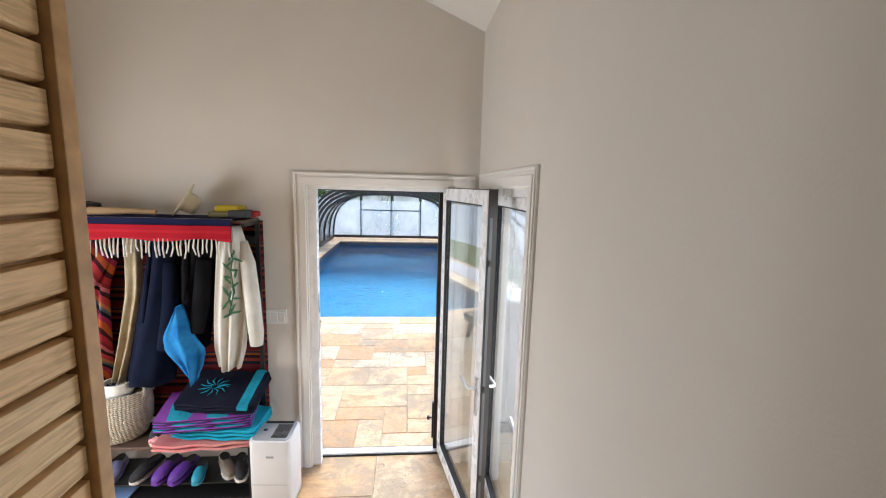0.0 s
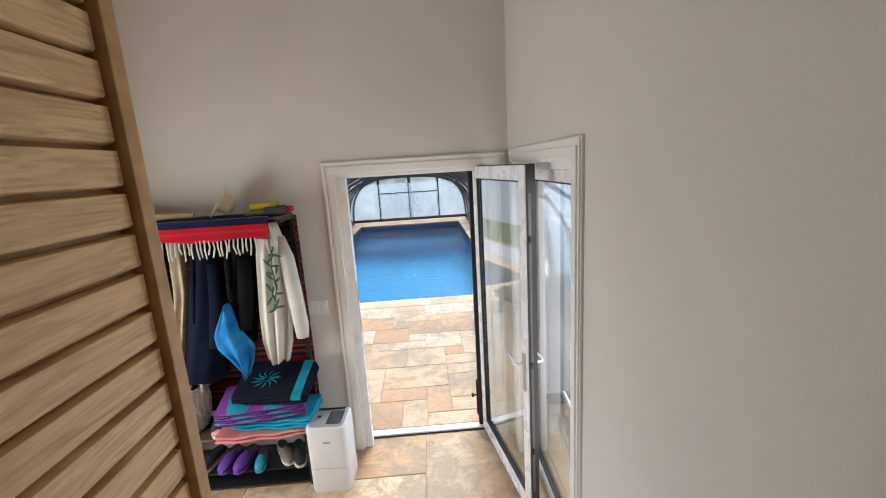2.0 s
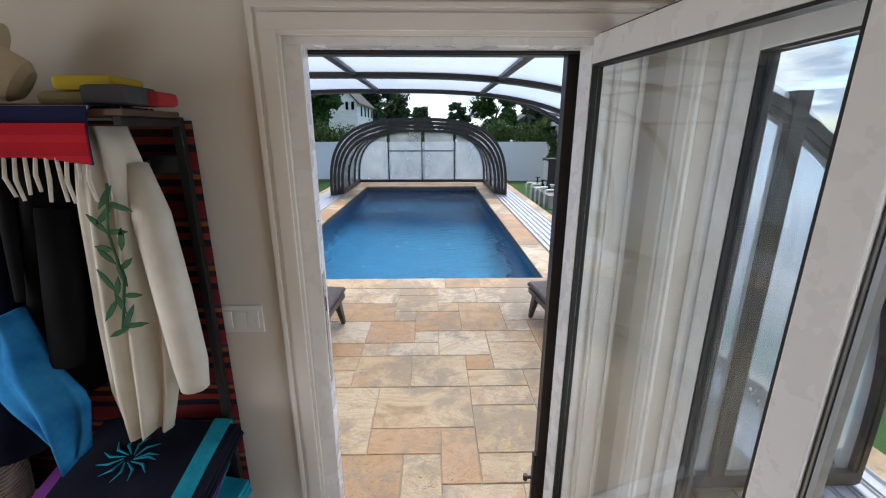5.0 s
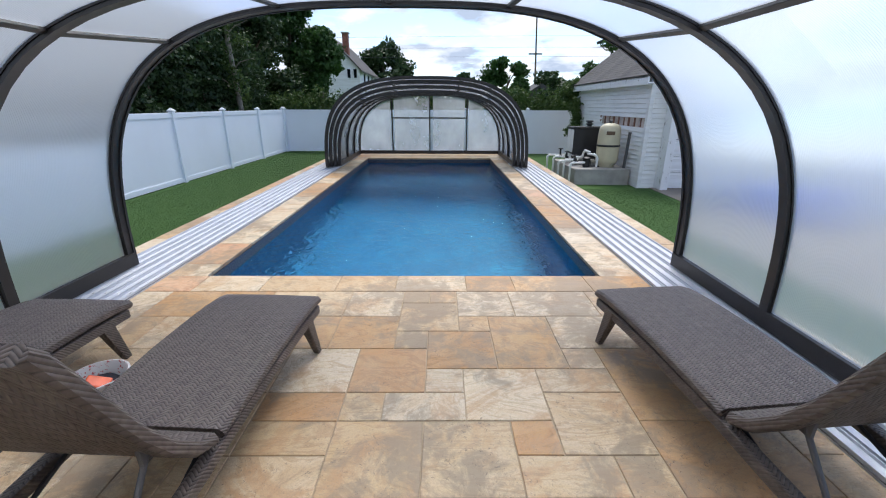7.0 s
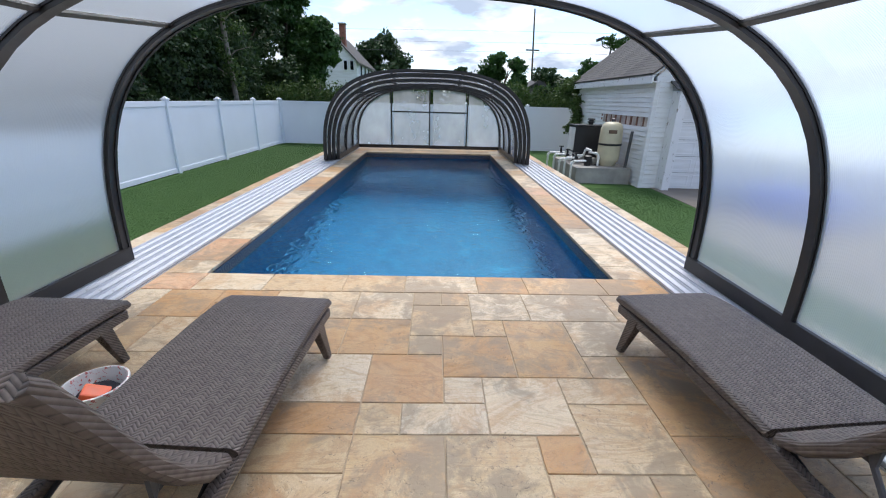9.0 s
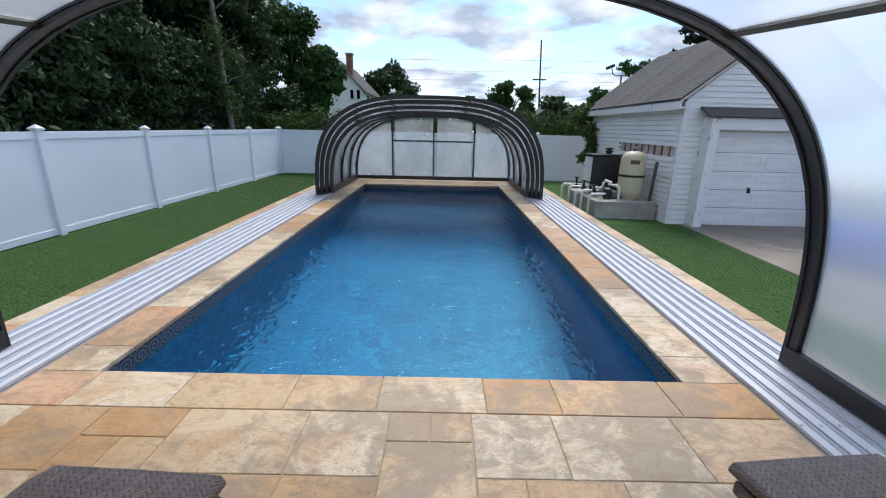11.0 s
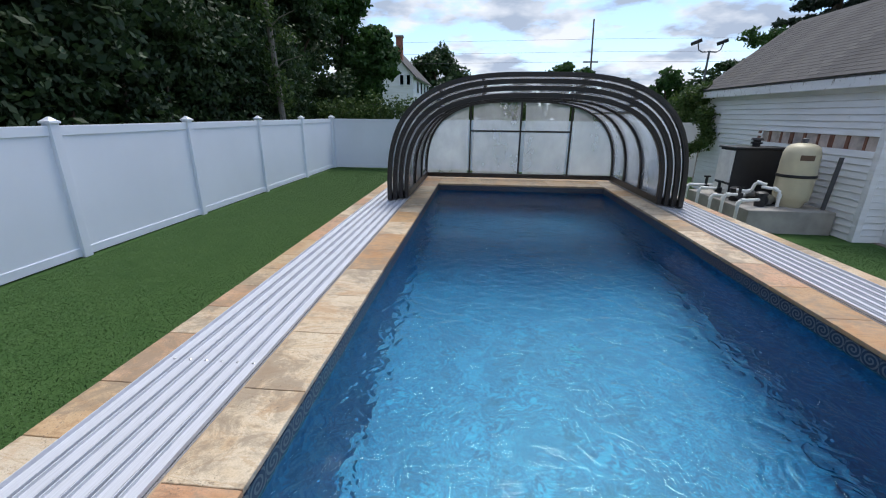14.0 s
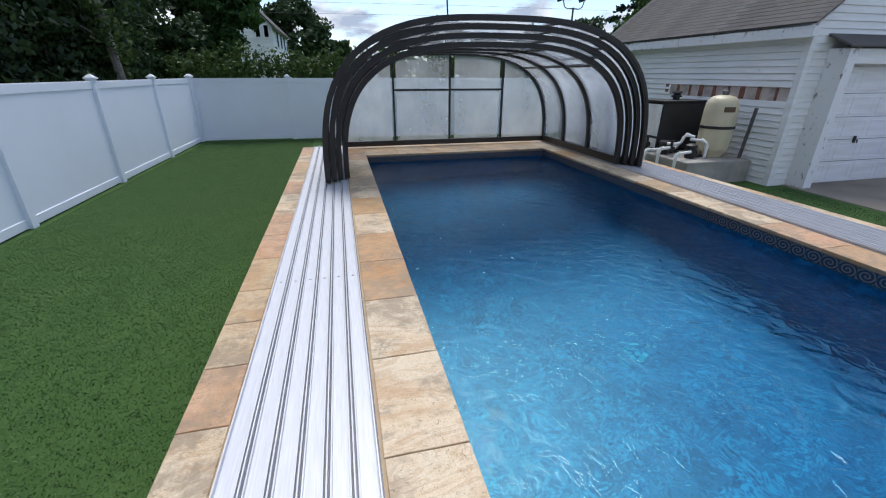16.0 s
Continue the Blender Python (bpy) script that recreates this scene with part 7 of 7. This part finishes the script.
def pave(parent, x0, x1, y0, y1, ox, oy, unit, seed, fixed=()):
    """A random pattern of large and small slabs on a unit grid."""
    g = random.Random(seed)
    i0, i1 = math.floor((x0 - ox) / unit + 0.02), math.ceil((x1 - ox) / unit - 0.02)
    j0, j1 = math.floor((y0 - oy) / unit + 0.02), math.ceil((y1 - oy) / unit - 0.02)
    used = set()

    def lay(i, j, w, h, material=None):
        for p in range(i, i + w):
            for q in range(j, j + h):
                used.add((p, q))
        a, b = max(x0, ox + i * unit), min(x1, ox + (i + w) * unit)
        c, d = max(y0, oy + j * unit), min(y1, oy + (j + h) * unit)
        if b - a > 0.03 and d - c > 0.03:
            stone(parent, a, b, c, d, g.uniform(-0.0015, 0.0), material or g.choice((None, None, None, None, TRAVERTINE_RUST, TRAVERTINE_PALE)))
    for f in fixed:
        lay(*f)
    for j in range(j1 - 1, j0 - 1, -1):
        for i in range(i0, i1):
            if (i, j) in used:
                continue
            sizes = [(2, 2), (3, 2), (2, 1), (2, 2), (3, 2), (1, 2), (2, 3)]
            g.shuffle(sizes)
            for w, h in sizes + [(1, 1)]:
                cells = [(p, q) for p in range(i, i + w) for q in range(j - h + 1, j + 1)]
                if all(c not in used and i0 <= c[0] < i1 and j0 <= c[1] < j1 for c in cells):
                    lay(i, j - h + 1, w, h)
                    break


U = 0.2335
pv = structure(new("pavement"), "warm travertine slabs of mixed sizes on the patio", "pavement")
RU, PA = TRAVERTINE_RUST, TRAVERTINE_PALE
BY_POOL = ((-3, 5, 2, 2, PA), (-1, 6, 1, 1), (-1, 4, 2, 2), (0, 6, 1, 1), (1, 5, 2, 2, PA), (1, 4, 1, 1), (0, 2, 2, 2, RU), (2, 2, 2, 3, RU), (-1, 3, 1, 1), (-2, 1, 2, 2), (-4, 1, 2, 2), (0, 1, 1, 1, PA), (3, 1, 2, 1))
BY_HOUSE = ((1, 0, 2, 2, PA), (-1, 0, 2, 1), (-2, 0, 1, 1), (-4, 0, 2, 1), (-2, -2, 2, 2), (0, -2, 2, 2), (2, -1, 1, 1, RU), (2, -2, 2, 1), (3, -1, 2, 2), (5, 0, 3, 3, RU), (-4, -1, 2, 1), (-4, -2, 2, 1))
pave(pv, -COPE + 0.003, COPE - 0.003, -3.575, -0.3435, 0.27, -1.978, U, 3, BY_POOL + BY_HOUSE)
pave(pv, X_E + 0.2, EDGE, -8.5, -3.575, 0.27, -1.96, 2 * U, 5)
pave(pv, -EDGE, X_W - 0.2, -8.5, -3.575, 0.27, -1.96, 2 * U, 6)
cp = structure(new("pool_coping"), "honey coloured travertine coping slabs round the pool", "coping")
g = random.Random(17)
for s in (-1, 1):
    y = -0.325
    k = 0
    while y < DECK_END - 0.1:
        y1 = 0.34 if k == 0 else min(y + 0.685, DECK_END)
        a, b = sorted((s * (HALF - 0.02), s * (COPE - 0.003)))
        stone(cp, a, b, max(y, 0.0) if k == 0 else y, y1, 0.001, g.choice((None, PA, PA, TRAVERTINE_PINK, PA, RU)))
        y = y1
        k += 1
x = -COPE + 0.003
for w in (0.42, 0.62, 0.70, 0.55, 0.66, 0.45, 0.72, 0.58):
    stone(cp, x, min(x + w, COPE - 0.003), -0.3415, 0.018, 0.001, g.choice((None, TRAVERTINE_PINK, PA, RU)))
    x += w
x = -HALF + 0.02
while x < HALF - 0.1:
    stone(cp, x, min(x + 0.66, HALF - 0.02), LENGTH - 0.018, LENGTH + 0.36, 0.001)
    stone(cp, x, min(x + 0.66, HALF - 0.02), LENGTH + 0.36, DECK_END, 0.0)
    x += 0.66
bd = structure(new("deck_border"), "travertine border slabs between the rails and the lawn", "border")
g = random.Random(8)
for s in (-1, 1):
    y = -3.575
    while y < DECK_END - 0.05:
        y1 = min(DECK_END, y + g.choice((0.46, 0.46, 0.7, 0.6)))
        if y1 > DECK_END - 0.2:
            y1 = DECK_END
        a, b = sorted((s * (RAIL + 0.003), s * EDGE))
        stone(bd, a, b, y, y1, g.uniform(-0.001, 0.001), g.choice((None, None, PA, TRAVERTINE_PINK, PA)))
        y = y1
fl_in = structure(new("floor_slabs"), "warm travertine floor slabs inside the hallway", "floor")
pave(fl_in, X_W, X_E, -5.9, -3.585, 0.27 - U, -3.80 + U * 0.4, 2 * U * 0.95, 12)
